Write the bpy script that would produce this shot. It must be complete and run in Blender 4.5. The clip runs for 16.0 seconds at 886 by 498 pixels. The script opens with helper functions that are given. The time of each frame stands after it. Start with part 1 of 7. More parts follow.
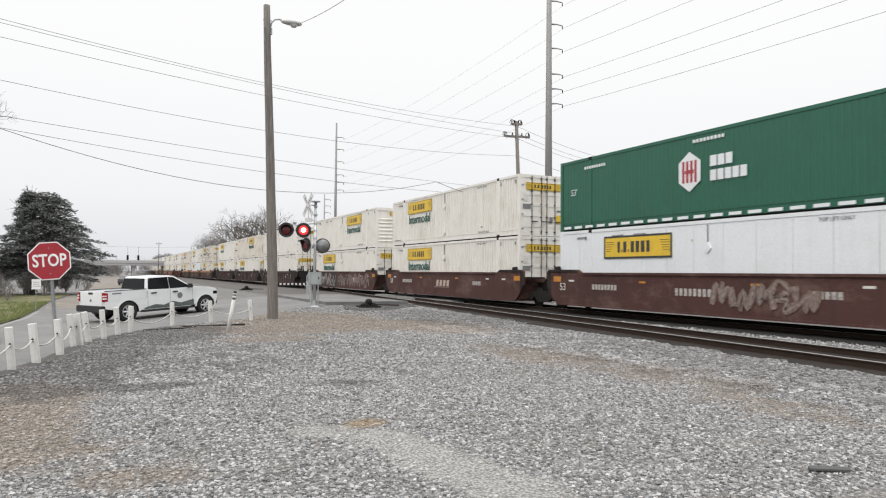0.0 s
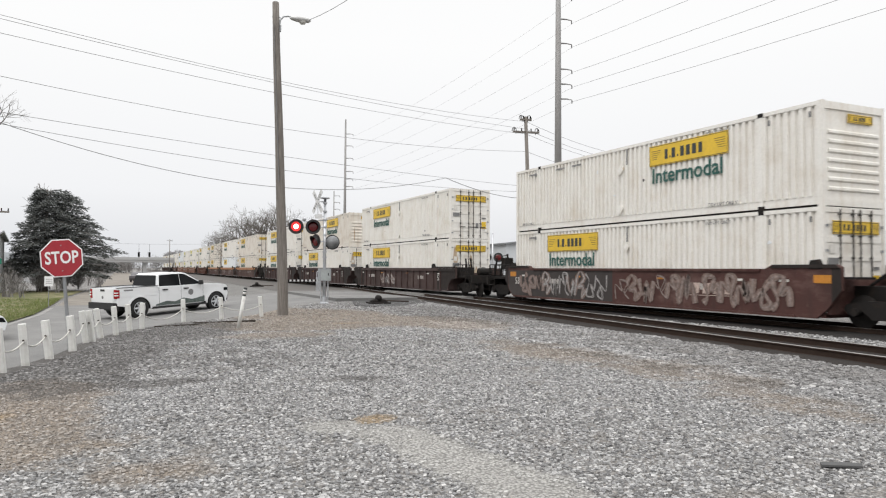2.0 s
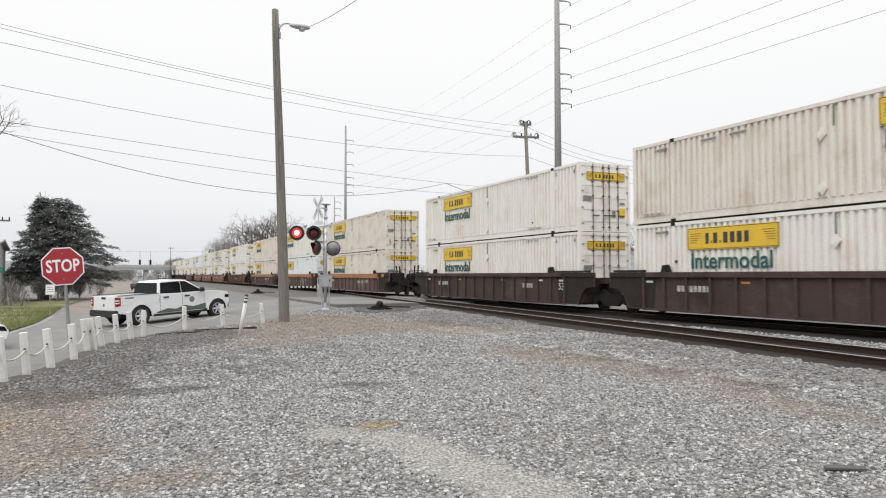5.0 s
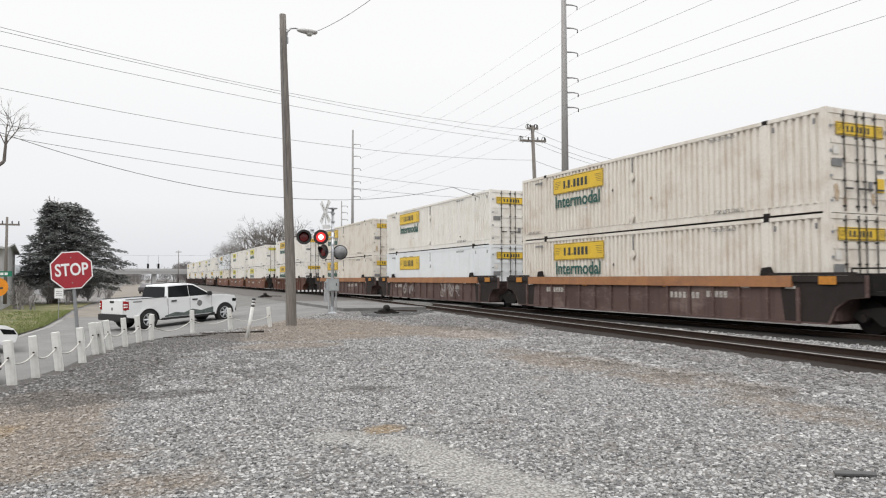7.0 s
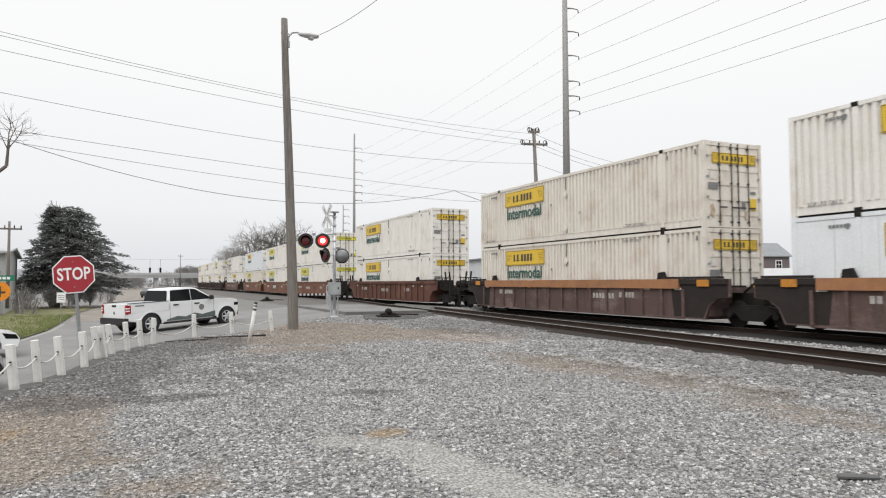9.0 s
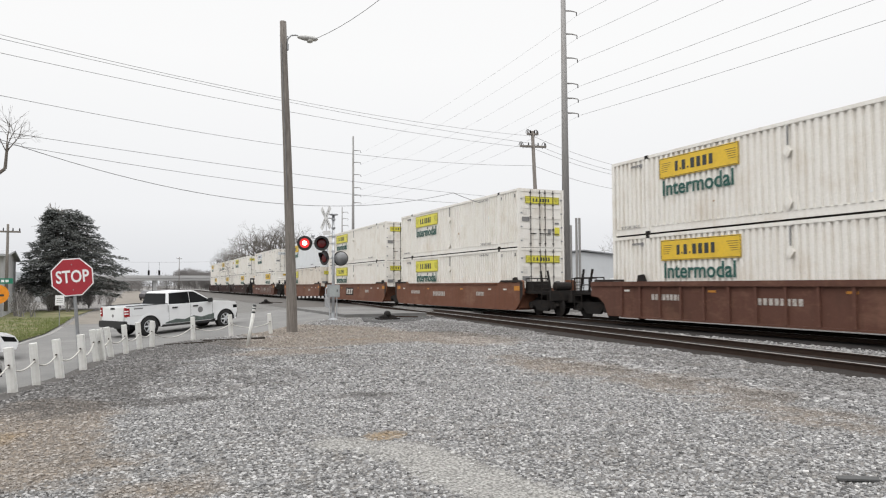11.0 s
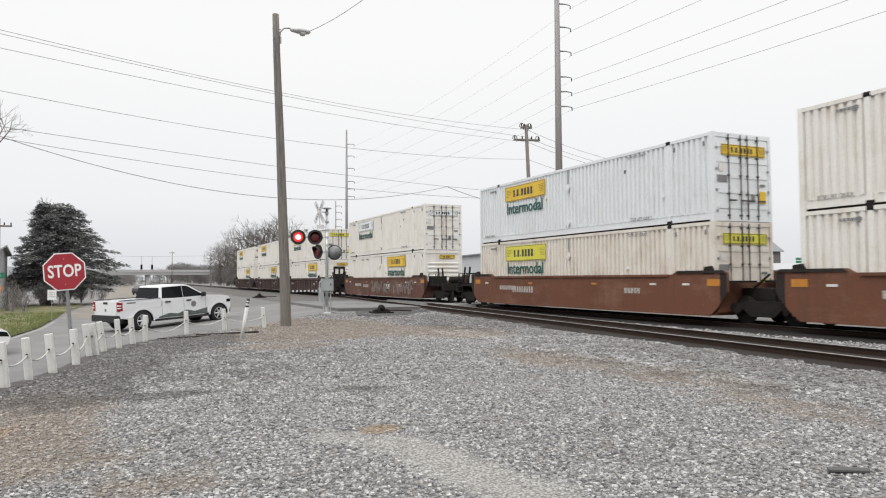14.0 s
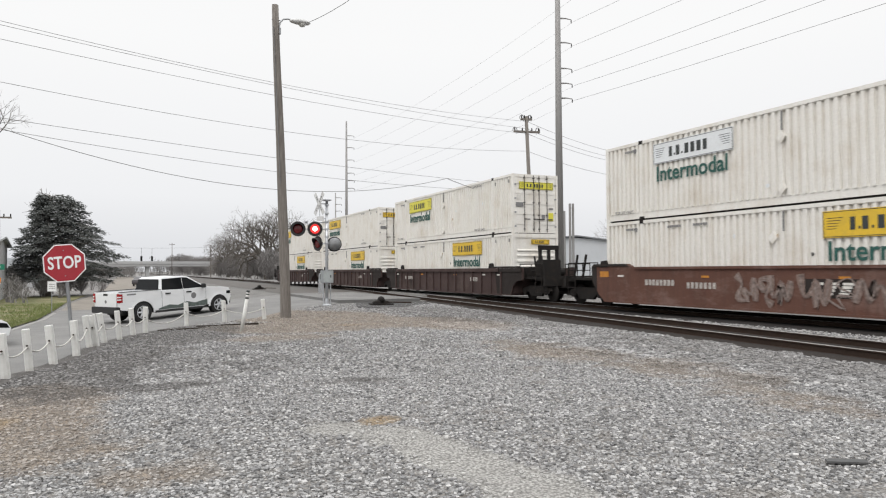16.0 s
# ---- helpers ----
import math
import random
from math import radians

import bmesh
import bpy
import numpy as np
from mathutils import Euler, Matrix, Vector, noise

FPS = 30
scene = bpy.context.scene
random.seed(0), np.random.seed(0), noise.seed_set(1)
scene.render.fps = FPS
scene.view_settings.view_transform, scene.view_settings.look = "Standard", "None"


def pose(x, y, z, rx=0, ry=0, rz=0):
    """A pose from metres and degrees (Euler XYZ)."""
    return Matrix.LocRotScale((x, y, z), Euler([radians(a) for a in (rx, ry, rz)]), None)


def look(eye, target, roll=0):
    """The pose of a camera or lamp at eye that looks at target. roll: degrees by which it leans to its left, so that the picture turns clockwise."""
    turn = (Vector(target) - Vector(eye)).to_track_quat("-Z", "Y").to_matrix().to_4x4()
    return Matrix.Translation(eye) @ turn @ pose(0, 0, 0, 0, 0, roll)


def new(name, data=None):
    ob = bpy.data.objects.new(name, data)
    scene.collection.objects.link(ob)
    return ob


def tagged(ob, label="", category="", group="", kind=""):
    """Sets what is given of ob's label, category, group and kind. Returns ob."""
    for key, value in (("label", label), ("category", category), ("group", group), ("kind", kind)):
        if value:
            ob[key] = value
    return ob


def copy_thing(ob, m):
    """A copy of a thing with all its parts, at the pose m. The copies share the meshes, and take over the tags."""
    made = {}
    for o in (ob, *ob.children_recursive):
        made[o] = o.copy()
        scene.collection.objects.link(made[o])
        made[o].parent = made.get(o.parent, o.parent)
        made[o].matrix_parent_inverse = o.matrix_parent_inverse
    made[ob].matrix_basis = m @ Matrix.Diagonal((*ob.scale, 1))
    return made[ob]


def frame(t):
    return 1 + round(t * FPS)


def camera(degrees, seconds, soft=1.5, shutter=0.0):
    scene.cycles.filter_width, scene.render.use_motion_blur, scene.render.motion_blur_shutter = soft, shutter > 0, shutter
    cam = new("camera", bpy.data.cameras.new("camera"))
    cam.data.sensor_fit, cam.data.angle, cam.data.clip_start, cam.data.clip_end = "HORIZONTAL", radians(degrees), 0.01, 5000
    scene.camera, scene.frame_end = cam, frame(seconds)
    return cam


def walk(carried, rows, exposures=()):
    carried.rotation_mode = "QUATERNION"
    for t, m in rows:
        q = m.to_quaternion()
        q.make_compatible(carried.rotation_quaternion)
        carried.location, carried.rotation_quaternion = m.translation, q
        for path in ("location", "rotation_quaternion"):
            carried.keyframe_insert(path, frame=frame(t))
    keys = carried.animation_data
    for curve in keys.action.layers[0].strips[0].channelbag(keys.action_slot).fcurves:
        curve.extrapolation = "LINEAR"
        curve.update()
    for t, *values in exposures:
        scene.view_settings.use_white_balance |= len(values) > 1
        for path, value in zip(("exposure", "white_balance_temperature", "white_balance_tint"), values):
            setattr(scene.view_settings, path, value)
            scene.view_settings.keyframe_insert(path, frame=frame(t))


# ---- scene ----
cam = camera(64.23, 16.0, soft=1.15, shutter=0.12)
EYE = (0.0, 0.0, 1.5)
# seconds, yaw, pitch, roll of the hand-held camera; it stays on one spot
TURNS = [
    (0, -25.437, 1.967, -0.492),
    (0.5, -24.818, 1.774, -0.153),
    (1, -24.538, 1.785, 0.001),
    (1.5, -24.541, 1.785, -0.275),
    (2, -24.670, 1.647, -0.351),
    (2.5, -24.996, 1.646, -0.299),
    (3, -24.810, 1.662, -0.195),
    (3.5, -24.746, 1.647, -0.282),
    (4, -24.617, 1.864, 0.013),
    (6.3, -24.514, 2.184, 0.114),
    (6.5, -24.301, 2.239, 0.071),
    (7, -24.029, 2.400, 0.066),
    (7.5, -24.104, 2.464, 0.153),
    (8, -24.229, 2.595, 0.206),
    (8.5, -24.025, 2.614, 0.165),
    (9, -23.887, 2.679, 0.179),
    (11.5, -24.004, 2.909, 0.236),
    (12, -24.029, 2.952, 0.164),
    (12.5, -23.933, 2.880, 0.197),
    (13, -24.290, 2.707, 0.079),
    (13.5, -24.586, 2.536, 0.187),
    (14, -24.470, 2.355, 0.365),
    (14.5, -24.426, 2.292, 0.353),
    (15, -24.503, 2.030, 0.319),
    (15.5, -24.454, 1.930, 0.466),
    (16, -24.483, 1.698, 0.303),
]
# seconds, stops: the camera closes down slightly on the way
EXPOSURES = [(0.0, 0.025), (9.0, 0.0), (16.0, -0.02)]
walk(cam, [(t, pose(*EYE, 90 + p, r, y)) for t, y, p, r in TURNS], EXPOSURES)

# ---- world and light ----
world = bpy.data.worlds.new("overcast")
scene.world = world
world.use_nodes = True
wn, wl = world.node_tree.nodes, world.node_tree.links
for n in list(wn):
    wn.remove(n)
w_out = wn.new("ShaderNodeOutputWorld")
w_bg = wn.new("ShaderNodeBackground")
w_sky = wn.new("ShaderNodeTexSky")
w_sky.sky_type = "NISHITA"
w_sky.sun_disc = False
w_sky.sun_elevation, w_sky.sun_rotation = radians(42), radians(200)
w_sky.dust_density, w_sky.air_density = 6.0, 1.0
w_co = wn.new("ShaderNodeTexCoord")
w_sep = wn.new("ShaderNodeSeparateXYZ")
w_ramp = wn.new("ShaderNodeValToRGB")
w_ramp.color_ramp.elements[0].position, w_ramp.color_ramp.elements[0].color = 0.0, (0.75, 0.765, 0.795, 1)
w_ramp.color_ramp.elements[1].position, w_ramp.color_ramp.elements[1].color = 1.0, (1.0, 1.0, 1.0, 1)
e = w_ramp.color_ramp.elements.new(0.10)
e.color = (0.915, 0.922, 0.94, 1)
e = w_ramp.color_ramp.elements.new(0.30)
e.color = (1.0, 1.0, 1.0, 1)
w_gain = wn.new("ShaderNodeMapRange")
w_gain.inputs["From Min"].default_value, w_gain.inputs["From Max"].default_value = 0.40, 1.0
w_gain.inputs["To Min"].default_value, w_gain.inputs["To Max"].default_value = 1.0, 2.6
w_mul = wn.new("ShaderNodeVectorMath")
w_mul.operation = "SCALE"
w_skys = wn.new("ShaderNodeVectorMath")
w_skys.operation = "SCALE"
w_skys.inputs["Scale"].default_value = 0.06
w_mix = wn.new("ShaderNodeMix")
w_mix.data_type = "RGBA"
w_mix.inputs[0].default_value = 0.96
wl.new(w_co.outputs["Generated"], w_sep.inputs[0])
wl.new(w_sep.outputs["Z"], w_ramp.inputs[0])
wl.new(w_sep.outputs["Z"], w_gain.inputs["Value"])
wl.new(w_ramp.outputs[0], w_mul.inputs[0])
wl.new(w_gain.outputs[0], w_mul.inputs["Scale"])
wl.new(w_sky.outputs[0], w_skys.inputs[0])
wl.new(w_skys.outputs[0], w_mix.inputs[6])
wl.new(w_mul.outputs[0], w_mix.inputs[7])
wl.new(w_mix.outputs[2], w_bg.inputs[0])
wl.new(w_bg.outputs[0], w_out.inputs[0])
w_bg.inputs[1].default_value = 1.0

sun = new("sun", bpy.data.lights.new("sun", "SUN"))
sun.data.energy, sun.data.angle, sun.data.color = 1.2, radians(40), (1.0, 0.975, 0.955)
sun.matrix_world = look((-30, -25, 40), (0, 0, 0))


# ---- materials ----
class Mat:
    """A node material with short calls."""

    def __init__(self, name, rough=0.7, metal=0.0):
        self.m = bpy.data.materials.new(name)
        self.m.use_nodes = True
        self.n, self.l = self.m.node_tree.nodes, self.m.node_tree.links
        self.b = self.n["Principled BSDF"]
        self.b.inputs["Roughness"].default_value = rough
        self.b.inputs["Metallic"].default_value = metal
        self._co = None

    def co(self, space="Object"):
        c = self.n.new("ShaderNodeTexCoord")
        return c.outputs[space]

    def noise(self, scale, detail=4, rough=0.6, vec=None, stretch=None):
        t = self.n.new("ShaderNodeTexNoise")
        t.inputs["Scale"].default_value, t.inputs["Detail"].default_value = scale, detail
        t.inputs["Roughness"].default_value = rough
        src = vec or self.co()
        if stretch:
            mp = self.n.new("ShaderNodeMapping")
            mp.inputs["Scale"].default_value = stretch
            self.l.new(src, mp.inputs["Vector"])
            src = mp.outputs[0]
        self.l.new(src, t.inputs["Vector"])
        return t.outputs["Fac"]

    def voronoi(self, scale, feature="F1", out="Distance", vec=None):
        t = self.n.new("ShaderNodeTexVoronoi")
        t.feature = feature
        t.inputs["Scale"].default_value = scale
        self.l.new(vec or self.co(), t.inputs["Vector"])
        return t.outputs[out]

    def ramp(self, fac, *stops):
        r = self.n.new("ShaderNodeValToRGB")
        el = r.color_ramp.elements
        while len(el) < len(stops):
            el.new(0.5)
        for k, (p, c) in zip(el, stops):
            k.position, k.color = p, (*c, 1) if len(c) == 3 else c
        self.l.new(fac, r.inputs[0])
        return r.outputs[0]

    def mix(self, fac, a, b, mode="MIX"):
        x = self.n.new("ShaderNodeMix")
        x.data_type, x.blend_type = "RGBA", mode
        for sock, v in ((x.inputs[0], fac), (x.inputs[6], a), (x.inputs[7], b)):
            if isinstance(v, (int, float)):
                sock.default_value = v
            elif isinstance(v, tuple):
                sock.default_value = (*v, 1) if len(v) == 3 else v
            else:
                self.l.new(v, sock)
        return x.outputs[2]

    def random(self):
        return self.n.new("ShaderNodeObjectInfo").outputs["Random"]

    def island(self):
        return self.n.new("ShaderNodeNewGeometry").outputs["Random Per Island"]

    def color(self, v):
        s = self.b.inputs["Base Color"]
        if isinstance(v, tuple):
            s.default_value = (*v, 1)
        else:
            self.l.new(v, s)
        return self

    def rough(self, v):
        self.l.new(v, self.b.inputs["Roughness"])
        return self

    def bump(self, h, strength=0.3, dist=0.02):
        k = self.n.new("ShaderNodeBump")
        k.inputs["Strength"].default_value, k.inputs["Distance"].default_value = strength, dist
        self.l.new(h, k.inputs["Height"])
        self.l.new(k.outputs[0], self.b.inputs["Normal"])
        return self

    def glow(self, c, s):
        self.b.inputs["Emission Color"].default_value = (*c, 1)
        self.b.inputs["Emission Strength"].default_value = s
        return self


def scaled(c, k):
    return tuple(min(1.0, v * k) for v in c)


def worn(name, c, dirt=(0.12, 0.09, 0.06), amount=0.35, rough=0.55, metal=0.0, scale=1.2, streak=True, bump=0.1, patch=None, spec=0.5):
    """Paint with two scales of wear: blotches, and streaks that run down."""
    m = Mat(name, rough, metal)
    big = m.noise(scale, 5)
    fine = m.noise(14, 4, 0.7)
    col = m.mix(m.ramp(fine, (0.35, (0, 0, 0)), (0.7, (1, 1, 1))), c, scaled(c, 0.88))
    if patch:
        col = m.mix(m.ramp(m.noise(0.9, 6, 0.7, stretch=(1, 0.6, 1.4)), (0.50, (0, 0, 0)), (0.64, (0.75, 0.75, 0.75))), col, patch)
        col = m.mix(m.ramp(m.noise(5.0, 6, 0.75), (0.60, (0, 0, 0)), (0.72, (0.6, 0.6, 0.6))), col, scaled(patch, 1.25))
    if streak:
        run = m.noise(1.0, 5, 0.65, stretch=(5, 5, 0.35))
        col = m.mix(m.ramp(run, (0.5, (0, 0, 0)), (0.85, (amount, amount, amount))), col, dirt)
    col = m.mix(m.ramp(big, (0.5, (0, 0, 0)), (0.78, (amount, amount, amount))), col, dirt)
    m.color(col)
    m.b.inputs["Specular IOR Level"].default_value = spec
    m.rough(m.ramp(big, (0.3, (rough * 0.85,) * 3), (0.8, (min(1, rough * 1.3),) * 3)))
    if bump:
        m.bump(fine, bump, 0.01)
    return m.m


def plain(name, c, rough=0.6, metal=0.0, var=0.15):
    m = Mat(name, rough, metal)
    f = m.noise(9, 4)
    m.color(m.mix(m.ramp(f, (0.35, (0, 0, 0)), (0.7, (1, 1, 1))), scaled(c, 1 + var * 0.4), scaled(c, 1 - var)))
    return m.m


# ---- mesh helpers ----
def box(bm, x0, x1, y0, y1, z0, z1):
    v = [bm.verts.new(p) for p in ((x0, y0, z0), (x1, y0, z0), (x1, y1, z0), (x0, y1, z0), (x0, y0, z1), (x1, y0, z1), (x1, y1, z1), (x0, y1, z1))]
    for f in ((3, 2, 1, 0), (4, 5, 6, 7), (0, 1, 5, 4), (1, 2, 6, 5), (2, 3, 7, 6), (3, 0, 4, 7)):
        bm.faces.new([v[i] for i in f])
    return bm


def rod(bm, a, b, r0, r1=None, n=10):
    """A tapered round bar from a to b."""
    a, b = Vector(a), Vector(b)
    r1 = r0 if r1 is None else r1
    q = (b - a).to_track_quat("Z", "Y")
    lo = [bm.verts.new(a + q @ Vector((r0 * math.cos(k * math.tau / n), r0 * math.sin(k * math.tau / n), 0))) for k in range(n)]
    hi = [bm.verts.new(b + q @ Vector((r1 * math.cos(k * math.tau / n), r1 * math.sin(k * math.tau / n), 0))) for k in range(n)]
    for k in range(n):
        j = (k + 1) % n
        bm.faces.new((lo[k], lo[j], hi[j], hi[k]))
    bm.faces.new(lo[::-1])
    bm.faces.new(hi)
    return bm


def prism(bm, pts, axis, a, b):
    """A polygon of 2D points drawn out along an axis from a to b. x: (y, z), y: (x, z), z: (x, y)."""
    def at(p, d):
        return {"x": (d, p[0], p[1]), "y": (p[0], d, p[1]), "z": (p[0], p[1], d)}[axis]
    lo = [bm.verts.new(at(p, a)) for p in pts]
    hi = [bm.verts.new(at(p, b)) for p in pts]
    n = len(pts)
    for k in range(n):
        j = (k + 1) % n
        bm.faces.new((lo[k], lo[j], hi[j], hi[k]))
    bm.faces.new(lo[::-1])
    bm.faces.new(hi)
    return bm


def lathe(bm, prof, n=24, axis="y", c=(0, 0, 0)):
    """A turned shape; prof holds (radius, along)."""
    rings = []
    for r, d in prof:
        ring = []
        for k in range(n):
            a = k * math.tau / n
            u, v = r * math.cos(a), r * math.sin(a)
            p = {"x": (d, u, v), "y": (u, d, v), "z": (u, v, d)}[axis]
            ring.append(bm.verts.new((p[0] + c[0], p[1] + c[1], p[2] + c[2])))
        rings.append(ring)
    for a, b in zip(rings, rings[1:]):
        for k in range(n):
            j = (k + 1) % n
            bm.faces.new((a[k], a[j], b[j], b[k]))
    bm.faces.new(rings[0][::-1])
    bm.faces.new(rings[-1])
    return bm


def bevelled(bm, w=0.03, seg=2):
    bmesh.ops.recalc_face_normals(bm, faces=bm.faces)
    es = [e for e in bm.edges if len(e.link_faces) == 2 and e.calc_face_angle(0) > 0.5]
    bmesh.ops.bevel(bm, geom=es, offset=w, segments=seg, affect="EDGES", clamp_overlap=True)
    return bm


def mesh_of(name, bm, material, smooth=False):
    bmesh.ops.recalc_face_normals(bm, faces=bm.faces)
    me = bpy.data.meshes.new(name)
    bm.to_mesh(me)
    bm.free()
    me.materials.append(material)
    if smooth:
        for p in me.polygons:
            p.use_smooth = True
    return me


def part(name, bm, material, parent=None, label="", smooth=False):
    ob = new(name, bm if isinstance(bm, bpy.types.Mesh) else mesh_of(name, bm, material, smooth))
    if parent is not None:
        ob.parent = parent
    if label:
        ob["label"] = label
    return ob


def thing(name, label, category, m=None, group="", kind=""):
    ob = new(name)
    ob.empty_display_size = 0.2
    if m is not None:
        ob.matrix_world = m
    return tagged(ob, label, category, group, kind)


def facing(x, y, extra=0.0):
    """A pose at x, y whose front looks towards the lot."""
    return pose(x, y, -0.2, 0, 0, math.degrees(math.atan2(-x, y)) + extra)


def B():
    return bmesh.new()


def lettering(name, text, size, material, parent, m, depth=0.003, label="", spread=1.0, bold=0.0):
    """Words in the built-in font as a thin mesh."""
    cu = bpy.data.curves.new(name, "FONT")
    cu.body, cu.size, cu.extrude, cu.align_x, cu.align_y = text, size, depth, "CENTER", "CENTER"
    cu.space_character, cu.offset, cu.resolution_u = spread, bold, 3
    tmp = new("tmp_text", cu)
    me = bpy.data.meshes.new_from_object(tmp.evaluated_get(bpy.context.evaluated_depsgraph_get()))
    bpy.data.objects.remove(tmp)
    me.materials.clear()
    me.materials.append(material)
    ob = part(name, me, None, parent, label)
    ob.matrix_basis = m
    if name == "stencil":
        ob["kind"] = "stuff"
    return ob


# ---- the lie of the land ----
FENCE = ((-9.0, -6.0), (-3.6, 5.0), (-2.0, 11.0), (-1.63, 12.9), (-1.10, 14.5), (-0.79, 15.63), (-0.4, 18.2), (0.29, 20.06), (0.6, 20.7), (1.85, 22.9), (3.1, 24.1), (4.6, 25.6), (7.0, 30.5), (8.1, 32.7), (10.5, 33.4))


def fence_x(y):
    """The line between the gravel lot and the street."""
    if y <= FENCE[0][1]:
        return FENCE[0][0]
    for (x0, y0), (x1, y1) in zip(FENCE, FENCE[1:]):
        if y <= y1:
            return x0 + (x1 - x0) * (y - y0) / (y1 - y0)
    return 60.0


def smooth(a, b, x):
    k = min(1.0, max(0.0, (x - a) / (b - a)))
    return k * k * (3 - 2 * k)


def height(x, y):
    street = max(-0.78, min(-0.14, -0.78 + 0.07 * x))
    k = 1.0 if y > 33.4 else smooth(0.1, 1.2, fence_x(y) - x)
    h = -0.15 * (1 - k) + street * k
    if -4 < x < 11 and 0 < y < 34:
        h += 0.045 * (noise.noise((x * 0.35, y * 0.35, 0)) + 0.5 * noise.noise((x * 1.3, y * 1.3, 3))) * (1 - smooth(9, 11, x)) * smooth(-0.3, 0.6, x - fence_x(y))
    return h


# ---- ground, street, tracks ----
# x, y, half widths, strength of the soil that shows through the stone
CLAY = ((5.1, 20.8, 2.4, 1.9, 0.95), (7.8, 21.3, 2.4, 2.0, 0.95), (9.2, 20.0, 1.5, 2.8, 0.7), (5.4, 26.0, 1.8, 3.6, 0.8), (6.8, 25.0, 2.0, 3.0, 0.7),
        (8.0, 12.0, 1.0, 2.4, 0.42), (8.3, 9.1, 0.9, 2.2, 0.34), (7.8, 6.5, 0.7, 1.6, 0.28), (-1.0, 10.1, 0.8, 1.6, 0.62), (-1.0, 8.2, 0.8, 1.5, 0.55), (-0.4, 7.2, 0.6, 0.8, 0.35), (0.2, 6.2, 0.6, 0.4, 0.3), (3.6, 17.6, 1.4, 1.0, 0.5))
OCHRE = ((2.58, 7.36, 0.26, 0.20, 0.8), (-1.3, 9.0, 0.4, 0.6, 0.5), (6.5, 20.6, 0.9, 0.5, 0.45))
PALEDUST = ((2.05, 7.15, 0.30, 0.28, 0.8), (2.48, 6.62, 0.34, 0.36, 0.9), (2.62, 5.95, 0.30, 0.52, 1.0), (2.74, 5.25, 0.30, 0.55, 1.0), (2.86, 4.6, 0.36, 0.5, 1.0))
DARK = ((-0.3, 15.6, 1.1, 2.2, 0.9), (1.0, 19.3, 1.4, 2.2, 0.8), (-0.8, 12.2, 0.9, 1.8, 0.8), (1.6, 21.0, 1.4, 1.4, 0.8), (0.6, 10.9, 0.9, 0.35, 0.45), (3.2, 10.2, 0.5, 0.25, 0.5), (2.6, 15.5, 3.0, 2.4, 0.18), (10.9, 9.0, 2.6, 9.0, 0.36), (11.6, 22.0, 2.2, 9.0, 0.36), (1.5, 13.0, 2.4, 1.2, 0.2))


def soil(x, y):
    out = []
    for spots in (CLAY, PALEDUST, DARK, OCHRE):
        v = 0.0
        for cx, cy, rx, ry, k in spots:
            d = ((x - cx) / rx) ** 2 + ((y - cy) / ry) ** 2
            if d < 2.2:
                v = max(v, k * max(0.0, 1.0 - 0.55 * d))
        out.append(v)
    return out


def soil_colour(m, col, gain):
    """Mixes clay, dust and dark soil over a stone colour where they lie."""
    at = m.n.new("ShaderNodeAttribute")
    at.attribute_name = "soil"
    sep = m.n.new("ShaderNodeSeparateColor")
    m.l.new(at.outputs["Color"], sep.inputs[0])
    brk = m.noise(1.7, 7, 0.72)
    for k, lo, hi in ((0, (0.20, 0.16, 0.125), (0.35, 0.285, 0.22)), (1, (0.36, 0.35, 0.33), (0.48, 0.47, 0.445)), (2, (0.055, 0.05, 0.047), (0.11, 0.10, 0.095))):
        w = m.n.new("ShaderNodeMath")
        w.operation = "MULTIPLY_ADD"
        m.l.new(brk, w.inputs[0])
        w.inputs[1].default_value = 1.3
        m.l.new(sep.outputs[k], w.inputs[2])
        mask = m.ramp(w.outputs[0], (0.74, (0, 0, 0)), (1.40, (gain, gain, gain)))
        col = m.mix(mask, col, m.ramp(m.noise(4.0, 6, 0.7), (0.3, lo), (0.7, hi)))
    w = m.n.new("ShaderNodeMath")
    w.operation = "MULTIPLY_ADD"
    m.l.new(brk, w.inputs[0])
    w.inputs[1].default_value = 1.0
    m.l.new(at.outputs["Alpha"], w.inputs[2])
    return m.mix(m.ramp(w.outputs[0], (0.80, (0, 0, 0)), (1.3, (gain, gain, gain))), col, (0.31, 0.225, 0.13))


def add_soil(me, values):
    a = me.attributes.new("soil", "FLOAT_COLOR", "POINT")
    a.data.foreach_set("color", np.array(values, np.float32).ravel())

def gravel_material():
    m = Mat("gravel", 0.95)
    co = m.co()
    cell = m.voronoi(34, "F1", "Color", co)
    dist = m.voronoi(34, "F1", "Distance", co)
    sep = m.n.new("ShaderNodeSeparateColor")
    m.l.new(cell, sep.inputs[0])
    stone = m.ramp(sep.outputs[0], (0.0, (0.10, 0.10, 0.10)), (0.35, (0.20, 0.20, 0.205)), (0.7, (0.31, 0.307, 0.303)), (1.0, (0.48, 0.475, 0.47)))
    warm = m.ramp(sep.outputs[1], (0.0, (0.20, 0.19, 0.185)), (0.6, (0.30, 0.275, 0.25)), (1.0, (0.36, 0.29, 0.22)))
    col = m.mix(0.3, stone, warm)
    col = soil_colour(m, col, 0.9)
    # shade in the gaps between stones, put into the colour at cell edges
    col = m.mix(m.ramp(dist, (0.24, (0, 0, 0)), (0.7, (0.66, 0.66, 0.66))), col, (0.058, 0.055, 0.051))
    m.color(col)
    m.bump(dist, 0.9, -0.03)
    return m.m


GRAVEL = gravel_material()


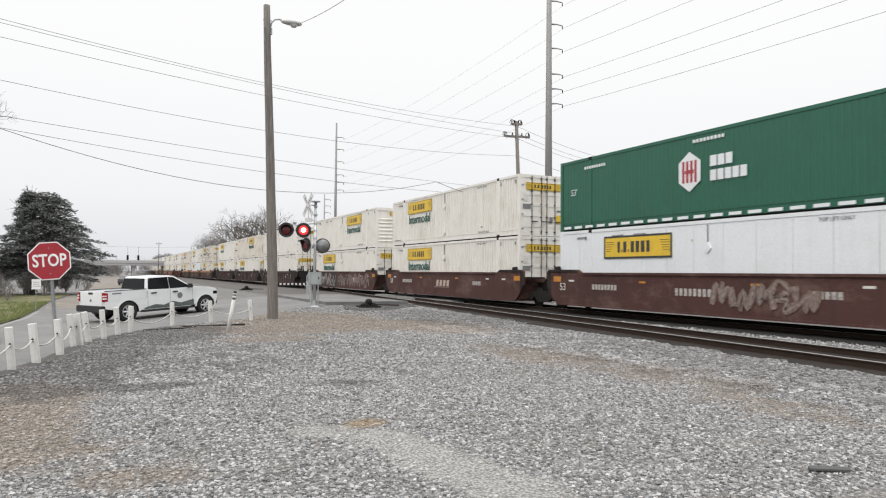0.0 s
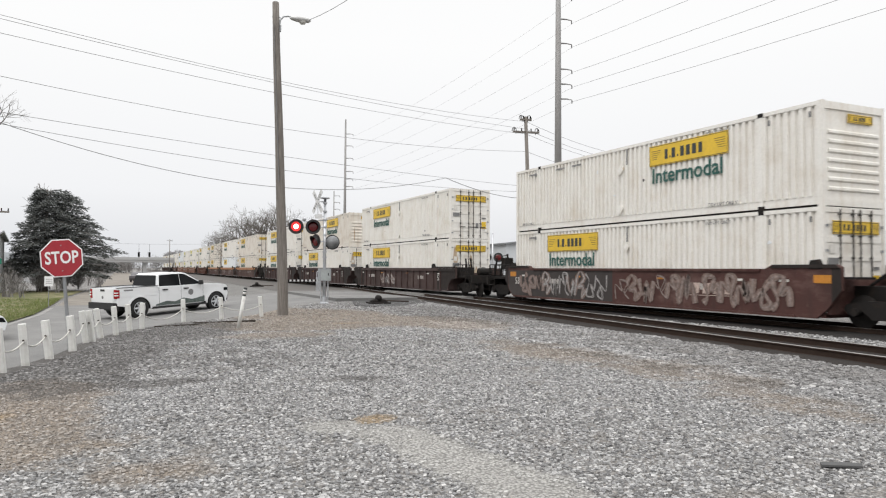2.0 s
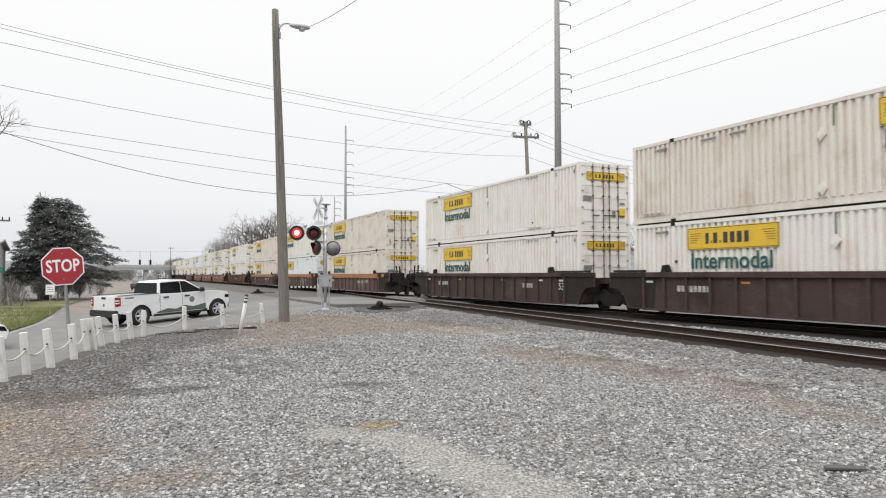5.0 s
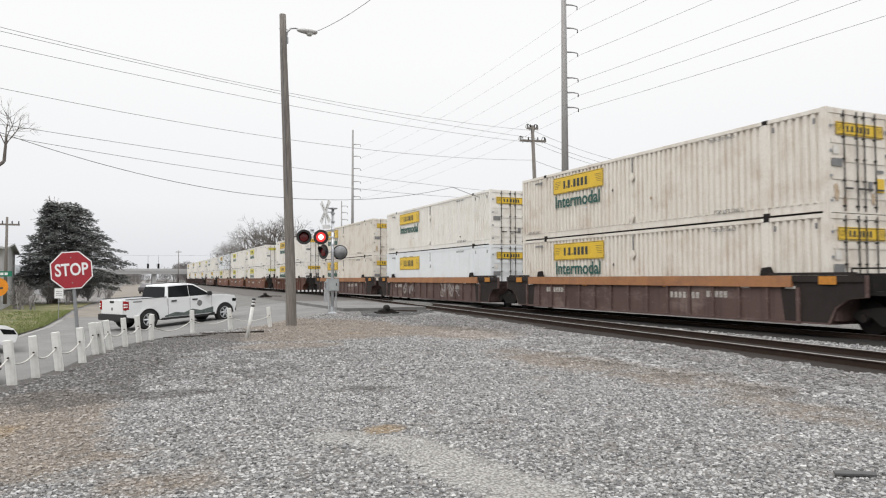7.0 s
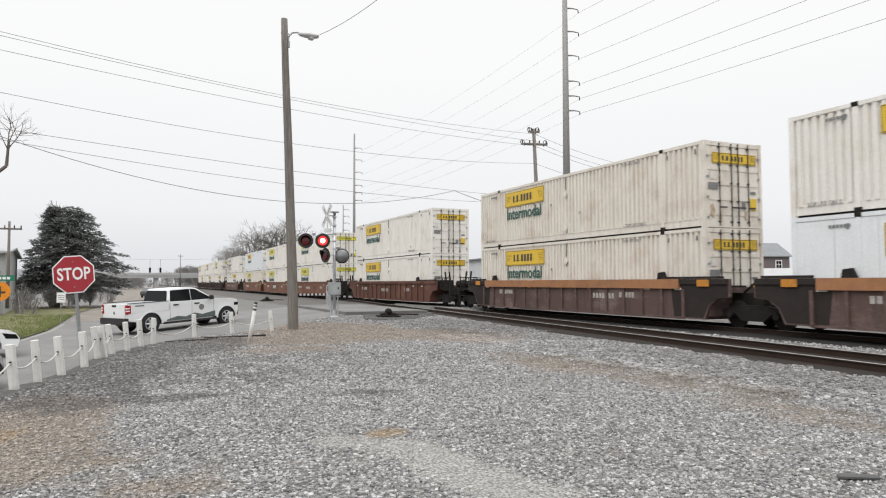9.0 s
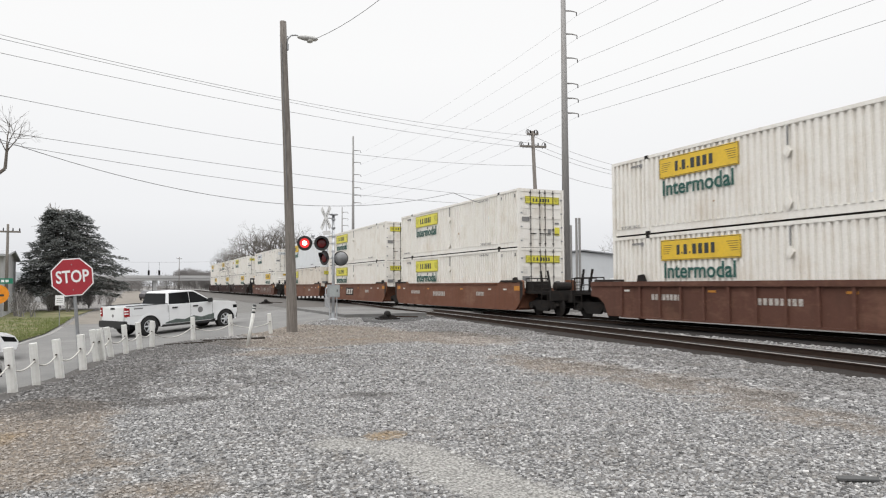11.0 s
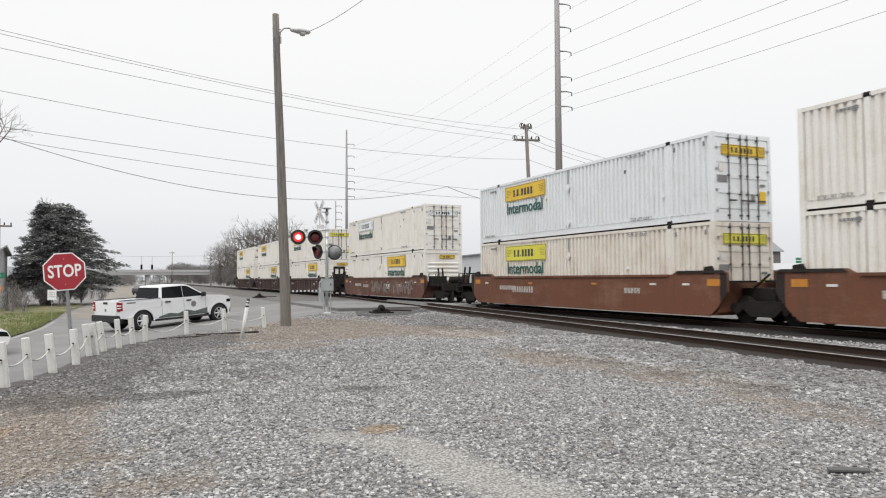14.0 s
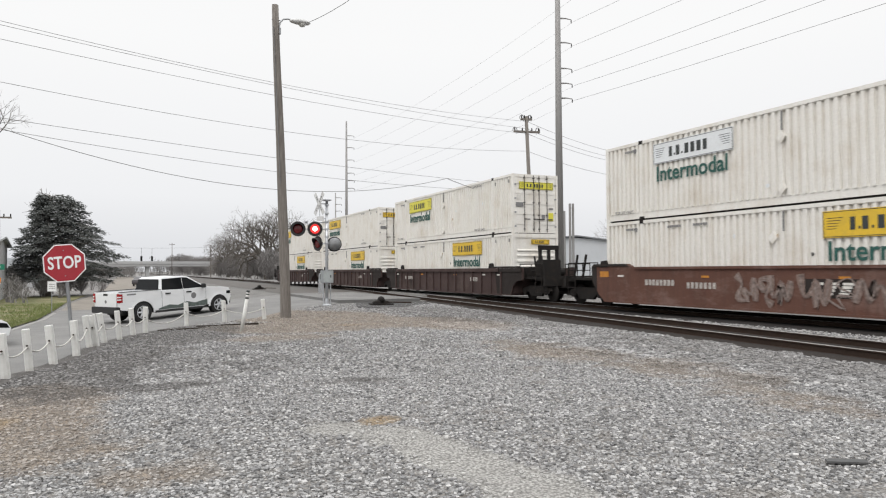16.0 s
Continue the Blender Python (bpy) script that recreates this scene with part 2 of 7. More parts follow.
def ground():
    """One sheet from under the camera to the horizon, finer near by."""
    def line(near, far, step, end, grow=1.35):
        out, d, s = [], near, step
        while d < far:
            out.append(d)
            d += s
        while d < end:
            out.append(d)
            s *= grow
            d += s
        return out
    xs = line(-12.0, 22.0, 0.2, 1500)
    xs = [-12.0 - (v - 22.0) for v in reversed(xs) if v > 22.5] + xs
    ys = line(-6.0, 50.0, 0.25, 3000)
    ys = [-6.0 - (v - 50.0) for v in reversed(ys) if v > 50.5 and v < 400] + ys
    verts, faces = [], []
    for y in ys:
        for x in xs:
            z = height(x, y) - (0.03 if fence_x(y) - x > 0.5 and y < 33.6 else 0)
            verts.append((x, y, z))
    w = len(xs)
    for j in range(len(ys) - 1):
        for i in range(w - 1):
            faces.append((j * w + i, j * w + i + 1, (j + 1) * w + i + 1, (j + 1) * w + i))
    me = bpy.data.meshes.new("ground")
    me.from_pydata(verts, [], faces)
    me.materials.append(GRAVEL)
    add_soil(me, [soil(x, y) if -5 < x < 14 and 2 < y < 34 else (0, 0, 0, 0) for x, y, z in verts])
    for p in me.polygons:
        p.use_smooth = True
    return tagged(new("ground", me), "grey crushed stone lot with clay patches beside the tracks", "ground", kind="structure")


ground()

RAIL_TOP = 0.025
MAIN_X = 18.515


def siding_x(y):
    return 12.92 + 0.102 * (y - 8.1)


RUST = worn("rusty_rail", (0.040, 0.027, 0.021), (0.024, 0.018, 0.015), 0.5, 0.85, 0.0, 3, False, spec=0.12)
SHINE = plain("polished_rail_head", (0.45, 0.44, 0.43), 0.35, 0.9)
TIE = worn("creosoted_timber", (0.05, 0.042, 0.036), (0.02, 0.016, 0.014), 0.5, 0.9, 0, 2, False, 0.3, spec=0.12)


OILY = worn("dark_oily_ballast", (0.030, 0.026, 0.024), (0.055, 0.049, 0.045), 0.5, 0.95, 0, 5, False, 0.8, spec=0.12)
BLACKBED = worn("near_black_ballast", (0.030, 0.028, 0.027), (0.06, 0.056, 0.052), 0.4, 0.95, 0, 4, False, 0.8, spec=0.12)


def bed(name, label, mat, centre, half, y0, y1, n, z):
    bm = B()
    rows = []
    for k in range(n + 1):
        y = y0 + (y1 - y0) * k / n
        rows.append([bm.verts.new((centre(y) + a, y, z + b + 0.012 * noise.noise((y * 0.9, a, 2.0)))) for a, b in ((-half - 0.25, -0.05), (-half, 0.0), (0, 0.012), (half, 0.0), (half + 0.25, -0.05))])
    for p, q in zip(rows, rows[1:]):
        for k in range(4):
            bm.faces.new((p[k], p[k + 1], q[k + 1], q[k]))
    return tagged(part(name, bm, mat), label, "track bed", kind="structure")


def track(name, label, centre, y0, y1, step, ties):
    tr = thing(name, label, "railway track", kind="structure")
    n = int((y1 - y0) / step)
    for side in (-0.755, 0.755):
        for nm, prof, mat in (("rail", ((-0.075, -0.172), (0.075, -0.172), (0.075, -0.155), (0.012, -0.14), (0.012, -0.04), (0.036, -0.03), (0.036, -0.004), (-0.036, -0.004), (-0.036, -0.03), (-0.012, -0.04), (-0.012, -0.14), (-0.075, -0.155)), RUST),
                              ("rail_head", ((-0.03, -0.004), (0.03, -0.004), (0.026, 0.002), (-0.026, 0.002)), SHINE)):
            bm = B()
            rings = []
            for k in range(n + 1):
                y = y0 + (y1 - y0) * k / n
                rings.append([bm.verts.new((centre(y) + side + a, y, RAIL_TOP + b)) for a, b in prof])
            for p, q in zip(rings, rings[1:]):
                for k in range(len(prof)):
                    j = (k + 1) % len(prof)
                    bm.faces.new((p[k], p[j], q[j], q[k]))
            part(nm, bm, mat, tr)
    bm = B()
    box(bm, -1.3, 1.3, -0.115, 0.115, -0.17, 0.0)
    tie = mesh_of("tie", bm, TIE)
    y = ties[0]
    while y < ties[1]:
        t = part("tie", tie, None, tr)
        t.location = (centre(y) + random.uniform(-0.03, 0.03), y + random.uniform(-0.02, 0.02), RAIL_TOP - 0.166 + random.uniform(-0.008, 0.006))
        t.rotation_euler = (0, 0, random.uniform(-0.02, 0.02))
        y += 0.53
    return tr


track("siding_track", "rusty near rail track sunk in dark ballast", siding_x, -30, 58, 4.0, (4, 34))
track("main_track", "main rail track under the passing train", lambda y: MAIN_X, -120, 900, 60.0, (-2, 60))

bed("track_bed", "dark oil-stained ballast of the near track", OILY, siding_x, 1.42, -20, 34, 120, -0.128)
# near-black sheet along the main track, in two lengths
bed("track_bed", "near-black ballast under the main track", BLACKBED, lambda y: MAIN_X, 2.05, -60, 33.5, 120, -0.112)
bed("track_bed", "near-black ballast under the main track", BLACKBED, lambda y: MAIN_X, 1.55, 47, 500, 60, -0.112)

# ---- railcars and containers ----
WHITE = worn("cream_container_paint", (0.76, 0.74, 0.695), (0.42, 0.33, 0.22), 0.38, 0.5, 0, 0.8, True, 0.05)
COOL = worn("white_container_paint", (0.72, 0.745, 0.76), (0.40, 0.36, 0.3), 0.18, 0.45, 0, 0.8, True, 0.05)
GREEN = worn("green_container_paint", (0.012, 0.105, 0.062), (0.02, 0.06, 0.04), 0.3, 0.45, 0, 0.8, True, 0.05)
TAN = worn("weathered_tan_container_paint", (0.70, 0.66, 0.595), (0.34, 0.23, 0.14), 0.50, 0.6, 0, 0.9, True, 0.05)
YELLOW = worn("yellow_panel", (0.70, 0.46, 0.03), (0.36, 0.25, 0.06), 0.4, 0.5, 0, 2, True, 0)
LEMON = worn("lemon_yellow_panel", (0.66, 0.60, 0.06), (0.4, 0.36, 0.08), 0.25, 0.5, 0, 2, True, 0)
INK = plain("dark_lettering", (0.03, 0.035, 0.035), 0.6)
GREENINK = plain("green_lettering", (0.015, 0.085, 0.07), 0.6)
PALE = plain("pale_stencil", (0.62, 0.60, 0.56), 0.7)
GREYINK = plain("grey_stencil", (0.18, 0.18, 0.18), 0.7)
STEEL = worn("galvanised_steel", (0.30, 0.31, 0.32), (0.14, 0.13, 0.12), 0.4, 0.45, 0.6, 3, False)
GRIME = worn("black_running_gear", (0.022, 0.020, 0.019), (0.06, 0.045, 0.035), 0.4, 0.8, 0.1, 4, False, spec=0.12)
RODM = plain("dark_door_rod", (0.055, 0.05, 0.045), 0.6, 0.3)
RUSTY = worn("rust_stain", (0.50, 0.40, 0.29), (0.20, 0.11, 0.055), 0.8, 0.9, 0, 5, True)

CL, CH, CW = 16.15, 2.896, 2.59
SIDE = Matrix(((0, 0, -1, 0), (-1, 0, 0, 0), (0, 1, 0, 0), (0, 0, 0, 1)))   # text plane facing -x
END = Matrix(((1, 0, 0, 0), (0, 0, -1, 0), (0, 1, 0, 0), (0, 0, 0, 1)))     # text plane facing -y


def corrugated(bm, x, y0, y1, z0, z1, out, pitch=0.25, deep=0.07):
    """A steel wall with upright ribs; out: the way it faces."""
    n = round((y1 - y0) / pitch)
    p = (y1 - y0) / n
    line = []
    for k in range(n):
        a = y0 + k * p
        line += [(a, 0), (a + 0.46 * p, 0), (a + 0.54 * p, deep), (a + 0.92 * p, deep)]
    line.append((y1, 0))
    lo = [bm.verts.new((x - out * d, y, z0)) for y, d in line]
    hi = [bm.verts.new((x - out * d, y, z1)) for y, d in line]
    for k in range(len(line) - 1):
        bm.faces.new((lo[k], lo[k + 1], hi[k + 1], hi[k]))


def banner(parent, m, w, h, fill, ink, framed=False):
    """A coloured panel with a dark border and a row of plain bars."""
    bm = B()
    box(bm, -w / 2, w / 2, -h / 2, h / 2, 0, 0.008)
    sign = part("sign_panel", bm, fill, parent)
    sign.matrix_basis = m
    bm = B()
    e, t = (0.02, 0.016) if not framed else (0.0, 0.07)
    for a in (-1, 1):
        y = a * (h / 2 - e)
        box(bm, -w / 2 + e, w / 2 - e, min(y, y - a * t), max(y, y - a * t), 0.006, 0.013)
        x = a * (w / 2 - e)
        box(bm, min(x, x - a * t), max(x, x - a * t), -h / 2 + e + t, h / 2 - e - t, 0.006, 0.013)
    part("border", bm, ink, sign)
    bm = B()
    x = -w * 0.28
    for width in (0.050, 0.016, 0.058, 0.016, 0.0, 0.062, 0.062, 0.066, 0.058):
        if width > 0.03:
            box(bm, x, x + w * width * 0.78, -h * 0.235, h * 0.235, 0.006, 0.014)
        elif width:
            box(bm, x, x + w * width, -h * 0.21, -h * 0.11, 0.006, 0.014)
        x += w * (width + 0.013)
    part("lettering", bm, ink, sign)["kind"] = "stuff"
    for a in (-1, 1):
        bm = B()
        for k in range(5):
            y = h * (0.22 - 0.10 * k)
            x0 = a * w * (0.34 + 0.012 * k)
            x1 = a * w * 0.465
            box(bm, min(x0, x1), max(x0, x1), y, y + h * 0.022, 0.006, 0.012)
        part("emblem", bm, ink, sign, "", False)["kind"] = "stuff"
    return sign


OLDRUST = ((-0.95, 0.55, 0.22, 0.6), (-0.62, 0.35, 0.16, 0.35), (0.55, 0.45, 0.2, 0.4))
HEAVYRUST = ((-0.95, 1.75, 0.35, 1.5), (-0.75, 0.7, 0.30, 0.7), (0.40, 0.9, 0.3, 0.8), (0.05, 1.5, 0.14, 1.1))


def rust_on(c, spots):
    """Uneven rust stains on the doors: place across, height, width, length."""
    for x, z, w, h in spots:
        pts = [(x + w * 0.5 * math.cos(a) * random.uniform(0.6, 1.1), z + h * 0.5 * math.sin(a) * random.uniform(0.6, 1.1)) for a in [k * math.tau / 14 for k in range(14)]]
        part("rust_patch", prism(B(), pts, "y", -CL / 2 - 0.008, -CL / 2 + 0.004), RUSTY, c, "rust stain")


def container(name, label, paint, logo_y=3.55, end="doors", words=True, ink=None, fill=None, smooth_side=False, hub=False, framed=False, rust=()):
    c = thing(name, label, "shipping container")
    L2, W2 = CL / 2, CW / 2
    for o in (-1, 1):
        if smooth_side:
            x = o * (W2 - 0.02)
            for k in range(13):
                a, b = -L2 + 0.1 + k * (CL - 0.2) / 13, -L2 + 0.1 + (k + 1) * (CL - 0.2) / 13
                bm = B()
                box(bm, min(x, x - o * 0.03), max(x, x - o * 0.03), a + 0.006, b - 0.006, 0.29, CH - 0.1)
                part("side_panel", bm, paint, c)
        else:
            bm = B()
            corrugated(bm, o * (W2 - 0.015), -L2 + 0.12, L2 - 0.12, 0.29, CH - 0.11, o, 0.20 if hub else 0.25, 0.016 if hub else 0.075)
            part("side_wall", bm, paint, c)
    bm = B()
    box(bm, -W2 + 0.108, W2 - 0.108, -L2 + 0.1, L2 - 0.1, 0.075, CH - 0.14)
    part("body", bm, paint, c)
    # added black block: paints the shaded gap under the container
    part("underframe", box(B(), -W2 + 0.10, W2 - 0.10, -L2 + 0.08, L2 - 0.08, 0.004, 0.074), GRIME, c, "near-black block painting the shade of the gap below")
    bm = B()
    box(bm, -W2 + 0.03, W2 - 0.03, -L2 + 0.05, L2 - 0.05, CH - 0.14, CH - 0.03)
    part("roof", bm, paint, c)
    for o in (-1, 1):
        bm = B()
        box(bm, min(o * (W2 - 0.045), o * (W2 - 0.11)), max(o * (W2 - 0.045), o * (W2 - 0.11)), -L2 + 0.16, L2 - 0.16, 0.06, 0.30)
        part("bottom_rail", bm, paint, c)
        bm = B()
        box(bm, min(o * W2, o * (W2 - 0.09)), max(o * W2, o * (W2 - 0.09)), -L2 + 0.16, L2 - 0.16, CH - 0.12, CH - 0.01)
        part("top_rail", bm, paint, c)
        for y in (-L2 + 0.08, L2 - 0.08):
            bm = B()
            box(bm, min(o * W2, o * (W2 - 0.12)), max(o * W2, o * (W2 - 0.12)), y - 0.08, y + 0.08, 0.0, CH)
            part("corner_post", bm, paint, c)
        for y in (-6.05, 6.05):
            bm = B()
            x0, x1 = min(o * (W2 + 0.004), o * (W2 - 0.1)), max(o * (W2 + 0.004), o * (W2 - 0.1))
            box(bm, x0, x1, y - 0.07, y + 0.07, 0.13, CH - 0.12)
            part("lift_post", bm, paint, c)
            for z in (0.0, CH - 0.13):
                bm = B()
                box(bm, x0, x1, y - 0.10, y + 0.10, z, z + 0.13)
                lathe(bm, ((0.04, -0.008), (0.04, 0.006)), 10, "x", (o * (W2 + 0.004), y, z + 0.065))
                part("corner_casting", bm, GRIME, c, "dark steel lifting casting")
    # near end
    if end == "doors":
        for a in (-1, 1):
            bm = B()
            x0, x1 = (-W2 + 0.13, -0.008) if a < 0 else (0.008, W2 - 0.13)
            box(bm, x0, x1, -L2 + 0.02, -L2 + 0.07, 0.16, CH - 0.16)
            for k in range(5):
                z = 0.42 + k * 0.5
                box(bm, x0 + 0.05, x1 - 0.05, -L2 + 0.0, -L2 + 0.02, z, z + 0.13)
            door = part("door", bm, paint, c)
            for x in ((x0 + 0.52, x1 - 0.11) if a < 0 else (x0 + 0.18, x1 - 0.52)):
                bm = B()
                rod(bm, (x, -L2 - 0.035, 0.06), (x, -L2 - 0.035, CH - 0.06), 0.019, n=8)
                for z in (0.2, 0.9, 1.5, 2.1, CH - 0.2):
                    box(bm, x - 0.04, x + 0.04, -L2 - 0.05, -L2 + 0.02, z - 0.022, z + 0.022)
                part("lock_rod", bm, RODM, door, "dark locking rod")
                bm = B()
                box(bm, x - 0.04, x + 0.30, -L2 - 0.065, -L2 - 0.045, 0.66, 0.71)
                part("handle", bm, RODM, door)
            for k in range(4):
                bm = B()
                xx = x0 + 0.02 if a < 0 else x1 - 0.02
                box(bm, xx - 0.05, xx + 0.05, -L2 - 0.012, -L2 + 0.0, 0.3 + k * 0.68, 0.37 + k * 0.68)
                part("hinge", bm, STEEL, door)
        bm = B()
        box(bm, -W2 + 0.12, W2 - 0.12, -L2 + 0.0, -L2 + 0.1, CH - 0.155, CH - 0.01)
        part("door_header", bm, paint, c)
        bm = B()
        box(bm, -W2 + 0.12, W2 - 0.12, -L2 + 0.0, -L2 + 0.1, 0.01, 0.155)
        part("door_sill", bm, paint, c)
        if not hub:
            banner(c, Matrix.Translation((0.04, -L2 - 0.005, CH - 0.56)) @ END, 1.95, 0.36, fill or YELLOW, ink or INK)
            for nm, x0, x1, z0, z1, mt in (("placard", 0.74, 1.02, 0.62, 1.02, fill or YELLOW), ("document_holder", 0.36, 0.52, 0.66, 0.92, GREYINK), ("decal", -1.12, -0.70, 1.28, 1.50, GREYINK), ("decal", -1.05, -0.84, 1.62, 1.86, PALE), ("decal", 0.76, 1.0, 1.18, 1.26, GREYINK)):
                bm = B()
                box(bm, x0, x1, -L2 - 0.012, -L2 - 0.002, z0, z1)
                part(nm, bm, mt, c)
    else:
        bm = B()
        box(bm, -W2 + 0.12, W2 - 0.12, -L2 + 0.04, -L2 + 0.09, 0.02, CH - 0.02)
        box(bm, -W2 + 0.12, W2 - 0.12, -L2 - 0.0, -L2 + 0.04, CH - 0.22, CH - 0.02)
        box(bm, -W2 + 0.12, W2 - 0.12, -L2 - 0.0, -L2 + 0.04, 0.02, 0.2)
        part("front_wall", bm, paint, c)
        for k in range(7):
            bm = B()
            z = 0.42 + k * 0.26
            prism(bm, ((-L2 + 0.04, z), (-L2 - 0.005, z + 0.04), (-L2 - 0.005, z + 0.10), (-L2 + 0.04, z + 0.14)), "x", -W2 + 0.25, W2 - 0.25)
            part("rib", bm, paint, c)
        banner(c, Matrix.Translation((0.25, -L2 - 0.005, CH - 0.42)) @ END, 1.05, 0.24, fill or YELLOW, ink or INK)
    if rust:
        rust_on(c, rust)
    xs = -W2 + 0.008 if not smooth_side else -W2 + 0.017
    face = xs - 0.018
    if hub:
        white = COOL
        bm = B()
        hexa = [(0.55 * math.sin(k * math.pi / 3), 0.66 * math.cos(k * math.pi / 3)) for k in range(6)]
        prism(bm, hexa, "z", 0, 0.01)
        lg = part("emblem", bm, white, c, "white hexagon emblem with red bars")
        red = plain("emblem_red", (0.35, 0.04, 0.05), 0.6)
        for x in (-0.27, 0.27, -0.09, 0.09):
            part("bar", box(B(), x - 0.05, x + 0.05, -0.36, 0.36, 0.008, 0.015), red, lg)
        part("bar", box(B(), -0.2, 0.2, -0.06, 0.06, 0.0085, 0.0145), red, lg)
        lg.matrix_basis = Matrix.Translation((face, 0.75, 1.62)) @ SIDE
        bm = B()
        for row, n, w in ((0.24, 3, 0.26), (-0.22, 5, 0.245)):
            for k in range(n):
                box(bm, k * (w + 0.05), k * (w + 0.05) + w, row - 0.17, row + 0.17, 0, 0.01)
        lb = part("lettering", bm, white, c, "white bars")
        lb["kind"] = "stuff"
        lb.matrix_basis = Matrix.Translation((face, -0.13, 1.62)) @ SIDE
        for k in range(22):
            bm = B()
            box(bm, -0.24, 0.24, -0.05, 0.05, 0, 0.006)
            d = part("reflective_strip", bm, COOL, c)
            d.matrix_basis = Matrix.Translation((-W2 - 0.002, -L2 + 0.5 + k * 0.72, 0.13)) @ SIDE
        lettering("size_mark", "53'", 0.36, COOL, c, Matrix.Translation((face, 7.1, 1.55)) @ SIDE)
        bm = B()
        for k in range(9):
            box(bm, k * 0.15, k * 0.15 + 0.10, -0.055, 0.055, 0, 0.008)
        s = part("stencil", bm, COOL, c)
        s["kind"] = "stuff"
        s.matrix_basis = Matrix.Translation((face, 0.6, CH - 0.3)) @ SIDE
        s = part("stencil", s.data, None, c)
        s["kind"] = "stuff"
        s.matrix_basis = Matrix.Translation((face, 6.4, CH - 0.42)) @ SIDE
    else:
        banner(c, Matrix.Translation((face, logo_y, CH - 0.62 if words else CH - 0.75)) @ SIDE, 3.6, 0.72 if words else 0.85, fill or YELLOW, ink or INK, framed)
        if words:
            lettering("lettering", "Intermodal", 0.74, GREENINK, c, Matrix.Translation((face, logo_y + 0.05, CH - 1.36)) @ SIDE, 0.006, "dark green word", 1.0, 0.012)
        lettering("stencil", "TOP LIFT ONLY", 0.17, GREYINK, c, Matrix.Translation((face, -4.6, 0.33)) @ SIDE)
        lettering("stencil", "TOP LIFT ONLY", 0.15, GREYINK, c, Matrix.Translation((face, -4.4, CH - 0.25)) @ SIDE)
        lettering("stencil", "TOP LIFT ONLY", 0.15, GREYINK, c, Matrix.Translation((face, 7.0, 0.33)) @ SIDE)
        for y in (2.4, 0.2, -1.0):
            bm = B()
            for k in range(6):
                box(bm, k * 0.11, k * 0.11 + 0.085, -0.04, 0.04, 0, 0.004)
            s = part("stencil", bm, GREYINK, c)
            s["kind"] = "stuff"
            s.matrix_basis = Matrix.Translation((face, y + 4.5, CH - 0.32)) @ SIDE
        # dents and repair plates
        for z in (2.0, 0.52):
            bm = B()
            prism(bm, ((-0.15, 0.0), (0.0, -0.19), (0.15, 0.0), (0.0, 0.19)), "x", -0.03, 0.03)
            d = part("placard_plate", bm, paint, c, "diamond placard plate")
            d.location = (face, 0.0 if end == "doors" else 0.35, z)
            d.rotation_euler = (random.uniform(-0.12, 0.12), 0, 0)
        bm = B()
        box(bm, face - 0.004, face + 0.03, -0.02, 0.02, 2.18, CH - 0.15)
        part("placard_rail", bm, GREYINK, c)
        # scuffs and bright repair patches
        for _k in range(4):
            y, z, w, h = random.uniform(-7, 7), random.uniform(0.5, 2.3), random.uniform(0.03, 0.10), random.uniform(0.03, 0.09)
            bm = B()
            prism(bm, [(y + w * math.cos(a) * random.uniform(0.6, 1.2), z + h * math.sin(a) * random.uniform(0.6, 1.2)) for a in [q * math.tau / 8 for q in range(8)]], "x", face + 0.012, face + 0.03)
            part("scuff", bm, RODM if _k == 0 else RUSTY if _k == 1 else COOL, c)
        for y in (-6.35, 6.35, -7.7):
            bm = B()
            box(bm, face - 0.002, face + 0.03, y - 0.03, y + 0.03, CH - 0.42, CH - 0.26)
            part("lashing_mark", bm, GREYINK, c)
    return c


def railcar_side(kind):
    if kind == "smooth":
        return ((-8.75, 1.0), (-8.6, 0.82), (-8.35, 0.52), (-8.0, 0.24), (8.0, 0.24), (8.35, 0.52), (8.6, 0.82), (8.75, 1.0), (8.75, 1.62), (8.6, 1.69), (6.6, 1.69), (6.35, 1.57), (-6.35, 1.57), (-6.6, 1.69), (-8.6, 1.69), (-8.75, 1.62))
    return ((-9.25, 1.0), (-8.75, 0.95), (-8.4, 0.70), (-8.2, 0.26), (8.2, 0.26), (8.4, 0.70), (8.75, 0.95), (9.25, 1.0), (9.25, 1.57), (-9.25, 1.57))


def ribbon(bm, pts, t, z, closed=False):
    """A flat sprayed stroke through points, smoothed, of slightly uneven width."""
    n = len(pts)
    path = []
    for k in range(n if closed else n - 1):
        p = [Vector(pts[(k + o) % n] if closed else pts[max(0, min(n - 1, k + o))]) for o in (-1, 0, 1, 2)]
        for q in range(5):
            f = q / 5
            path.append(0.5 * (2 * p[1] + (p[2] - p[0]) * f + (2 * p[0] - 5 * p[1] + 4 * p[2] - p[3]) * f * f + (3 * p[1] - p[0] - 3 * p[2] + p[3]) * f ** 3))
    if not closed:
        path.append(Vector(pts[-1]))
    rows = []
    m = len(path)
    for k, p in enumerate(path):
        d = (path[(k + 1) % m] - path[k - 1]) if closed or 0 < k < m - 1 else (path[min(k + 1, m - 1)] - path[max(k - 1, 0)])
        q = Vector((-d.y, d.x)).normalized() * t * (0.8 + 0.35 * math.sin(k * 0.7))
        rows.append((bm.verts.new((p.x + q.x, p.y + q.y, z)), bm.verts.new((p.x - q.x, p.y - q.y, z))))
    for a, b in zip(rows, rows[1:] + (rows[:1] if closed else [])):
        bm.faces.new((a[0], a[1], b[1], b[0]))


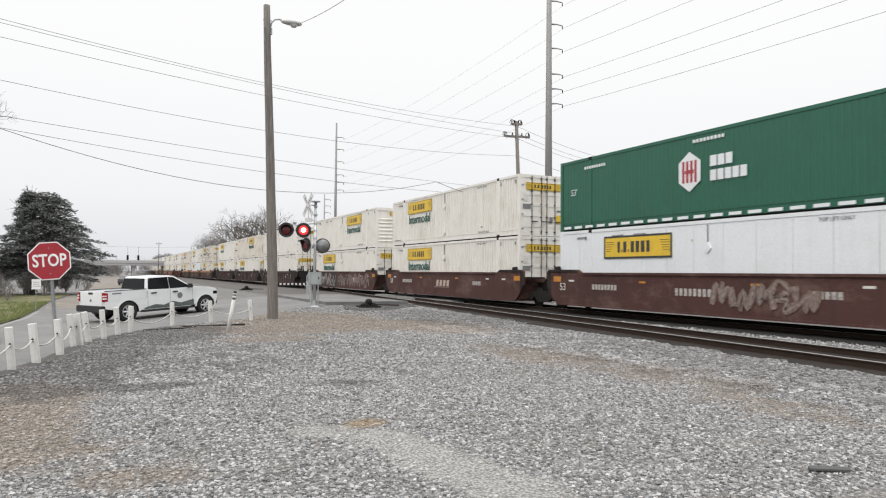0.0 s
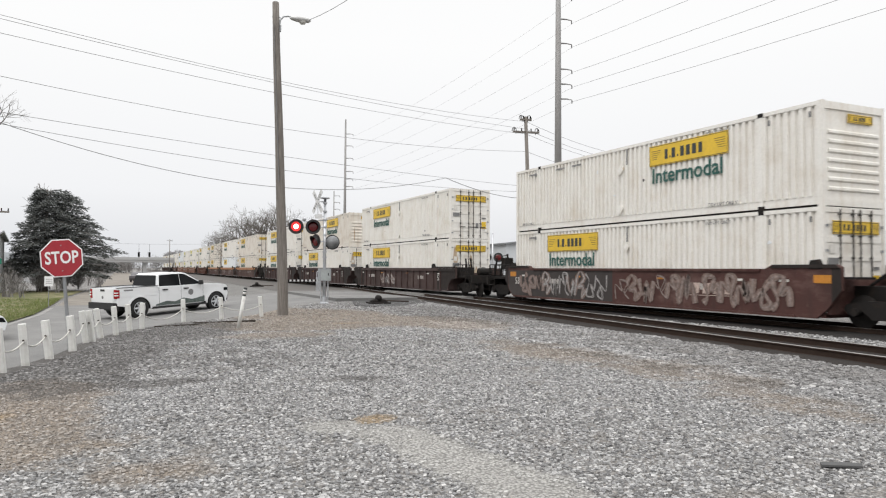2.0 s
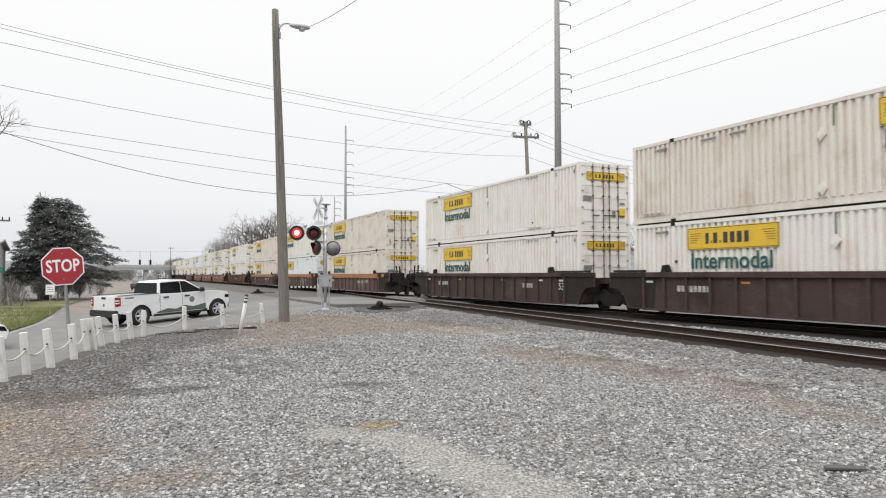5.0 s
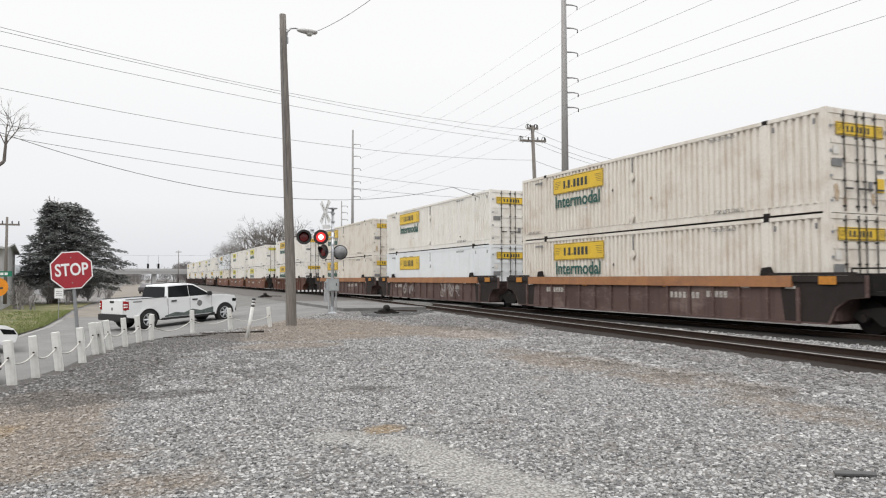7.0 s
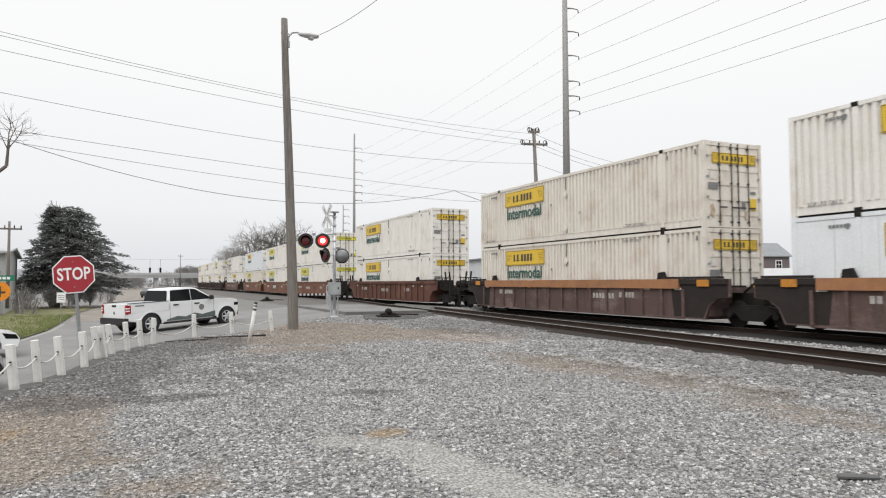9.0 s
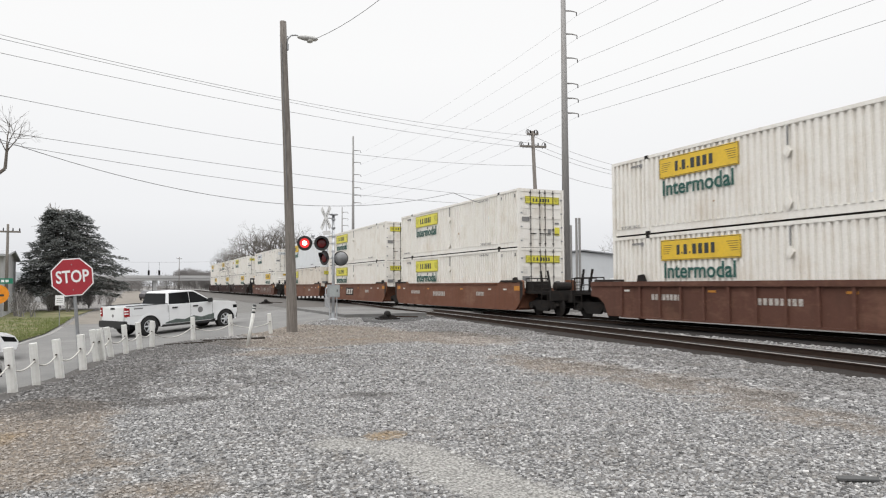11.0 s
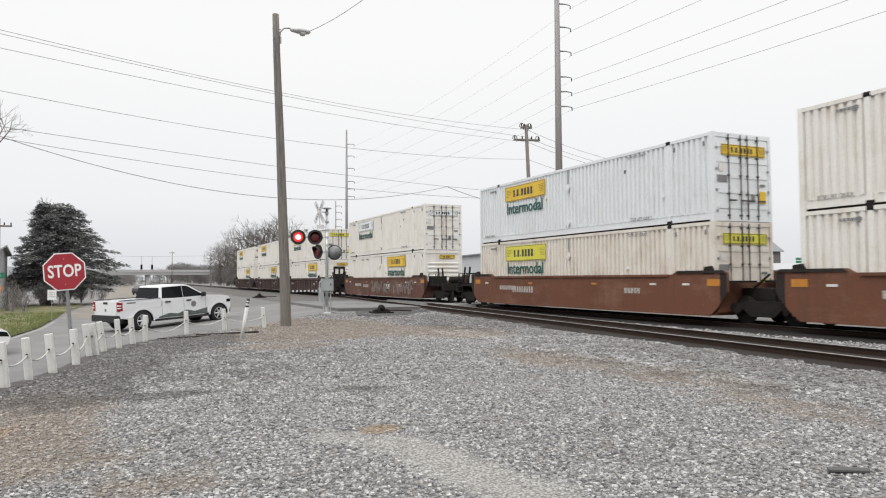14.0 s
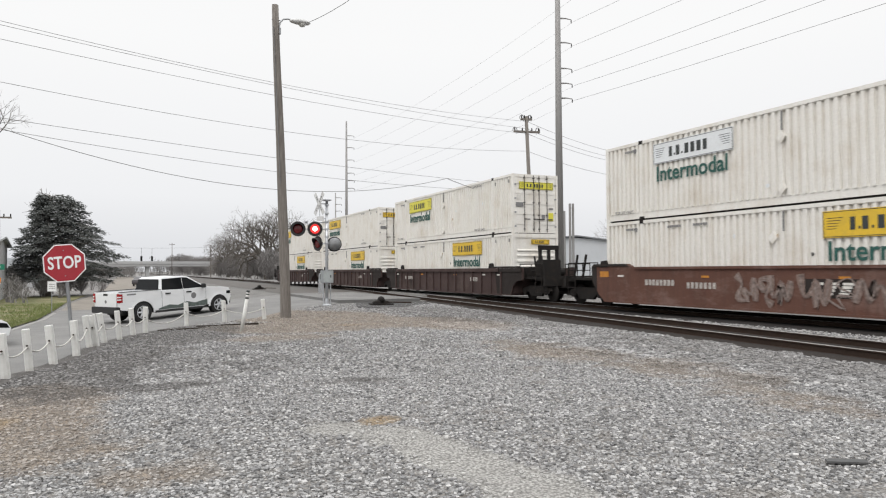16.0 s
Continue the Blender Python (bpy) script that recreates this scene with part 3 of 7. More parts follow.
STROKES = (
    ((0.0, 0.2), (0.25, 0.9), (0.4, 0.3), (0.55, 1.0), (0.5, 0.45), (0.8, 0.75), (1.0, 0.1)),
    ((0.0, 0.7), (0.5, 1.0), (0.35, 0.55), (0.9, 0.6), (0.3, 0.25), (0.7, 0.0), (1.0, 0.35)),
    ((0.1, 0.1), (0.2, 0.7), (0.6, 0.5), (0.4, 0.95), (0.9, 0.9), (0.7, 0.3), (1.0, 0.0)),
    ((0.0, 0.95), (0.35, 0.6), (0.1, 0.2), (0.6, 0.1), (0.5, 0.6), (0.95, 0.35), (0.9, 1.0)),
)


def flipped(stroke, rnd):
    fx, fy = rnd.random() < 0.5, rnd.random() < 0.5
    return [(1 - a if fx else a, 1 - b if fy else b) for a, b in stroke]


def graffiti(seed, w, h, mat, parent, y, z):
    """Sprayed bubble shapes and looping strokes with no readable word."""
    rnd = random.Random(seed)
    bm, fill = B(), B()
    n = max(3, int(w / 0.62))
    for k in range(n):
        x0, cw = -w / 2 + k * w / n, w / n * 1.12
        ch = h * rnd.uniform(0.8, 1.0)
        y0 = -ch / 2 + rnd.uniform(-0.06, 0.06)
        pts = [(x0 + cw * (a + rnd.uniform(-0.06, 0.06)), y0 + ch * (b + rnd.uniform(-0.05, 0.05))) for a, b in flipped(rnd.choice(STROKES), rnd)]
        if rnd.random() < 0.8:
            ribbon(fill, pts, 0.11, 0.002 + 0.0003 * k)
        ribbon(bm, pts, rnd.uniform(0.022, 0.042), 0.0065 + 0.0003 * k)
        echo = [(p + 0.07, q - 0.05) for p, q in pts[1:5]]
        ribbon(bm, echo, 0.014, 0.011 + 0.0003 * k)
    for b_, mt in ((fill, HALFFADED), (bm, mat)):
        if not b_.faces:
            continue
        g = part("graffiti", b_, mt, parent, "faded sprayed graffiti")
        g["kind"] = "stuff"
        g.matrix_basis = Matrix.Translation((-1.522, y, z)) @ SIDE


WHEEL_R = 0.42
wheelsets = []


def wheelset_mesh():
    bm = B()
    for o in (-1, 1):
        x = o * 0.755
        lathe(bm, ((0.10, x - 0.07), (WHEEL_R * 0.55, x - 0.05), (WHEEL_R + 0.02, x - o * 0.05 - 0.02), (WHEEL_R + 0.02, x - o * 0.05 + 0.02), (WHEEL_R, x + 0.05), (WHEEL_R * 0.85, x + 0.055), (WHEEL_R * 0.8, x + 0.03), (0.2, x + 0.04), (0.10, x + 0.07)), 24, "x")
    rod(bm, (-1.05, 0, 0), (1.05, 0, 0), 0.075, n=10)
    return mesh_of("wheelset", bm, GRIME, False)


def sideframe_mesh():
    bm = B()
    for o in (-1, 1):
        x0, x1 = o * 1.0 - 0.07, o * 1.0 + 0.07
        prism(bm, ((-1.2, 0.50), (-1.12, 0.62), (-0.55, 0.72), (0.55, 0.72), (1.12, 0.62), (1.2, 0.50), (1.08, 0.36), (0.80, 0.36), (0.72, 0.48), (0.42, 0.24), (-0.42, 0.24), (-0.72, 0.48), (-0.80, 0.36), (-1.08, 0.36)), "x", x0, x1)
        for y in (-0.89, 0.89):
            lathe(bm, ((0.11, -0.1), (0.11, 0.1)), 12, "x", (o * 1.03, y, WHEEL_R))
        for y in (-0.16, 0.0, 0.16):
            rod(bm, (o * 1.0, y, 0.28), (o * 1.0, y, 0.58), 0.07, n=8)
    box(bm, -1.0, 1.0, -0.18, 0.18, 0.40, 0.66)
    return mesh_of("sideframe", bm, GRIME)


WHEELSET, SIDEFRAME = wheelset_mesh(), sideframe_mesh()


def truck(parent, y):
    t = part("truck", SIDEFRAME, None, parent, "black three-piece wheel truck")
    t.location = (0, y, RAIL_TOP)
    for d in (-0.89, 0.89):
        w = part("wheelset", WHEELSET, None, t)
        w.location = (0, d, WHEEL_R)
        wheelsets.append((w, d))


def railcar(label, units, kind, paint, chord, marks):
    """A well car with its units at the given places along the train."""
    mid = sum(units) / len(units)
    car = thing("well_car", label, "railcar")
    ends = (units[0] - 9.75, units[-1] + 9.75)
    places = [ends[0]] + [(a + b) / 2 for a, b in zip(units, units[1:])] + [ends[1]]
    for u in places:
        truck(car, u - mid)
    for i, u in enumerate(units):
        y = u - mid
        body = part("well", box(B(), -1.40, 1.40, -8.2, 8.2, 0.26, 0.36), paint, car)
        body.location = (0, y, 0)
        for o in (-1, 1):
            part("side_wall", prism(B(), railcar_side(kind), "x", min(o * 1.5, o * 1.40), max(o * 1.5, o * 1.40)), paint, body)
        for e in (-1, 1):
            part("bulkhead", box(B(), -1.40, 1.40, min(e * 8.25, e * 8.35), max(e * 8.25, e * 8.35), 0.36, 1.3), paint, body)
            part("draft_sill", box(B(), -0.45, 0.45, min(e * 8.35, e * 9.6), max(e * 8.35, e * 9.6), 0.74, 1.12), GRIME, body)
        bm = B()
        box(bm, -1.60 if kind != "smooth" else -1.56, -1.503, -7.1 if kind != "smooth" else -6.2, 7.1 if kind != "smooth" else 6.2, (1.25 if chord is CHORD else 1.40) if kind != "smooth" else 1.49, 1.574)
        part("top_chord", bm, chord, body)
        if kind == "smooth":
            for e in (-1, 1):
                bm = B()
                prism(bm, ((e * 6.55, 1.60), (e * 6.7, 1.69), (e * 8.6, 1.69), (e * 8.7, 1.60)), "x", -1.545, -1.503)
                part("shoulder", bm, SHOULDER, body, "dark raised end shoulder")
                bm = B()
                prism(bm, ((e * 8.46, 0.66), (e * 8.6, 0.83), (e * 8.74, 1.0), (e * 8.74, 1.59), (e * 8.46, 1.59)), "x", -1.506, -1.5)
                part("end_panel", bm, SHOULDER, body, "dark grimy end panel")
        bm = B()
        box(bm, -1.55, -1.503, -7.35, 7.35, 0.236, 0.30)
        part("bottom_chord", bm, paint, body)
        if kind == "ribbed":
            bm = B()
            box(bm, -1.575, -1.503, -0.05, 0.05, 0.30, 1.24 if chord is CHORD else 1.39)
            rib = mesh_of("rib", bm, paint)
            for k in range(15):
                r = part("rib", rib, None, body)
                r.location = (0, -7.28 + k * 1.04, 0)
            for e in (-1, 1):
                bm = B()
                prism(bm, ((e * 6.80, 0.31), (e * 8.14, 0.31), (e * 8.36, 0.72), (e * 8.75, 0.96), (e * 9.2, 1.01), (e * 9.2, 1.395), (e * 6.65, 1.395)), "x", -1.506, -1.5)
                part("end_panel", bm, OXIDE if paint is OXIDE else SHOULDER, body, "dark grimy end panel")
                bm = B()
                box(bm, -1.556, -1.503, min(e * 7.1, e * 9.2), max(e * 7.1, e * 9.2), 1.40, 1.574)
                part("end_chord", bm, OXIDE if paint is OXIDE else SHOULDER, body, "dark grimy chord end")
            for e, a in ((-1, 6.3), (1, 7.3)):
                part("walkway", box(B(), -1.56, -1.40, min(e * a, e * 8.95), max(e * a, e * 8.95), 1.577, 1.655), SHOULDER, body, "dark end walkway plate")
        # brackets at the container corners
        for yy in (-6.2, 6.2) if kind != "smooth" else (-8.0, 8.0):
            bm = B()
            prism(bm, ((yy - 0.22, 1.575), (yy + 0.22, 1.575), (yy + 0.16, 1.80), (yy - 0.1, 1.83)), "x", -1.53, -1.42)
            part("corner_guide", bm, GRIME, body)
        for yy, mat in ((-7.0, PALE), (7.0, PALE), (2.8, AMBER), (-2.0, AMBER), (-5.4, PALE), (7.98, AMBER), (-8.2, AMBER))[:7 if kind == "smooth" or chord is CHORD else 5]:
            bm = B()
            w_, h_ = (0.26, 0.11) if abs(yy) > 7.5 else (0.16, 0.035)
            on_chord = kind == "ribbed" and abs(yy) > 7.5
            xx, zz = (-1.562, 1.44) if on_chord else (-1.508, 1.30 if abs(yy) > 7.5 else 1.24)
            box(bm, xx - 0.006, xx + 0.007, yy - w_, yy + w_, zz - h_, zz + h_)
            part("reflector", bm, mat, body)
        for yy, w, z, hgt in ((4.9, 1.5, 1.02, 0.20), (-4.3, 0.9, 1.0, 0.2)):
            bm = B()
            n = max(3, int(w / 0.17))
            for k in range(n):
                box(bm, -w / 2 + k * w / n, -w / 2 + (k + 0.72) * w / n, -hgt / 2, hgt / 2, 0, 0.008)
            s = part("stencil", bm, DULLSTENCIL, body)
            s["kind"] = "stuff"
            s.matrix_basis = Matrix.Translation((-1.502, yy, z)) @ SIDE
        mk = marks.get(i, ())
        for m in mk:
            if m[0] == "53":
                lettering("unit_mark", "53", 0.42, PALE, body, Matrix.Translation((-1.503, m[1], 0.98)) @ SIDE, 0.006)
            elif m[0] == "bars":
                bm = B()
                n, w, hh = m[2], m[3], m[4]
                for k in range(n):
                    a = k * w * 1.25
                    if n == 4:
                        prism(bm, ((a, -hh / 2), (a + w * 0.8, -hh / 2), (a + w, hh / 2), (a + w * 0.2, hh / 2)), "z", 0, 0.009)
                    elif n == 3:
                        for q in range(4):
                            z0 = hh * (-0.5 + 0.26 * q)
                            u = 0.10 if q < 3 else 0.0
                            box(bm, a + w * u + 0.05 * q, a + w * (0.95 - u) + 0.05 * q, z0, z0 + hh * 0.20, 0, 0.009)
                    else:
                        box(bm, a, a + w * 0.8, -hh / 2, hh / 2, 0, 0.009)
                if n == 4:
                    prism(bm, ((-0.25, -hh * 0.72), (a + w, -hh * 0.66), (a + w, -hh * 0.60), (-0.25, -hh * 0.66)), "z", 0, 0.009)
                s = part("lettering", bm, LOGOTAN if n == 4 else PALE if n == 3 else DULLSTENCIL, body)
                s["kind"] = "stuff"
                s.matrix_basis = Matrix.Translation((-1.508, m[1], 0.95)) @ SIDE
                if n == 3:
                    bm = B()
                    box(bm, -0.12, n * w * 1.25 + 0.16, -hh * 0.75, hh * 0.75, 0, 0.004)
                    q = part("sign_plate", bm, SHOULDER, body)
                    q.matrix_basis = Matrix.Translation((-1.503, m[1], 0.95)) @ SIDE
            elif m[0] == "wash":
                w_ = part("sprayed_patch", prism(B(), ((m[1], 0.32), (8.0, 0.32), (8.2, 0.45), (8.4, 0.62), (m[2], 1.47), (m[1], 1.47)), "x", -1.5035, -1.4995), WASH, body, "dark sprayed ground of the graffiti")
            elif m[0] == "art":
                graffiti(m[4], m[2], m[3], m[5] if len(m) > 5 else SPRAY, body, m[1], 0.88)
        # end platforms, rails and coupler at the car's two ends
        for e, last in ((-1, i == 0), (1, i == len(units) - 1)):
            if not last:
                part("end_step", box(B(), -1.3, -0.5, min(e * 8.4, e * 9.0), max(e * 8.4, e * 9.0), 1.30, 1.36), GRIME, body)
                part("end_step", box(B(), 0.5, 1.3, min(e * 8.4, e * 9.0), max(e * 8.4, e * 9.0), 1.30, 1.36), GRIME, body)
                part("air_pipe", rod(B(), (-0.3, e * 8.7, 1.12), (-0.3, e * 9.3, 1.55), 0.04), GRIME, body)
                continue
            bm = B()
            box(bm, -1.25, 1.25, min(e * 8.4, e * 10.9), max(e * 8.4, e * 10.9), 1.05, 1.16)
            box(bm, -0.45, 0.45, min(e * 8.4, e * 11.2), max(e * 8.4, e * 11.2), 0.66, 1.05)
            box(bm, -1.2, -0.3, min(e * 8.5, e * 9.2), max(e * 8.5, e * 9.2), 1.16, 1.62)
            box(bm, -1.35, 1.35, min(e * 10.8, e * 10.95), max(e * 10.8, e * 10.95), 0.75, 1.2)
            part("end_platform", bm, GRIME, body)
            bm = B()
            box(bm, -0.13, 0.13, min(e * 11.2, e * 11.75), max(e * 11.2, e * 11.75), 0.76, 0.98)
            box(bm, -0.22, 0.22, min(e * 11.5, e * 11.8), max(e * 11.5, e * 11.8), 0.72, 1.02)
            part("coupler", bm, GRIME, body)
            for yy in (9.95, 10.55):
                bm = B()
                rod(bm, (-1.1, e * yy, 1.16), (-1.1, e * (yy - 0.25), 2.1), 0.055, n=6)
                part("stake", bm, GRIME, body)
            bm = B()
            lathe(bm, ((0.10, -0.45), (0.2, -0.4), (0.2, 0.4), (0.10, 0.45)), 12, "x", (0.2, e * 9.5, 1.38))
            part("air_tank", bm, GRIME, body)
            for x in (-1.28, 1.28):
                bm = B()
                for yy in (8.7, 9.7, 10.7):
                    rod(bm, (x, e * yy, 1.16), (x, e * yy, 1.75), 0.024, n=6)
                rod(bm, (x, e * 8.7, 1.75), (x, e * 10.7, 1.75), 0.024, n=6)
                rod(bm, (x, e * 9.7, 1.45), (x, e * 10.7, 1.45), 0.02, n=6)
                part("handrail", bm, GRIME, body)
            bm = B()
            for k in range(5):
                rod(bm, (-1.34, e * 10.15, 0.45 + k * 0.28), (-1.34, e * 10.65, 0.45 + k * 0.28), 0.018, n=6)
            for yy in (10.15, 10.65):
                rod(bm, (-1.34, e * yy, 0.40), (-1.34, e * yy, 1.75), 0.02, n=6)
            part("ladder", bm, GRIME, body)
            if e < 0 and not marks:
                part("end_cabinet", bevelled(box(B(), -1.15, -0.1, -10.4, -9.9, 1.16, 1.95), 0.04), GRIME, body, "black end cabinet")
                for x in (-1.08, -0.62, -0.17):
                    part("frame_bar", box(B(), x - 0.07, x + 0.07, -10.2, -10.1, 1.93, 2.40), GRIME, body)
                part("frame_bar", box(B(), -1.15, -0.1, -10.22, -10.08, 2.39, 2.60), GRIME, body)
            if e > 0 and paint is MAROON:
                bm = B()
                rod(bm, (-0.5, 10.3, 1.16), (-0.5, 10.3, 2.3), 0.05)
                box(bm, -0.75, -0.25, 10.15, 10.45, 1.5, 2.1)
                part("brake_stand", bm, GRIME, body)
                bm = B()
                for k in range(18):
                    a, b = k * math.tau / 18, (k + 1) * math.tau / 18
                    rod(bm, (-0.5 + 0.24 * math.cos(a), 10.52, 2.0 + 0.24 * math.sin(a)), (-0.5 + 0.24 * math.cos(b), 10.52, 2.0 + 0.24 * math.sin(b)), 0.018, n=5)
                for k in range(4):
                    a = k * math.pi / 2
                    rod(bm, (-0.5, 10.52, 2.0), (-0.5 + 0.24 * math.cos(a), 10.52, 2.0 + 0.24 * math.sin(a)), 0.014, n=5)
                part("brake_wheel", bm, GRIME, body)
    return car, mid


SPEED = 17.18
T0 = 7.0
moving = []     # thing, place along the track at T0, height

MAROON = worn("maroon_railcar_paint", (0.075, 0.034, 0.029), (0.035, 0.026, 0.023), 0.65, 0.7, 0, 0.5, patch=(0.135, 0.078, 0.068), spec=0.25)
BROWN = worn("dark_brown_railcar_paint", (0.062, 0.040, 0.037), (0.024, 0.019, 0.017), 0.75, 0.75, 0, 0.6, patch=(0.095, 0.068, 0.060), spec=0.25)
OXIDE = worn("red_oxide_railcar_paint", (0.105, 0.048, 0.034), (0.06, 0.035, 0.025), 0.5, 0.75, 0, 0.6, patch=(0.165, 0.085, 0.058), spec=0.25)
DUSTY = worn("dusty_brown_railcar_paint", (0.105, 0.068, 0.060), (0.036, 0.028, 0.025), 0.7, 0.75, 0, 0.35, patch=(0.20, 0.148, 0.132), spec=0.25)
DULLOX = worn("dull_rust_railcar_paint", (0.118, 0.056, 0.041), (0.055, 0.036, 0.030), 0.65, 0.75, 0, 0.4, patch=(0.185, 0.118, 0.098), spec=0.25)
ORANGE = worn("orange_brown_railcar_paint", (0.150, 0.062, 0.036), (0.075, 0.042, 0.030), 0.6, 0.65, 0, 0.4, patch=(0.20, 0.105, 0.068), spec=0.25)
CHORD = worn("faded_orange_chord_paint", (0.34, 0.155, 0.065), (0.15, 0.08, 0.05), 0.5, 0.75, 0, 1.0, patch=(0.20, 0.10, 0.06))
AMBER = worn("amber_marker_paint", (0.50, 0.20, 0.02), (0.2, 0.1, 0.03), 0.5, 0.6, 0, 6, True, 0)
SHOULDER = worn("dark_grimy_brown", (0.028, 0.022, 0.020), (0.016, 0.014, 0.013), 0.5, 0.8, 0, 1.5, spec=0.25)
DULLSTENCIL = plain("dull_stencil_paint", (0.42, 0.39, 0.36), 0.8, 0, 0.5)
LOGOTAN = plain("faded_orange_white_logo", (0.46, 0.36, 0.31), 0.7, 0, 0.4)
FADED = plain("faded_spray_paint", (0.235, 0.185, 0.165), 0.85, 0, 0.5)
WASH = worn("dark_sprayed_ground", (0.055, 0.048, 0.046), (0.10, 0.09, 0.085), 0.6, 0.85, 0, 0.8, False, spec=0.2)
HALFFADED = plain("thin_spray_fill", (0.19, 0.135, 0.115), 0.85, 0, 0.5)
SPRAY = plain("grey_spray_paint", (0.33, 0.31, 0.30), 0.85, 0, 0.5)

STD = container("container", "cream corrugated steel container with yellow panel and green lettering", WHITE)
REV = container("container", "cream corrugated container, ribbed front wall facing out", WHITE, -3.05, "ribs")
RST = container("container", "cream corrugated container with doors stained orange by rust", WHITE, rust=HEAVYRUST)
OLD = container("container", "weathered tan corrugated container with rust-streaked doors", TAN, rust=OLDRUST)
OLDLEM = container("container", "weathered tan container with lemon yellow panel", TAN, 3.55, "doors", True, None, LEMON, rust=OLDRUST)
OLDREV = container("container", "weathered tan container, ribbed front wall streaked with rust", TAN, -3.05, "ribs", rust=((-0.82, 1.1, 0.10, 1.3), (0.72, 1.2, 0.13, 1.5), (0.80, 0.5, 0.2, 0.5)))
GREY = container("container", "bluish white corrugated container with yellow panel", COOL)
MILD = container("container", "cream container with colourless panel and green lettering", WHITE, 3.55, "doors", True, INK, COOL)
FLAT = container("container", "smooth white plate container with a yellow panel", COOL, 3.55, "doors", False, None, None, True)
WIDE = container("container", "white container with black-framed yellow panel", COOL, 3.37, "doors", False, None, None, True, False, True)
LEM = container("container", "cream corrugated container with lemon yellow panel", WHITE, 3.55, "doors", True, None, LEMON)
HUB = container("container", "dark green container with white hexagon emblem", GREEN, 0, "doors", False, None, None, False, True)
used = set()

SLOTS = (   # near end of the containers, upper kind, lower kind
    (-111.7, HUB, WIDE), (-92.28, STD, STD), (-72.92, REV, STD),
    (-49.35, STD, RST), (-29.8, OLDREV, RST), (-10.3, STD, STD),
    (13.1, OLD, OLD), (32.55, STD, FLAT), (52.0, OLD, OLD),
    (74.98, STD, STD),
    (98.38, LEM, LEM), (117.86, LEM, LEM), (137.15, GREY, OLDLEM),
    (160.85, MILD, REV),
    (184.25, LEM, REV), (203.9, STD, REV), (223.5, STD, REV))

for near, upper, lower in SLOTS:
    for kind, z in ((upper, 3.276), (lower, 0.38)):
        ob = kind if kind not in used else copy_thing(kind, Matrix.Identity(4))
        used.add(kind)
        tagged(ob, group="double-stacked containers on the train")
        moving.append((ob, near + CL / 2, z))

CARS = (
    ("maroon three-unit well car with smooth sides and graffiti", (0, 1, 2), "smooth", MAROON, MAROON, {0: (("53", 7.6), ("bars", 1.2, 9, 0.16, 0.24), ("art", -2.2, 3.6, 0.95, 5, FADED)), 1: (("53", 7.6), ("bars", 0.6, 4, 0.36, 0.34)), 2: (("wash", 0.6, 8.45), ("53", 7.6), ("bars", -3.5, 4, 0.36, 0.34), ("art", 3.2, 4.5, 1.05, 8), ("art", -1.6, 4.0, 1.05, 31, FADED), ("art", -5.6, 3.2, 1.0, 33, FADED), ("art", 6.4, 2.0, 0.9, 35, FADED))}),
    ("dark brown three-unit well car with ribbed sides", (3, 4, 5), "ribbed", BROWN, BROWN, {0: (("53", -7.0), ("art", 1.6, 3.0, 0.7, 3)), 1: (("53", -7.0),), 2: (("53", -7.0),)}),
    ("brown three-unit well car with faded orange top chord", (6, 7, 8), "ribbed", DUSTY, CHORD, {0: (("bars", -2.0, 8, 0.16, 0.2),), 1: (("art", 3.2, 2.2, 0.8, 11), ("art", -3.4, 2.6, 0.9, 12)), 2: (("bars", -2.0, 8, 0.16, 0.2),)}),
    ("red oxide single well car with ribbed sides", (9,), "ribbed", OXIDE, OXIDE, {0: (("bars", 1.0, 8, 0.16, 0.2),)}),
    ("orange brown three-unit well car with smooth sides", (10, 11, 12), "smooth", ORANGE, ORANGE, {0: (("bars", 2.0, 8, 0.18, 0.26),), 1: (("bars", 1.4, 3, 0.5, 0.42),), 2: (("bars", 4.4, 9, 0.17, 0.28),)}),
    ("rust brown single well car covered in graffiti", (13,), "smooth", DULLOX, DULLOX, {0: (("bars", 3.6, 7, 0.15, 0.2), ("art", 0.6, 1.8, 0.9, 21, FADED), ("bars", -0.9, 3, 0.36, 0.34), ("art", -1.9, 2.4, 0.95, 23, FADED), ("art", -5.2, 2.9, 0.95, 22, FADED))}),
    ("dark brown three-unit well car with ribbed sides", (14, 15, 16), "ribbed", BROWN, BROWN, {}),
)
for label, idx, kind, paint, chord, marks in CARS:
    car, mid = railcar(label, [SLOTS[k][0] + CL / 2 for k in idx], kind, paint, chord, marks)
    moving.append((car, mid, 0.0))

# ---- street, kerb, crossing, verge ----
ASPHALT = Mat("worn_asphalt", 0.92)
_f = ASPHALT.noise(45, 5, 0.7)
_g = ASPHALT.noise(0.5, 5)
_c = ASPHALT.ramp(_g, (0.3, (0.10, 0.099, 0.097)), (0.55, (0.145, 0.142, 0.138)), (0.75, (0.19, 0.186, 0.18)))
ASPHALT.color(ASPHALT.mix(ASPHALT.ramp(_f, (0.3, (0.0, 0.0, 0.0)), (0.7, (0.4, 0.4, 0.4))), _c, (0.24, 0.238, 0.232)))
ASPHALT.bump(_f, 0.4, 0.01)
ASPHALT = ASPHALT.m
DIRT = Mat("packed_dirt", 0.95)
_g = DIRT.noise(0.6, 6, 0.65)
DIRT.color(DIRT.ramp(_g, (0.3, (0.135, 0.12, 0.10)), (0.7, (0.235, 0.212, 0.185))))
DIRT.bump(DIRT.noise(9, 5), 0.4, 0.03)
DIRT = DIRT.m
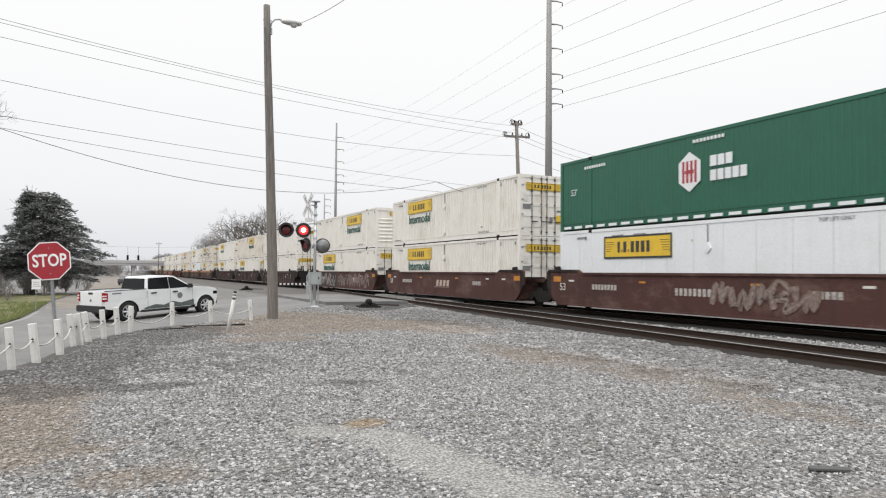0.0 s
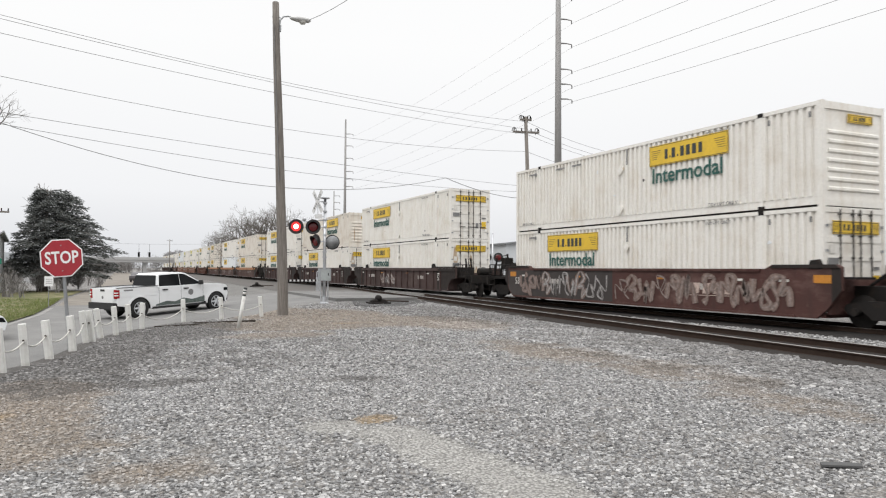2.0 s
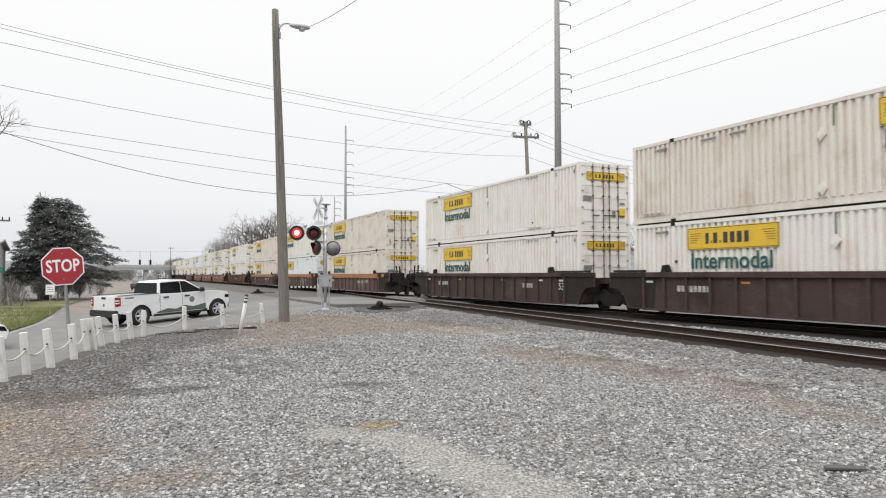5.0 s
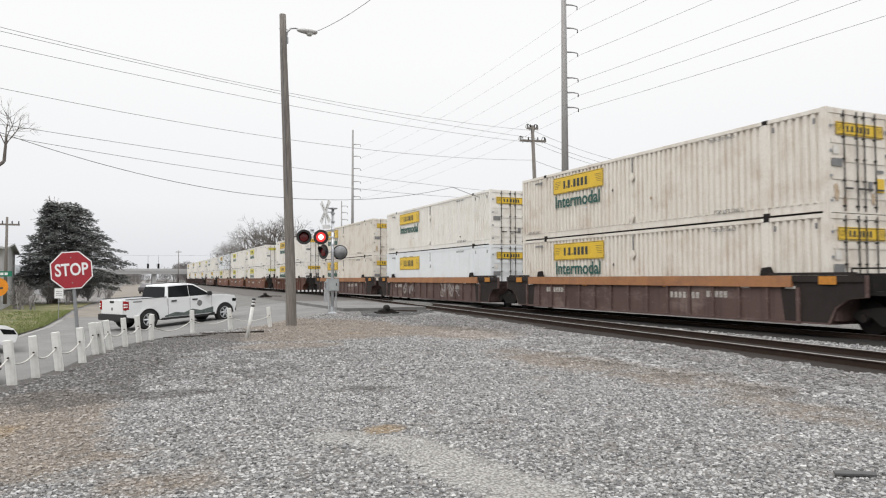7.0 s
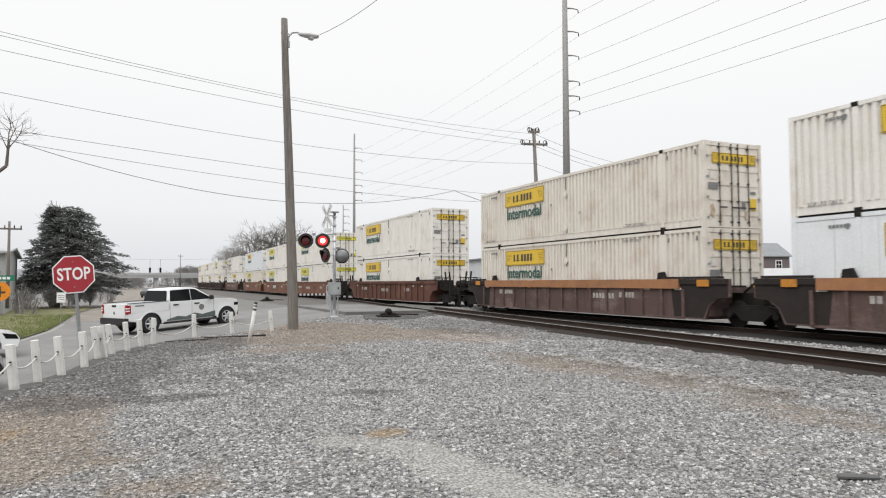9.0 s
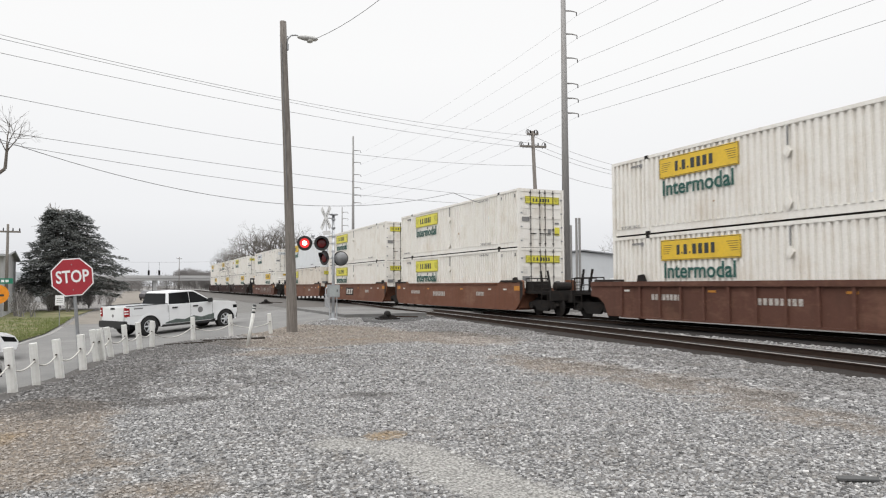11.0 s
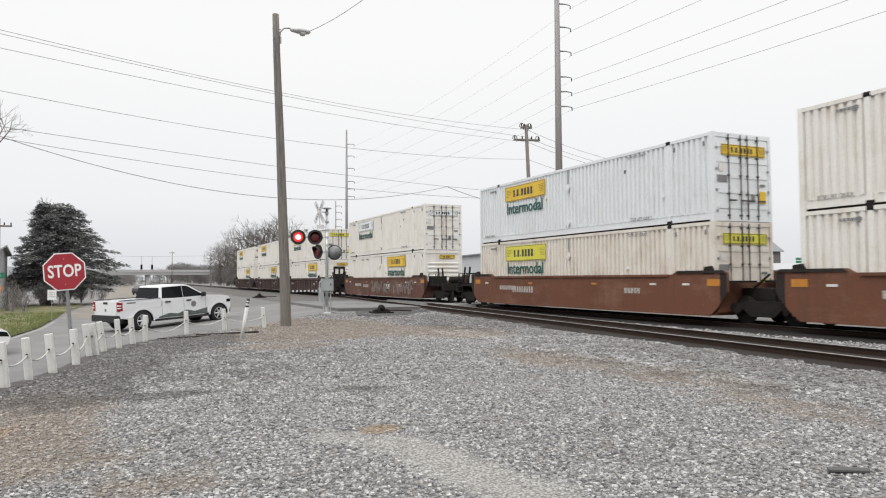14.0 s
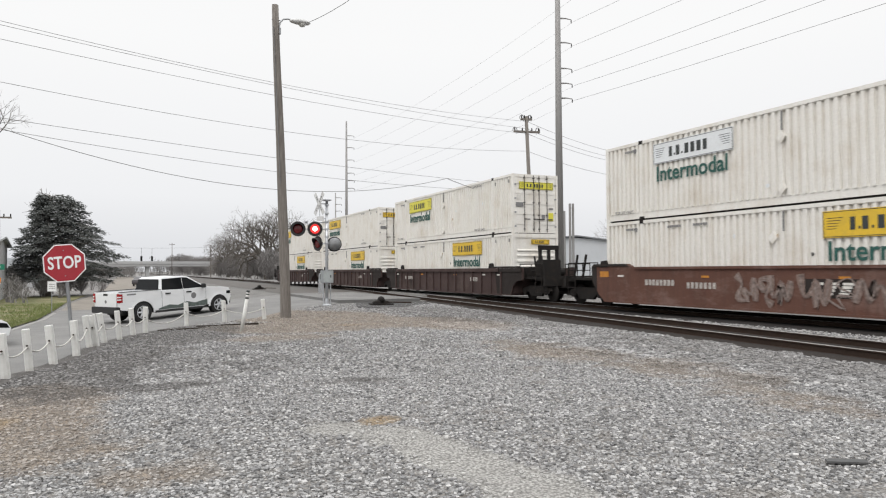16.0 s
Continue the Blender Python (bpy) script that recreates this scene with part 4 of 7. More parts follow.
GRASS = Mat("winter_grass", 0.95)
_g = GRASS.noise(0.8, 6, 0.65)
GRASS.color(GRASS.ramp(_g, (0.3, (0.080, 0.092, 0.032)), (0.47, (0.115, 0.122, 0.048)), (0.60, (0.21, 0.175, 0.10))))
GRASS.bump(GRASS.noise(30, 4), 0.7, 0.04)
GRASS = GRASS.m
CONCRETE = worn("old_concrete", (0.24, 0.235, 0.225), (0.13, 0.12, 0.105), 0.5, 0.9, 0, 1.5, False, 0.3)
BITUMEN = worn("black_bitumen_patch", (0.035, 0.034, 0.034), (0.08, 0.075, 0.07), 0.4, 0.9, 0, 2, False, 0.4)


def kerb_x(y):
    pts = ((-40, -11.4), (28.6, -4.1), (38.3, -3.25), (48, -3.2), (58, -3.3), (70, -2.8), (84, -2.1), (400, -1.5))
    for (y0, x0), (y1, x1) in zip(pts, pts[1:]):
        if y <= y1:
            return x0 + (x1 - x0) * (y - y0) / (y1 - y0)
    return -1.5


def strip(name, label, cat, mat, ys, left, right, lift, cols=14):
    verts, faces = [], []
    for y in ys:
        a, b = left(y), right(y)
        for k in range(cols + 1):
            x = a + (b - a) * k / cols
            verts.append((x, y, height(x, y) + lift))
    w = cols + 1
    for j in range(len(ys) - 1):
        for i in range(cols):
            faces.append((j * w + i, j * w + i + 1, (j + 1) * w + i + 1, (j + 1) * w + i))
    me = bpy.data.meshes.new(name)
    me.from_pydata(verts, [], faces)
    me.materials.append(mat)
    for p in me.polygons:
        p.use_smooth = True
    return tagged(new(name, me), label, cat, kind="structure")


def span(a, b, s):
    n = int((b - a) / s)
    return [a + (b - a) * k / n for k in range(n + 1)]


def street_right(y):
    if y < 33.0:
        return fence_x(y) - 1.0
    if y < 34.2:
        return fence_x(33.0) - 1.0 + (10.2 - fence_x(33.0) + 1.0) * (y - 33.0) / 1.2
    return 10.2


strip("road", "pale worn asphalt street leading to the crossing", "road", ASPHALT, span(-20, 47, 0.5), kerb_x, street_right, 0.014)
strip("dirt_lane", "pale dirt lane running beside the tracks", "lane", DIRT, span(47.02, 320, 5), lambda y: kerb_x(y), lambda y: 3.4, 0.014, 8)
CINDER = worn("cinder_ballast", (0.085, 0.078, 0.072), (0.14, 0.125, 0.11), 0.5, 0.95, 0, 0.7, False, 0.6)
DRYGRASS = Mat("dry_grass", 0.95)
DRYGRASS.color(DRYGRASS.ramp(DRYGRASS.noise(0.5, 6, 0.7), (0.3, (0.085, 0.082, 0.078)), (0.5, (0.15, 0.146, 0.14)), (0.7, (0.115, 0.112, 0.10))))
DRYGRASS.bump(DRYGRASS.noise(20, 4), 0.7, 0.05)
DRYGRASS = DRYGRASS.m
strip("dry_verge", "grey cinders and dry grass between the lane and the tracks", "grass", DRYGRASS, span(47.02, 330, 5), lambda y: 3.45, lambda y: 10.3, 0.016, 5)
strip("ballast_shoulder", "dark cinder ballast beside the main track", "ballast", CINDER, span(47.2, 400, 4), lambda y: 10.4, lambda y: 16.9, 0.02, 6)
strip("verge", "patchy green and straw winter grass verge", "grass", GRASS, span(24, 75, 1.0), lambda y: -60.0, lambda y: kerb_x(y) - 0.35, 0.05, 20)

# low concrete kerb along the verge
_b = B()
_ys = span(10, 44, 1.0)
_rings = []
for _y in _ys:
    _x = kerb_x(_y)
    _z = height(_x, _y)
    _rings.append([_b.verts.new((_x + a, _y, _z + b)) for a, b in ((-0.18, -0.05), (0.0, -0.05), (0.0, 0.02), (-0.03, 0.035), (-0.18, 0.04))])
for _p, _q in zip(_rings, _rings[1:]):
    for k in range(5):
        _b.faces.new((_p[k], _p[(k + 1) % 5], _q[(k + 1) % 5], _q[k]))
tagged(part("kerb", _b, CONCRETE), "low weathered concrete kerb beside the grass", "kerb", kind="structure")

# crossing slabs between and beside the rails
crossing = thing("crossing_surface", "grey concrete level crossing slabs between the rails", "level crossing", kind="structure")
_z1 = RAIL_TOP - 0.008
for x0, x1 in ((9.9, 14.35), (16.85, 17.65), (17.87, 19.16), (19.38, 24.0)):
    for k in range(6):
        y0 = 34.4 + k * 2.0
        bm = B()
        box(bm, x0, x1, y0 + 0.012, y0 + 1.988, -0.2, _z1 + 0.004 * (k % 2))
        part("slab", bm, CONCRETE if x0 > 15 else ASPHALT, crossing)
bm = B()
prism(bm, ((9.5, 30.0), (9.9, 29.1), (11.5, 29.3), (12.5, 30.6), (13.7, 31.6), (14.1, 34.36), (10.7, 34.36), (10.1, 32.2)), "z", -0.16, -0.118)
tagged(part("asphalt_patch", bm, BITUMEN), "black asphalt patch at the crossing edge", "road patch", kind="structure")

GRASSBLADE = plain("grass_blade", (0.16, 0.19, 0.06), 0.9, 0, 0.4)


def tufts(name, label, n, area, tall):
    rnd = random.Random(5)
    verts, faces = [], []
    for _ in range(n):
        x, y = area(rnd)
        z = height(x, y) + 0.02
        for _k in range(4):
            a = rnd.uniform(0, math.tau)
            h = tall * rnd.uniform(0.5, 1.3)
            bx, by = x + rnd.uniform(-0.06, 0.06), y + rnd.uniform(-0.06, 0.06)
            dx, dy = math.cos(a) * 0.012, math.sin(a) * 0.012
            i = len(verts)
            verts += [(bx - dx, by - dy, z), (bx + dx, by + dy, z), (bx + rnd.uniform(-0.5, 0.5) * h, by + rnd.uniform(-0.5, 0.5) * h, z + h)]
            faces.append((i, i + 1, i + 2))
    me = bpy.data.meshes.new(name)
    me.from_pydata(verts, [], faces)
    me.materials.append(GRASSBLADE)
    return tagged(new(name, me), label, "grass", kind="stuff")


tufts("grass_tufts", "short green and dry grass blades", 6000, lambda r: (lambda y: (kerb_x(y) - 0.4 - r.random() ** 2 * 14, y))(r.uniform(26, 56)), 0.14)


# ---- loose stone ----
def stones():
    """Crushed stone strewn over the lot and the ballast shoulder, denser near by."""
    rng = np.random.default_rng(7)
    cube = np.array([(-1, -1, -1), (1, -1, -1), (1, 1, -1), (-1, 1, -1), (-1, -1, 1), (1, -1, 1), (1, 1, 1), (-1, 1, 1)], float) * 0.5
    quads = np.array([(3, 2, 1, 0), (4, 5, 6, 7), (0, 1, 5, 4), (1, 2, 6, 5), (2, 3, 7, 6), (3, 0, 4, 7)])
    pts, size = [], []
    def scatter(n, x0, x1, y0, y1, lo, hi, keep=None):
        x, y = rng.uniform(x0, x1, n), rng.uniform(y0, y1, n)
        s = rng.uniform(lo, hi, n)
        for a, b, c in zip(x, y, s):
            if fence_x(b) - a > -0.15:
                continue
            if 16.85 < a < 20.2 or abs(a - siding_x(b)) < 1.36 + 0.12 * math.sin(b * 3.1) + 0.08 * math.sin(b * 7.7):
                continue
            if keep is not None and not keep(a, b):
                continue
            pts.append((a, b)), size.append(c)
    def stony(a, b):
        c, p, d, o = soil(a, b)
        return random.random() > max(0.75 * c, 1.1 * p, 0.3 * d, 0.9 * o)
    scatter(80000, -4, 9.6, 3.6, 11, 0.012, 0.031, stony)
    scatter(54000, -2, 10.5, 11, 22, 0.018, 0.040, stony)
    scatter(9000, 2, 12, 22, 33, 0.025, 0.05, stony)
    scatter(46000, 8.6, 12.2, 3, 20, 0.028, 0.062)
    scatter(12000, 10.2, 14.0, 20, 33.2, 0.03, 0.055)
    scatter(11000, 14.2, 16.45, 5, 33.5, 0.03, 0.06)
    n = len(pts)
    P, S = np.array(pts), np.array(size)
    Z = np.array([height(a, b) for a, b in pts])
    V = np.tile(cube, (n, 1, 1)) * (1 + rng.uniform(-0.32, 0.32, (n, 8, 3)))
    V *= S[:, None, None] * np.stack([rng.uniform(0.8, 1.4, n), rng.uniform(0.7, 1.1, n), rng.uniform(0.5, 0.9, n)], 1)[:, None, :]
    a = rng.uniform(0, math.tau, n)
    t = rng.uniform(-0.5, 0.5, n)
    c, s_, ct, st = np.cos(a), np.sin(a), np.cos(t), np.sin(t)
    x, y, z = V[:, :, 0], V[:, :, 1], V[:, :, 2]
    y, z = y * ct[:, None] - z * st[:, None], y * st[:, None] + z * ct[:, None]
    x, y = x * c[:, None] - y * s_[:, None], x * s_[:, None] + y * c[:, None]
    V = np.stack([x + P[:, 0:1], y + P[:, 1:2], z + (Z + S * 0.12)[:, None]], 2).reshape(-1, 3)
    F = (quads[None] + 8 * np.arange(n)[:, None, None]).reshape(-1, 4)
    me = bpy.data.meshes.new("gravel_stones")
    me.from_pydata(V.tolist(), [], F.tolist())
    add_soil(me, np.repeat(np.array([soil(a_, b_) for a_, b_ in pts]), 8, axis=0))
    m = Mat("loose_stone", 0.9)
    i = m.island()
    col = m.ramp(i, (0.0, (0.085, 0.083, 0.083)), (0.25, (0.19, 0.19, 0.193)), (0.6, (0.325, 0.322, 0.32)), (0.88, (0.425, 0.42, 0.415)), (1.0, (0.53, 0.52, 0.51)))
    col = soil_colour(m, col, 0.55)
    m.color(m.mix(m.ramp(m.noise(60, 3), (0.35, (0, 0, 0)), (0.7, (0.35, 0.35, 0.35))), col, (0.12, 0.115, 0.11)))
    me.materials.append(m.m)
    tagged(new("gravel_stones", me), "loose grey crushed stone over the lot", "gravel", kind="stuff")


stones()

# ---- poles and lines ----
TIMBER = Mat("weathered_pole_timber", 0.9)
_g = TIMBER.noise(3, 6, 0.7, stretch=(9, 9, 0.5))
TIMBER.color(TIMBER.ramp(_g, (0.25, (0.075, 0.064, 0.056)), (0.55, (0.175, 0.158, 0.142)), (0.8, (0.28, 0.26, 0.238))))
TIMBER.bump(_g, 0.6, 0.02)
TIMBER = TIMBER.m
STEELPOLE = worn("weathered_steel_pole", (0.27, 0.265, 0.26), (0.2, 0.17, 0.15), 0.3, 0.6, 0.3, 0.5, True, 0)
CABLE = plain("line_cable", (0.17, 0.17, 0.175), 0.7)
WHITEPAINT = worn("chipped_white_paint", (0.62, 0.62, 0.60), (0.28, 0.25, 0.21), 0.5, 0.7, 0, 3, True, 0.1)
GLASSDARK = Mat("tinted_glass", 0.06)
GLASSDARK.color((0.010, 0.011, 0.012))
GLASSDARK.b.inputs["Specular IOR Level"].default_value = 0.10
GLASSDARK = GLASSDARK.m


def round_shape(name, prof, mat, parent, n=20, label=""):
    return part(name, lathe(B(), prof, n, "z"), mat, parent, label, True)


def street_pole():
    base, top = Vector((5.26, 24.85, -0.2)), Vector((4.89, 24.93, 10.9))
    p = thing("street_lamp", "weathered grey wooden pole with a cobra-head street lamp", "street lamp", Matrix.Translation(base))
    d = top - base
    bm = B()
    prev = None
    for k in range(15):
        f = k / 14
        r = 0.19 - 0.075 * f
        c = d * f + Vector((0.012 * math.sin(5 * f), 0.01 * math.cos(7 * f), 0))
        ring = [bm.verts.new(c + Vector((r * (1 + 0.03 * math.sin(3 * a + k)) * math.cos(a), r * math.sin(a), 0))) for a in [j * math.tau / 16 for j in range(16)]]
        if prev:
            for j in range(16):
                bm.faces.new((prev[j], prev[(j + 1) % 16], ring[(j + 1) % 16], ring[j]))
        prev = ring
    bm.faces.new(prev)
    part("pole", bm, TIMBER, p, "", True)
    at = d * 0.945
    pts = [(0.10, 0, -0.25), (0.14, 0, 0.0), (0.25, 0, 0.14), (0.42, -0.02, 0.17), (0.62, -0.03, 0.14)]
    bm = B()
    for a, b in zip(pts, pts[1:]):
        rod(bm, at + Vector(a), at + Vector(b), 0.028, n=8)
    part("arm", bm, STEEL, p)
    bm = B()
    lathe(bm, ((0.03, 0.50), (0.10, 0.58), (0.15, 0.80), (0.17, 1.05), (0.12, 1.28), (0.03, 1.36)), 14, "x")
    bmesh.ops.scale(bm, verts=bm.verts, vec=(0.88, 1, 0.62))
    bmesh.ops.translate(bm, verts=bm.verts, vec=at + Vector((0.02, -0.05, 0.11)))
    head = part("lamp_head", bm, plain("pale_cast_metal", (0.50, 0.50, 0.49), 0.5), p, "grey cast lamp head", True)
    bm = B()
    lathe(bm, ((0.02, -0.12), (0.09, -0.10), (0.13, -0.03), (0.13, 0.0)), 14, "z", at + Vector((0.92, -0.05, 0.06)))
    part("lens", bm, plain("frosted_lens", (0.55, 0.55, 0.52), 0.3), head, "frosted bowl lens", True)
    bm = B()
    rod(bm, at + Vector((-0.15, 0, 0.08)), at + Vector((0.15, 0, 0.08)), 0.02)
    box(bm, at.x + 0.10, at.x + 0.16, at.y - 0.08, at.y + 0.02, at.z - 0.42, at.z - 0.2)
    part("bracket", bm, STEEL, p)
    bm = B()
    rod(bm, at + Vector((-0.11, -0.12, -0.2)), Vector((-0.16, -0.16, 2.5)) + d * 0.2, 0.012, n=6)
    part("ground_wire", bm, CABLE, p)


street_pole()


def steel_tower(x, y, tall, r, zs, label, reach=0.85):
    p = thing("transmission_pole", label, "power pole", pose(x, y, -0.2), "transmission poles")
    bm = B()
    rod(bm, (0, 0, 0), (0, 0, tall), r, r * 0.45, 14)
    part("pole", bm, STEELPOLE, p, "", True)
    for z in zs:
        rr = r * (1 - 0.55 * z / tall)
        bm = B()
        rod(bm, (rr * 0.8, 0, z), (rr + reach * 0.5, 0, z + 0.05), 0.06, 0.042, 8)
        rod(bm, (rr + reach * 0.5, 0, z + 0.05), (rr + reach, 0, z + 0.03), 0.042, 0.03, 8)
        arm = part("arm", bm, STEELPOLE, p)
        bm = B()
        lathe(bm, ((0.02, -0.20), (0.04, -0.17), (0.02, -0.12), (0.04, -0.08), (0.02, 0.02)), 8, "z", (rr + reach, 0, z))
        part("insulator", bm, GRIME, arm)
    return p


ARMS = (19.0, 17.5, 15.95, 14.3, 13.35, 12.4)
steel_tower(25.04, 37.25, 26, 0.27, tuple(z + 0.12 for z in (20.6,) + ARMS), "tall tapered grey steel transmission pole with short arms")
steel_tower(25.0, 83.3, 20.0, 0.22, tuple(z * 0.98 - 0.4 for z in ARMS), "tall grey steel transmission pole seen in haze")
steel_tower(30.0, 105.8, 13.7, 0.17, tuple(z * 0.68 for z in ARMS), "distant grey steel transmission pole")


def line(name, label, a, b, sag, r=0.012, n=16):
    a, b = Vector(a), Vector(b)
    cu = bpy.data.curves.new(name, "CURVE")
    cu.dimensions, cu.bevel_depth, cu.bevel_resolution = "3D", r, 0
    sp = cu.splines.new("POLY")
    sp.points.add(n)
    for k in range(n + 1):
        f = k / n
        p = a.lerp(b, f) - Vector((0, 0, 4 * sag * f * (1 - f)))
        sp.points[k].co = (*p, 1)
    cu.materials.append(CABLE)
    return tagged(new(name, cu), label, "power line", "overhead lines")


for z in ARMS:
    line("power_line", "thin transmission conductor between steel poles", (26.3, 37.3, z - 0.1), (27.5, -40, z), 0.9, 0.0095)
    line("power_line", "thin transmission conductor between steel poles", (26.3, 37.3, z - 0.1), (26.0, 83.3, z * 0.98 - 0.8), 0.6, 0.006)

# distribution lines over the street, from the wooden pole behind the train
F0, F1 = Vector((25.0, 41.0)), Vector((-4.0, 29.6))
for c2, c1, c0 in ((1.96, -2.93, 11.55), (1.33, -1.94, 11.05), (1.44, -2.24, 10.72), (2.5, -3.67, 9.53), (0.89, -0.98, 7.15), (2.0, -2.14, 6.78)):
    cu = bpy.data.curves.new("power_line", "CURVE")
    cu.dimensions, cu.bevel_depth, cu.bevel_resolution = "3D", 0.0095, 0
    sp = cu.splines.new("POLY")
    sp.points.add(24)
    for k in range(25):
        s = 1.5 * k / 24
        q = F0.lerp(F1, s)
        sp.points[k].co = (q.x, q.y, c2 * s * s + c1 * s + c0, 1)
    cu.materials.append(CABLE)
    tagged(new("power_line", cu), "thin black distribution line sagging over the street", "power line", "overhead lines")
    line("power_line", "thin black distribution line beyond the wooden pole", (25.0, 41.0, c0), (46.0, 52.8, c0 + 0.6), 0.5, 0.013) if c0 > 9 else None
line("power_line", "black service cable sagging over the street", (-6.0, 25.0, 6.8), (14.75, 31.85, 6.06), 1.6, 0.011, 30)
line("power_line", "black service cable beyond its junction", (14.75, 31.85, 6.06), (26.0, 41.0, 6.4), 0.35, 0.016)
line("power_line", "service wire running from the street lamp", (6.02, 24.67, 10.36), (6.9, 4.0, 10.2), 1.0, 0.011)


def wood_pole(x, y, tall, label, lean=0.0, cans=False, far=False):
    p = thing("utility_pole", label, "utility pole", pose(x, y, -0.3, 0, lean, 0), "utility poles")
    bm = B()
    rod(bm, (0, 0, 0), (0, 0, tall), 0.13 if far else 0.17, 0.08 if far else 0.11, 12)
    part("pole", bm, TIMBER, p, "", True)
    for z, w in ((tall - 0.55, 0.8),) if far else ((tall - 0.2, 0.42), (tall - 1.05, 1.0)):
        bm = B()
        box(bm, -w, w, -0.09, 0.09, z - 0.06, z + 0.06)
        arm = part("crossarm", bm, TIMBER, p)
        for xx in (-w + 0.06, -w * 0.35, w * 0.4, w - 0.06):
            bm = B()
            lathe(bm, ((0.02, 0), (0.055, 0.05), (0.03, 0.1), (0.05, 0.14), (0.015, 0.22)), 8, "z", (xx, 0, z + 0.06))
            part("insulator", bm, GRIME, arm)
        if not far:
            bm = B()
            for xx in (-w + 0.1, w - 0.1):
                for k in range(8):
                    a, b = k / 8 * math.pi * 1.25, (k + 1) / 8 * math.pi * 1.25
                    u = 0.17 if xx > 0 else -0.17
                    rod(bm, (xx + u * math.cos(a), 0.05, z + 0.26 * math.sin(a) + 0.05), (xx + u * math.cos(b), 0.05, z + 0.26 * math.sin(b) + 0.05), 0.022, n=6)
            part("jumper", bm, GRIME, p, "black looped jumper wires")
    if cans:
        for xx in (-0.42, 0.42):
            bm = B()
            lathe(bm, ((0.22, -0.45), (0.25, -0.42), (0.25, 0.42), (0.2, 0.47)), 14, "z", (xx, -0.1, tall - 3.6))
            part("transformer", bm, STEEL, p, "grey pole transformer", True)
    return p


wood_pole(25.45, 41.0, 12.2, "dark wooden utility pole with looped jumper wires", -2.4)
wood_pole(46.2, 52.6, 13.2, "leaning wooden utility pole with two grey transformers", -4.0, True)
wood_pole(-8.07, 59.4, 6.3, "old wooden utility pole with a crossarm", 0, False, True)
wood_pole(14.0, 230.0, 10.5, "distant wooden utility pole beside the tracks", 0, False, True)
wood_pole(33.0, 300.0, 12.0, "distant wooden utility pole beside the tracks", 0, False, True)
for x, y, h in ((33.8, 49.6, 6.6), (34.16, 49.3, 7.2), (34.4, 49.2, 7.2)):
    p = thing("steel_post", "plain dark steel post beyond the tracks", "post", pose(x, y, -0.2), "steel posts")
    part("post", rod(B(), (0, 0, 0), (0, 0, h), 0.11, 0.10, 8), STEELPOLE, p)

# ---- fence of white posts with a slack rope ----
POSTS = ((-2.75, 8.6, 3), (-2.2, 10.6, -2), (-1.63, 12.9, -4), (-1.39, 13.7, -3), (-1.10, 14.5, -5), (-0.79, 15.63, -3), (-0.62, 17.36, -6), (-0.50, 17.5, -6),
         (-0.35, 18.31, -7), (-0.03, 19.05, -3), (0.29, 20.06, -3), (0.60, 20.64, 2), (1.82, 22.8, 0), (3.08, 23.95, -2), (4.42, 24.3, -3))
_b = B()
box(_b, -0.062, 0.062, -0.05, 0.05, -0.15, 0.70)
bmesh.ops.bevel(_b, geom=_b.edges[:], offset=0.012, segments=1, affect="EDGES")
POSTMESH = mesh_of("board", _b, WHITEPAINT)
_b = B()
lathe(_b, ((0.018, -0.008), (0.018, 0.012), (0.008, 0.025)), 8, "y")
EYEMESH = mesh_of("eye_bolt", _b, RUST)
ROPE = plain("grey_white_rope", (0.50, 0.49, 0.46), 0.85)
tops = []
for x, y, lean in POSTS:
    z = -0.15
    p = thing("fence_post", "chipped white wooden post of a low rope fence", "fence post", pose(x, y, z, 0, lean - 2.5, random.uniform(-25, 10)), "low white fence posts")
    part("board", POSTMESH, None, p)
    e_ = part("eye_bolt", EYEMESH, None, p)
    e_.location = (0, -0.055, 0.42)
    tops.append(p.matrix_world @ Vector((0, -0.08, 0.40)))
for a, b in zip(tops, tops[1:]):
    gap = (b - a).length
    if gap < 0.3:
        continue
    r = line("fence_rope", "slack grey rope hanging between fence posts", a, b, 0.05 + 0.07 * gap, 0.014, 12)
    tagged(r, category="rope", group="fence ropes")
    r.data.materials.clear()
    r.data.materials.append(ROPE)
    r.data.bevel_resolution = 1

p = thing("marker_post", "leaning white marker post with black bands", "marker post", pose(2.98, 19.82, -0.2))
d = Vector((0.18, -0.03, 1.17))
for k, (f0, f1, mat) in enumerate(((0, 0.80, WHITEPAINT), (0.80, 0.84, INK), (0.84, 0.89, WHITEPAINT), (0.89, 0.92, INK), (0.92, 0.95, WHITEPAINT), (0.95, 1.0, INK))):
    part("post" if k == 0 else "band", rod(B(), d * f0, d * f1, 0.052 - 0.006 * f0, 0.052 - 0.006 * f1, 12), mat, p, "", True)

# timber and pipe left on the stones
for x, y, a, l, r in ((1.6, 21.0, 20, 1.5, 0.03), (2.9, 21.9, 12, 1.9, 0.035)):
    p = thing("timber_scrap", "dark weathered timber scrap lying on the stones", "timber scrap", pose(x, y, -0.12, 0, 0, a))
    bm = B()
    prism(bm, ((-l / 2, -0.05), (l / 2, -0.035), (l / 2 - 0.05, 0.04), (-l / 2 + 0.03, 0.05)), "z", -0.02, r)
    part("plank", bm, TIE, p)
p = thing("rubber_mat", "flat black scrap of rubber on the stones", "scrap", pose(5.60, 4.08, -0.145, 0, 0, -30))
bm = B()
prism(bm, ((-0.17, -0.05), (0.15, -0.07), (0.19, 0.03), (0.02, 0.06), (-0.15, 0.04)), "z", 0, 0.016)
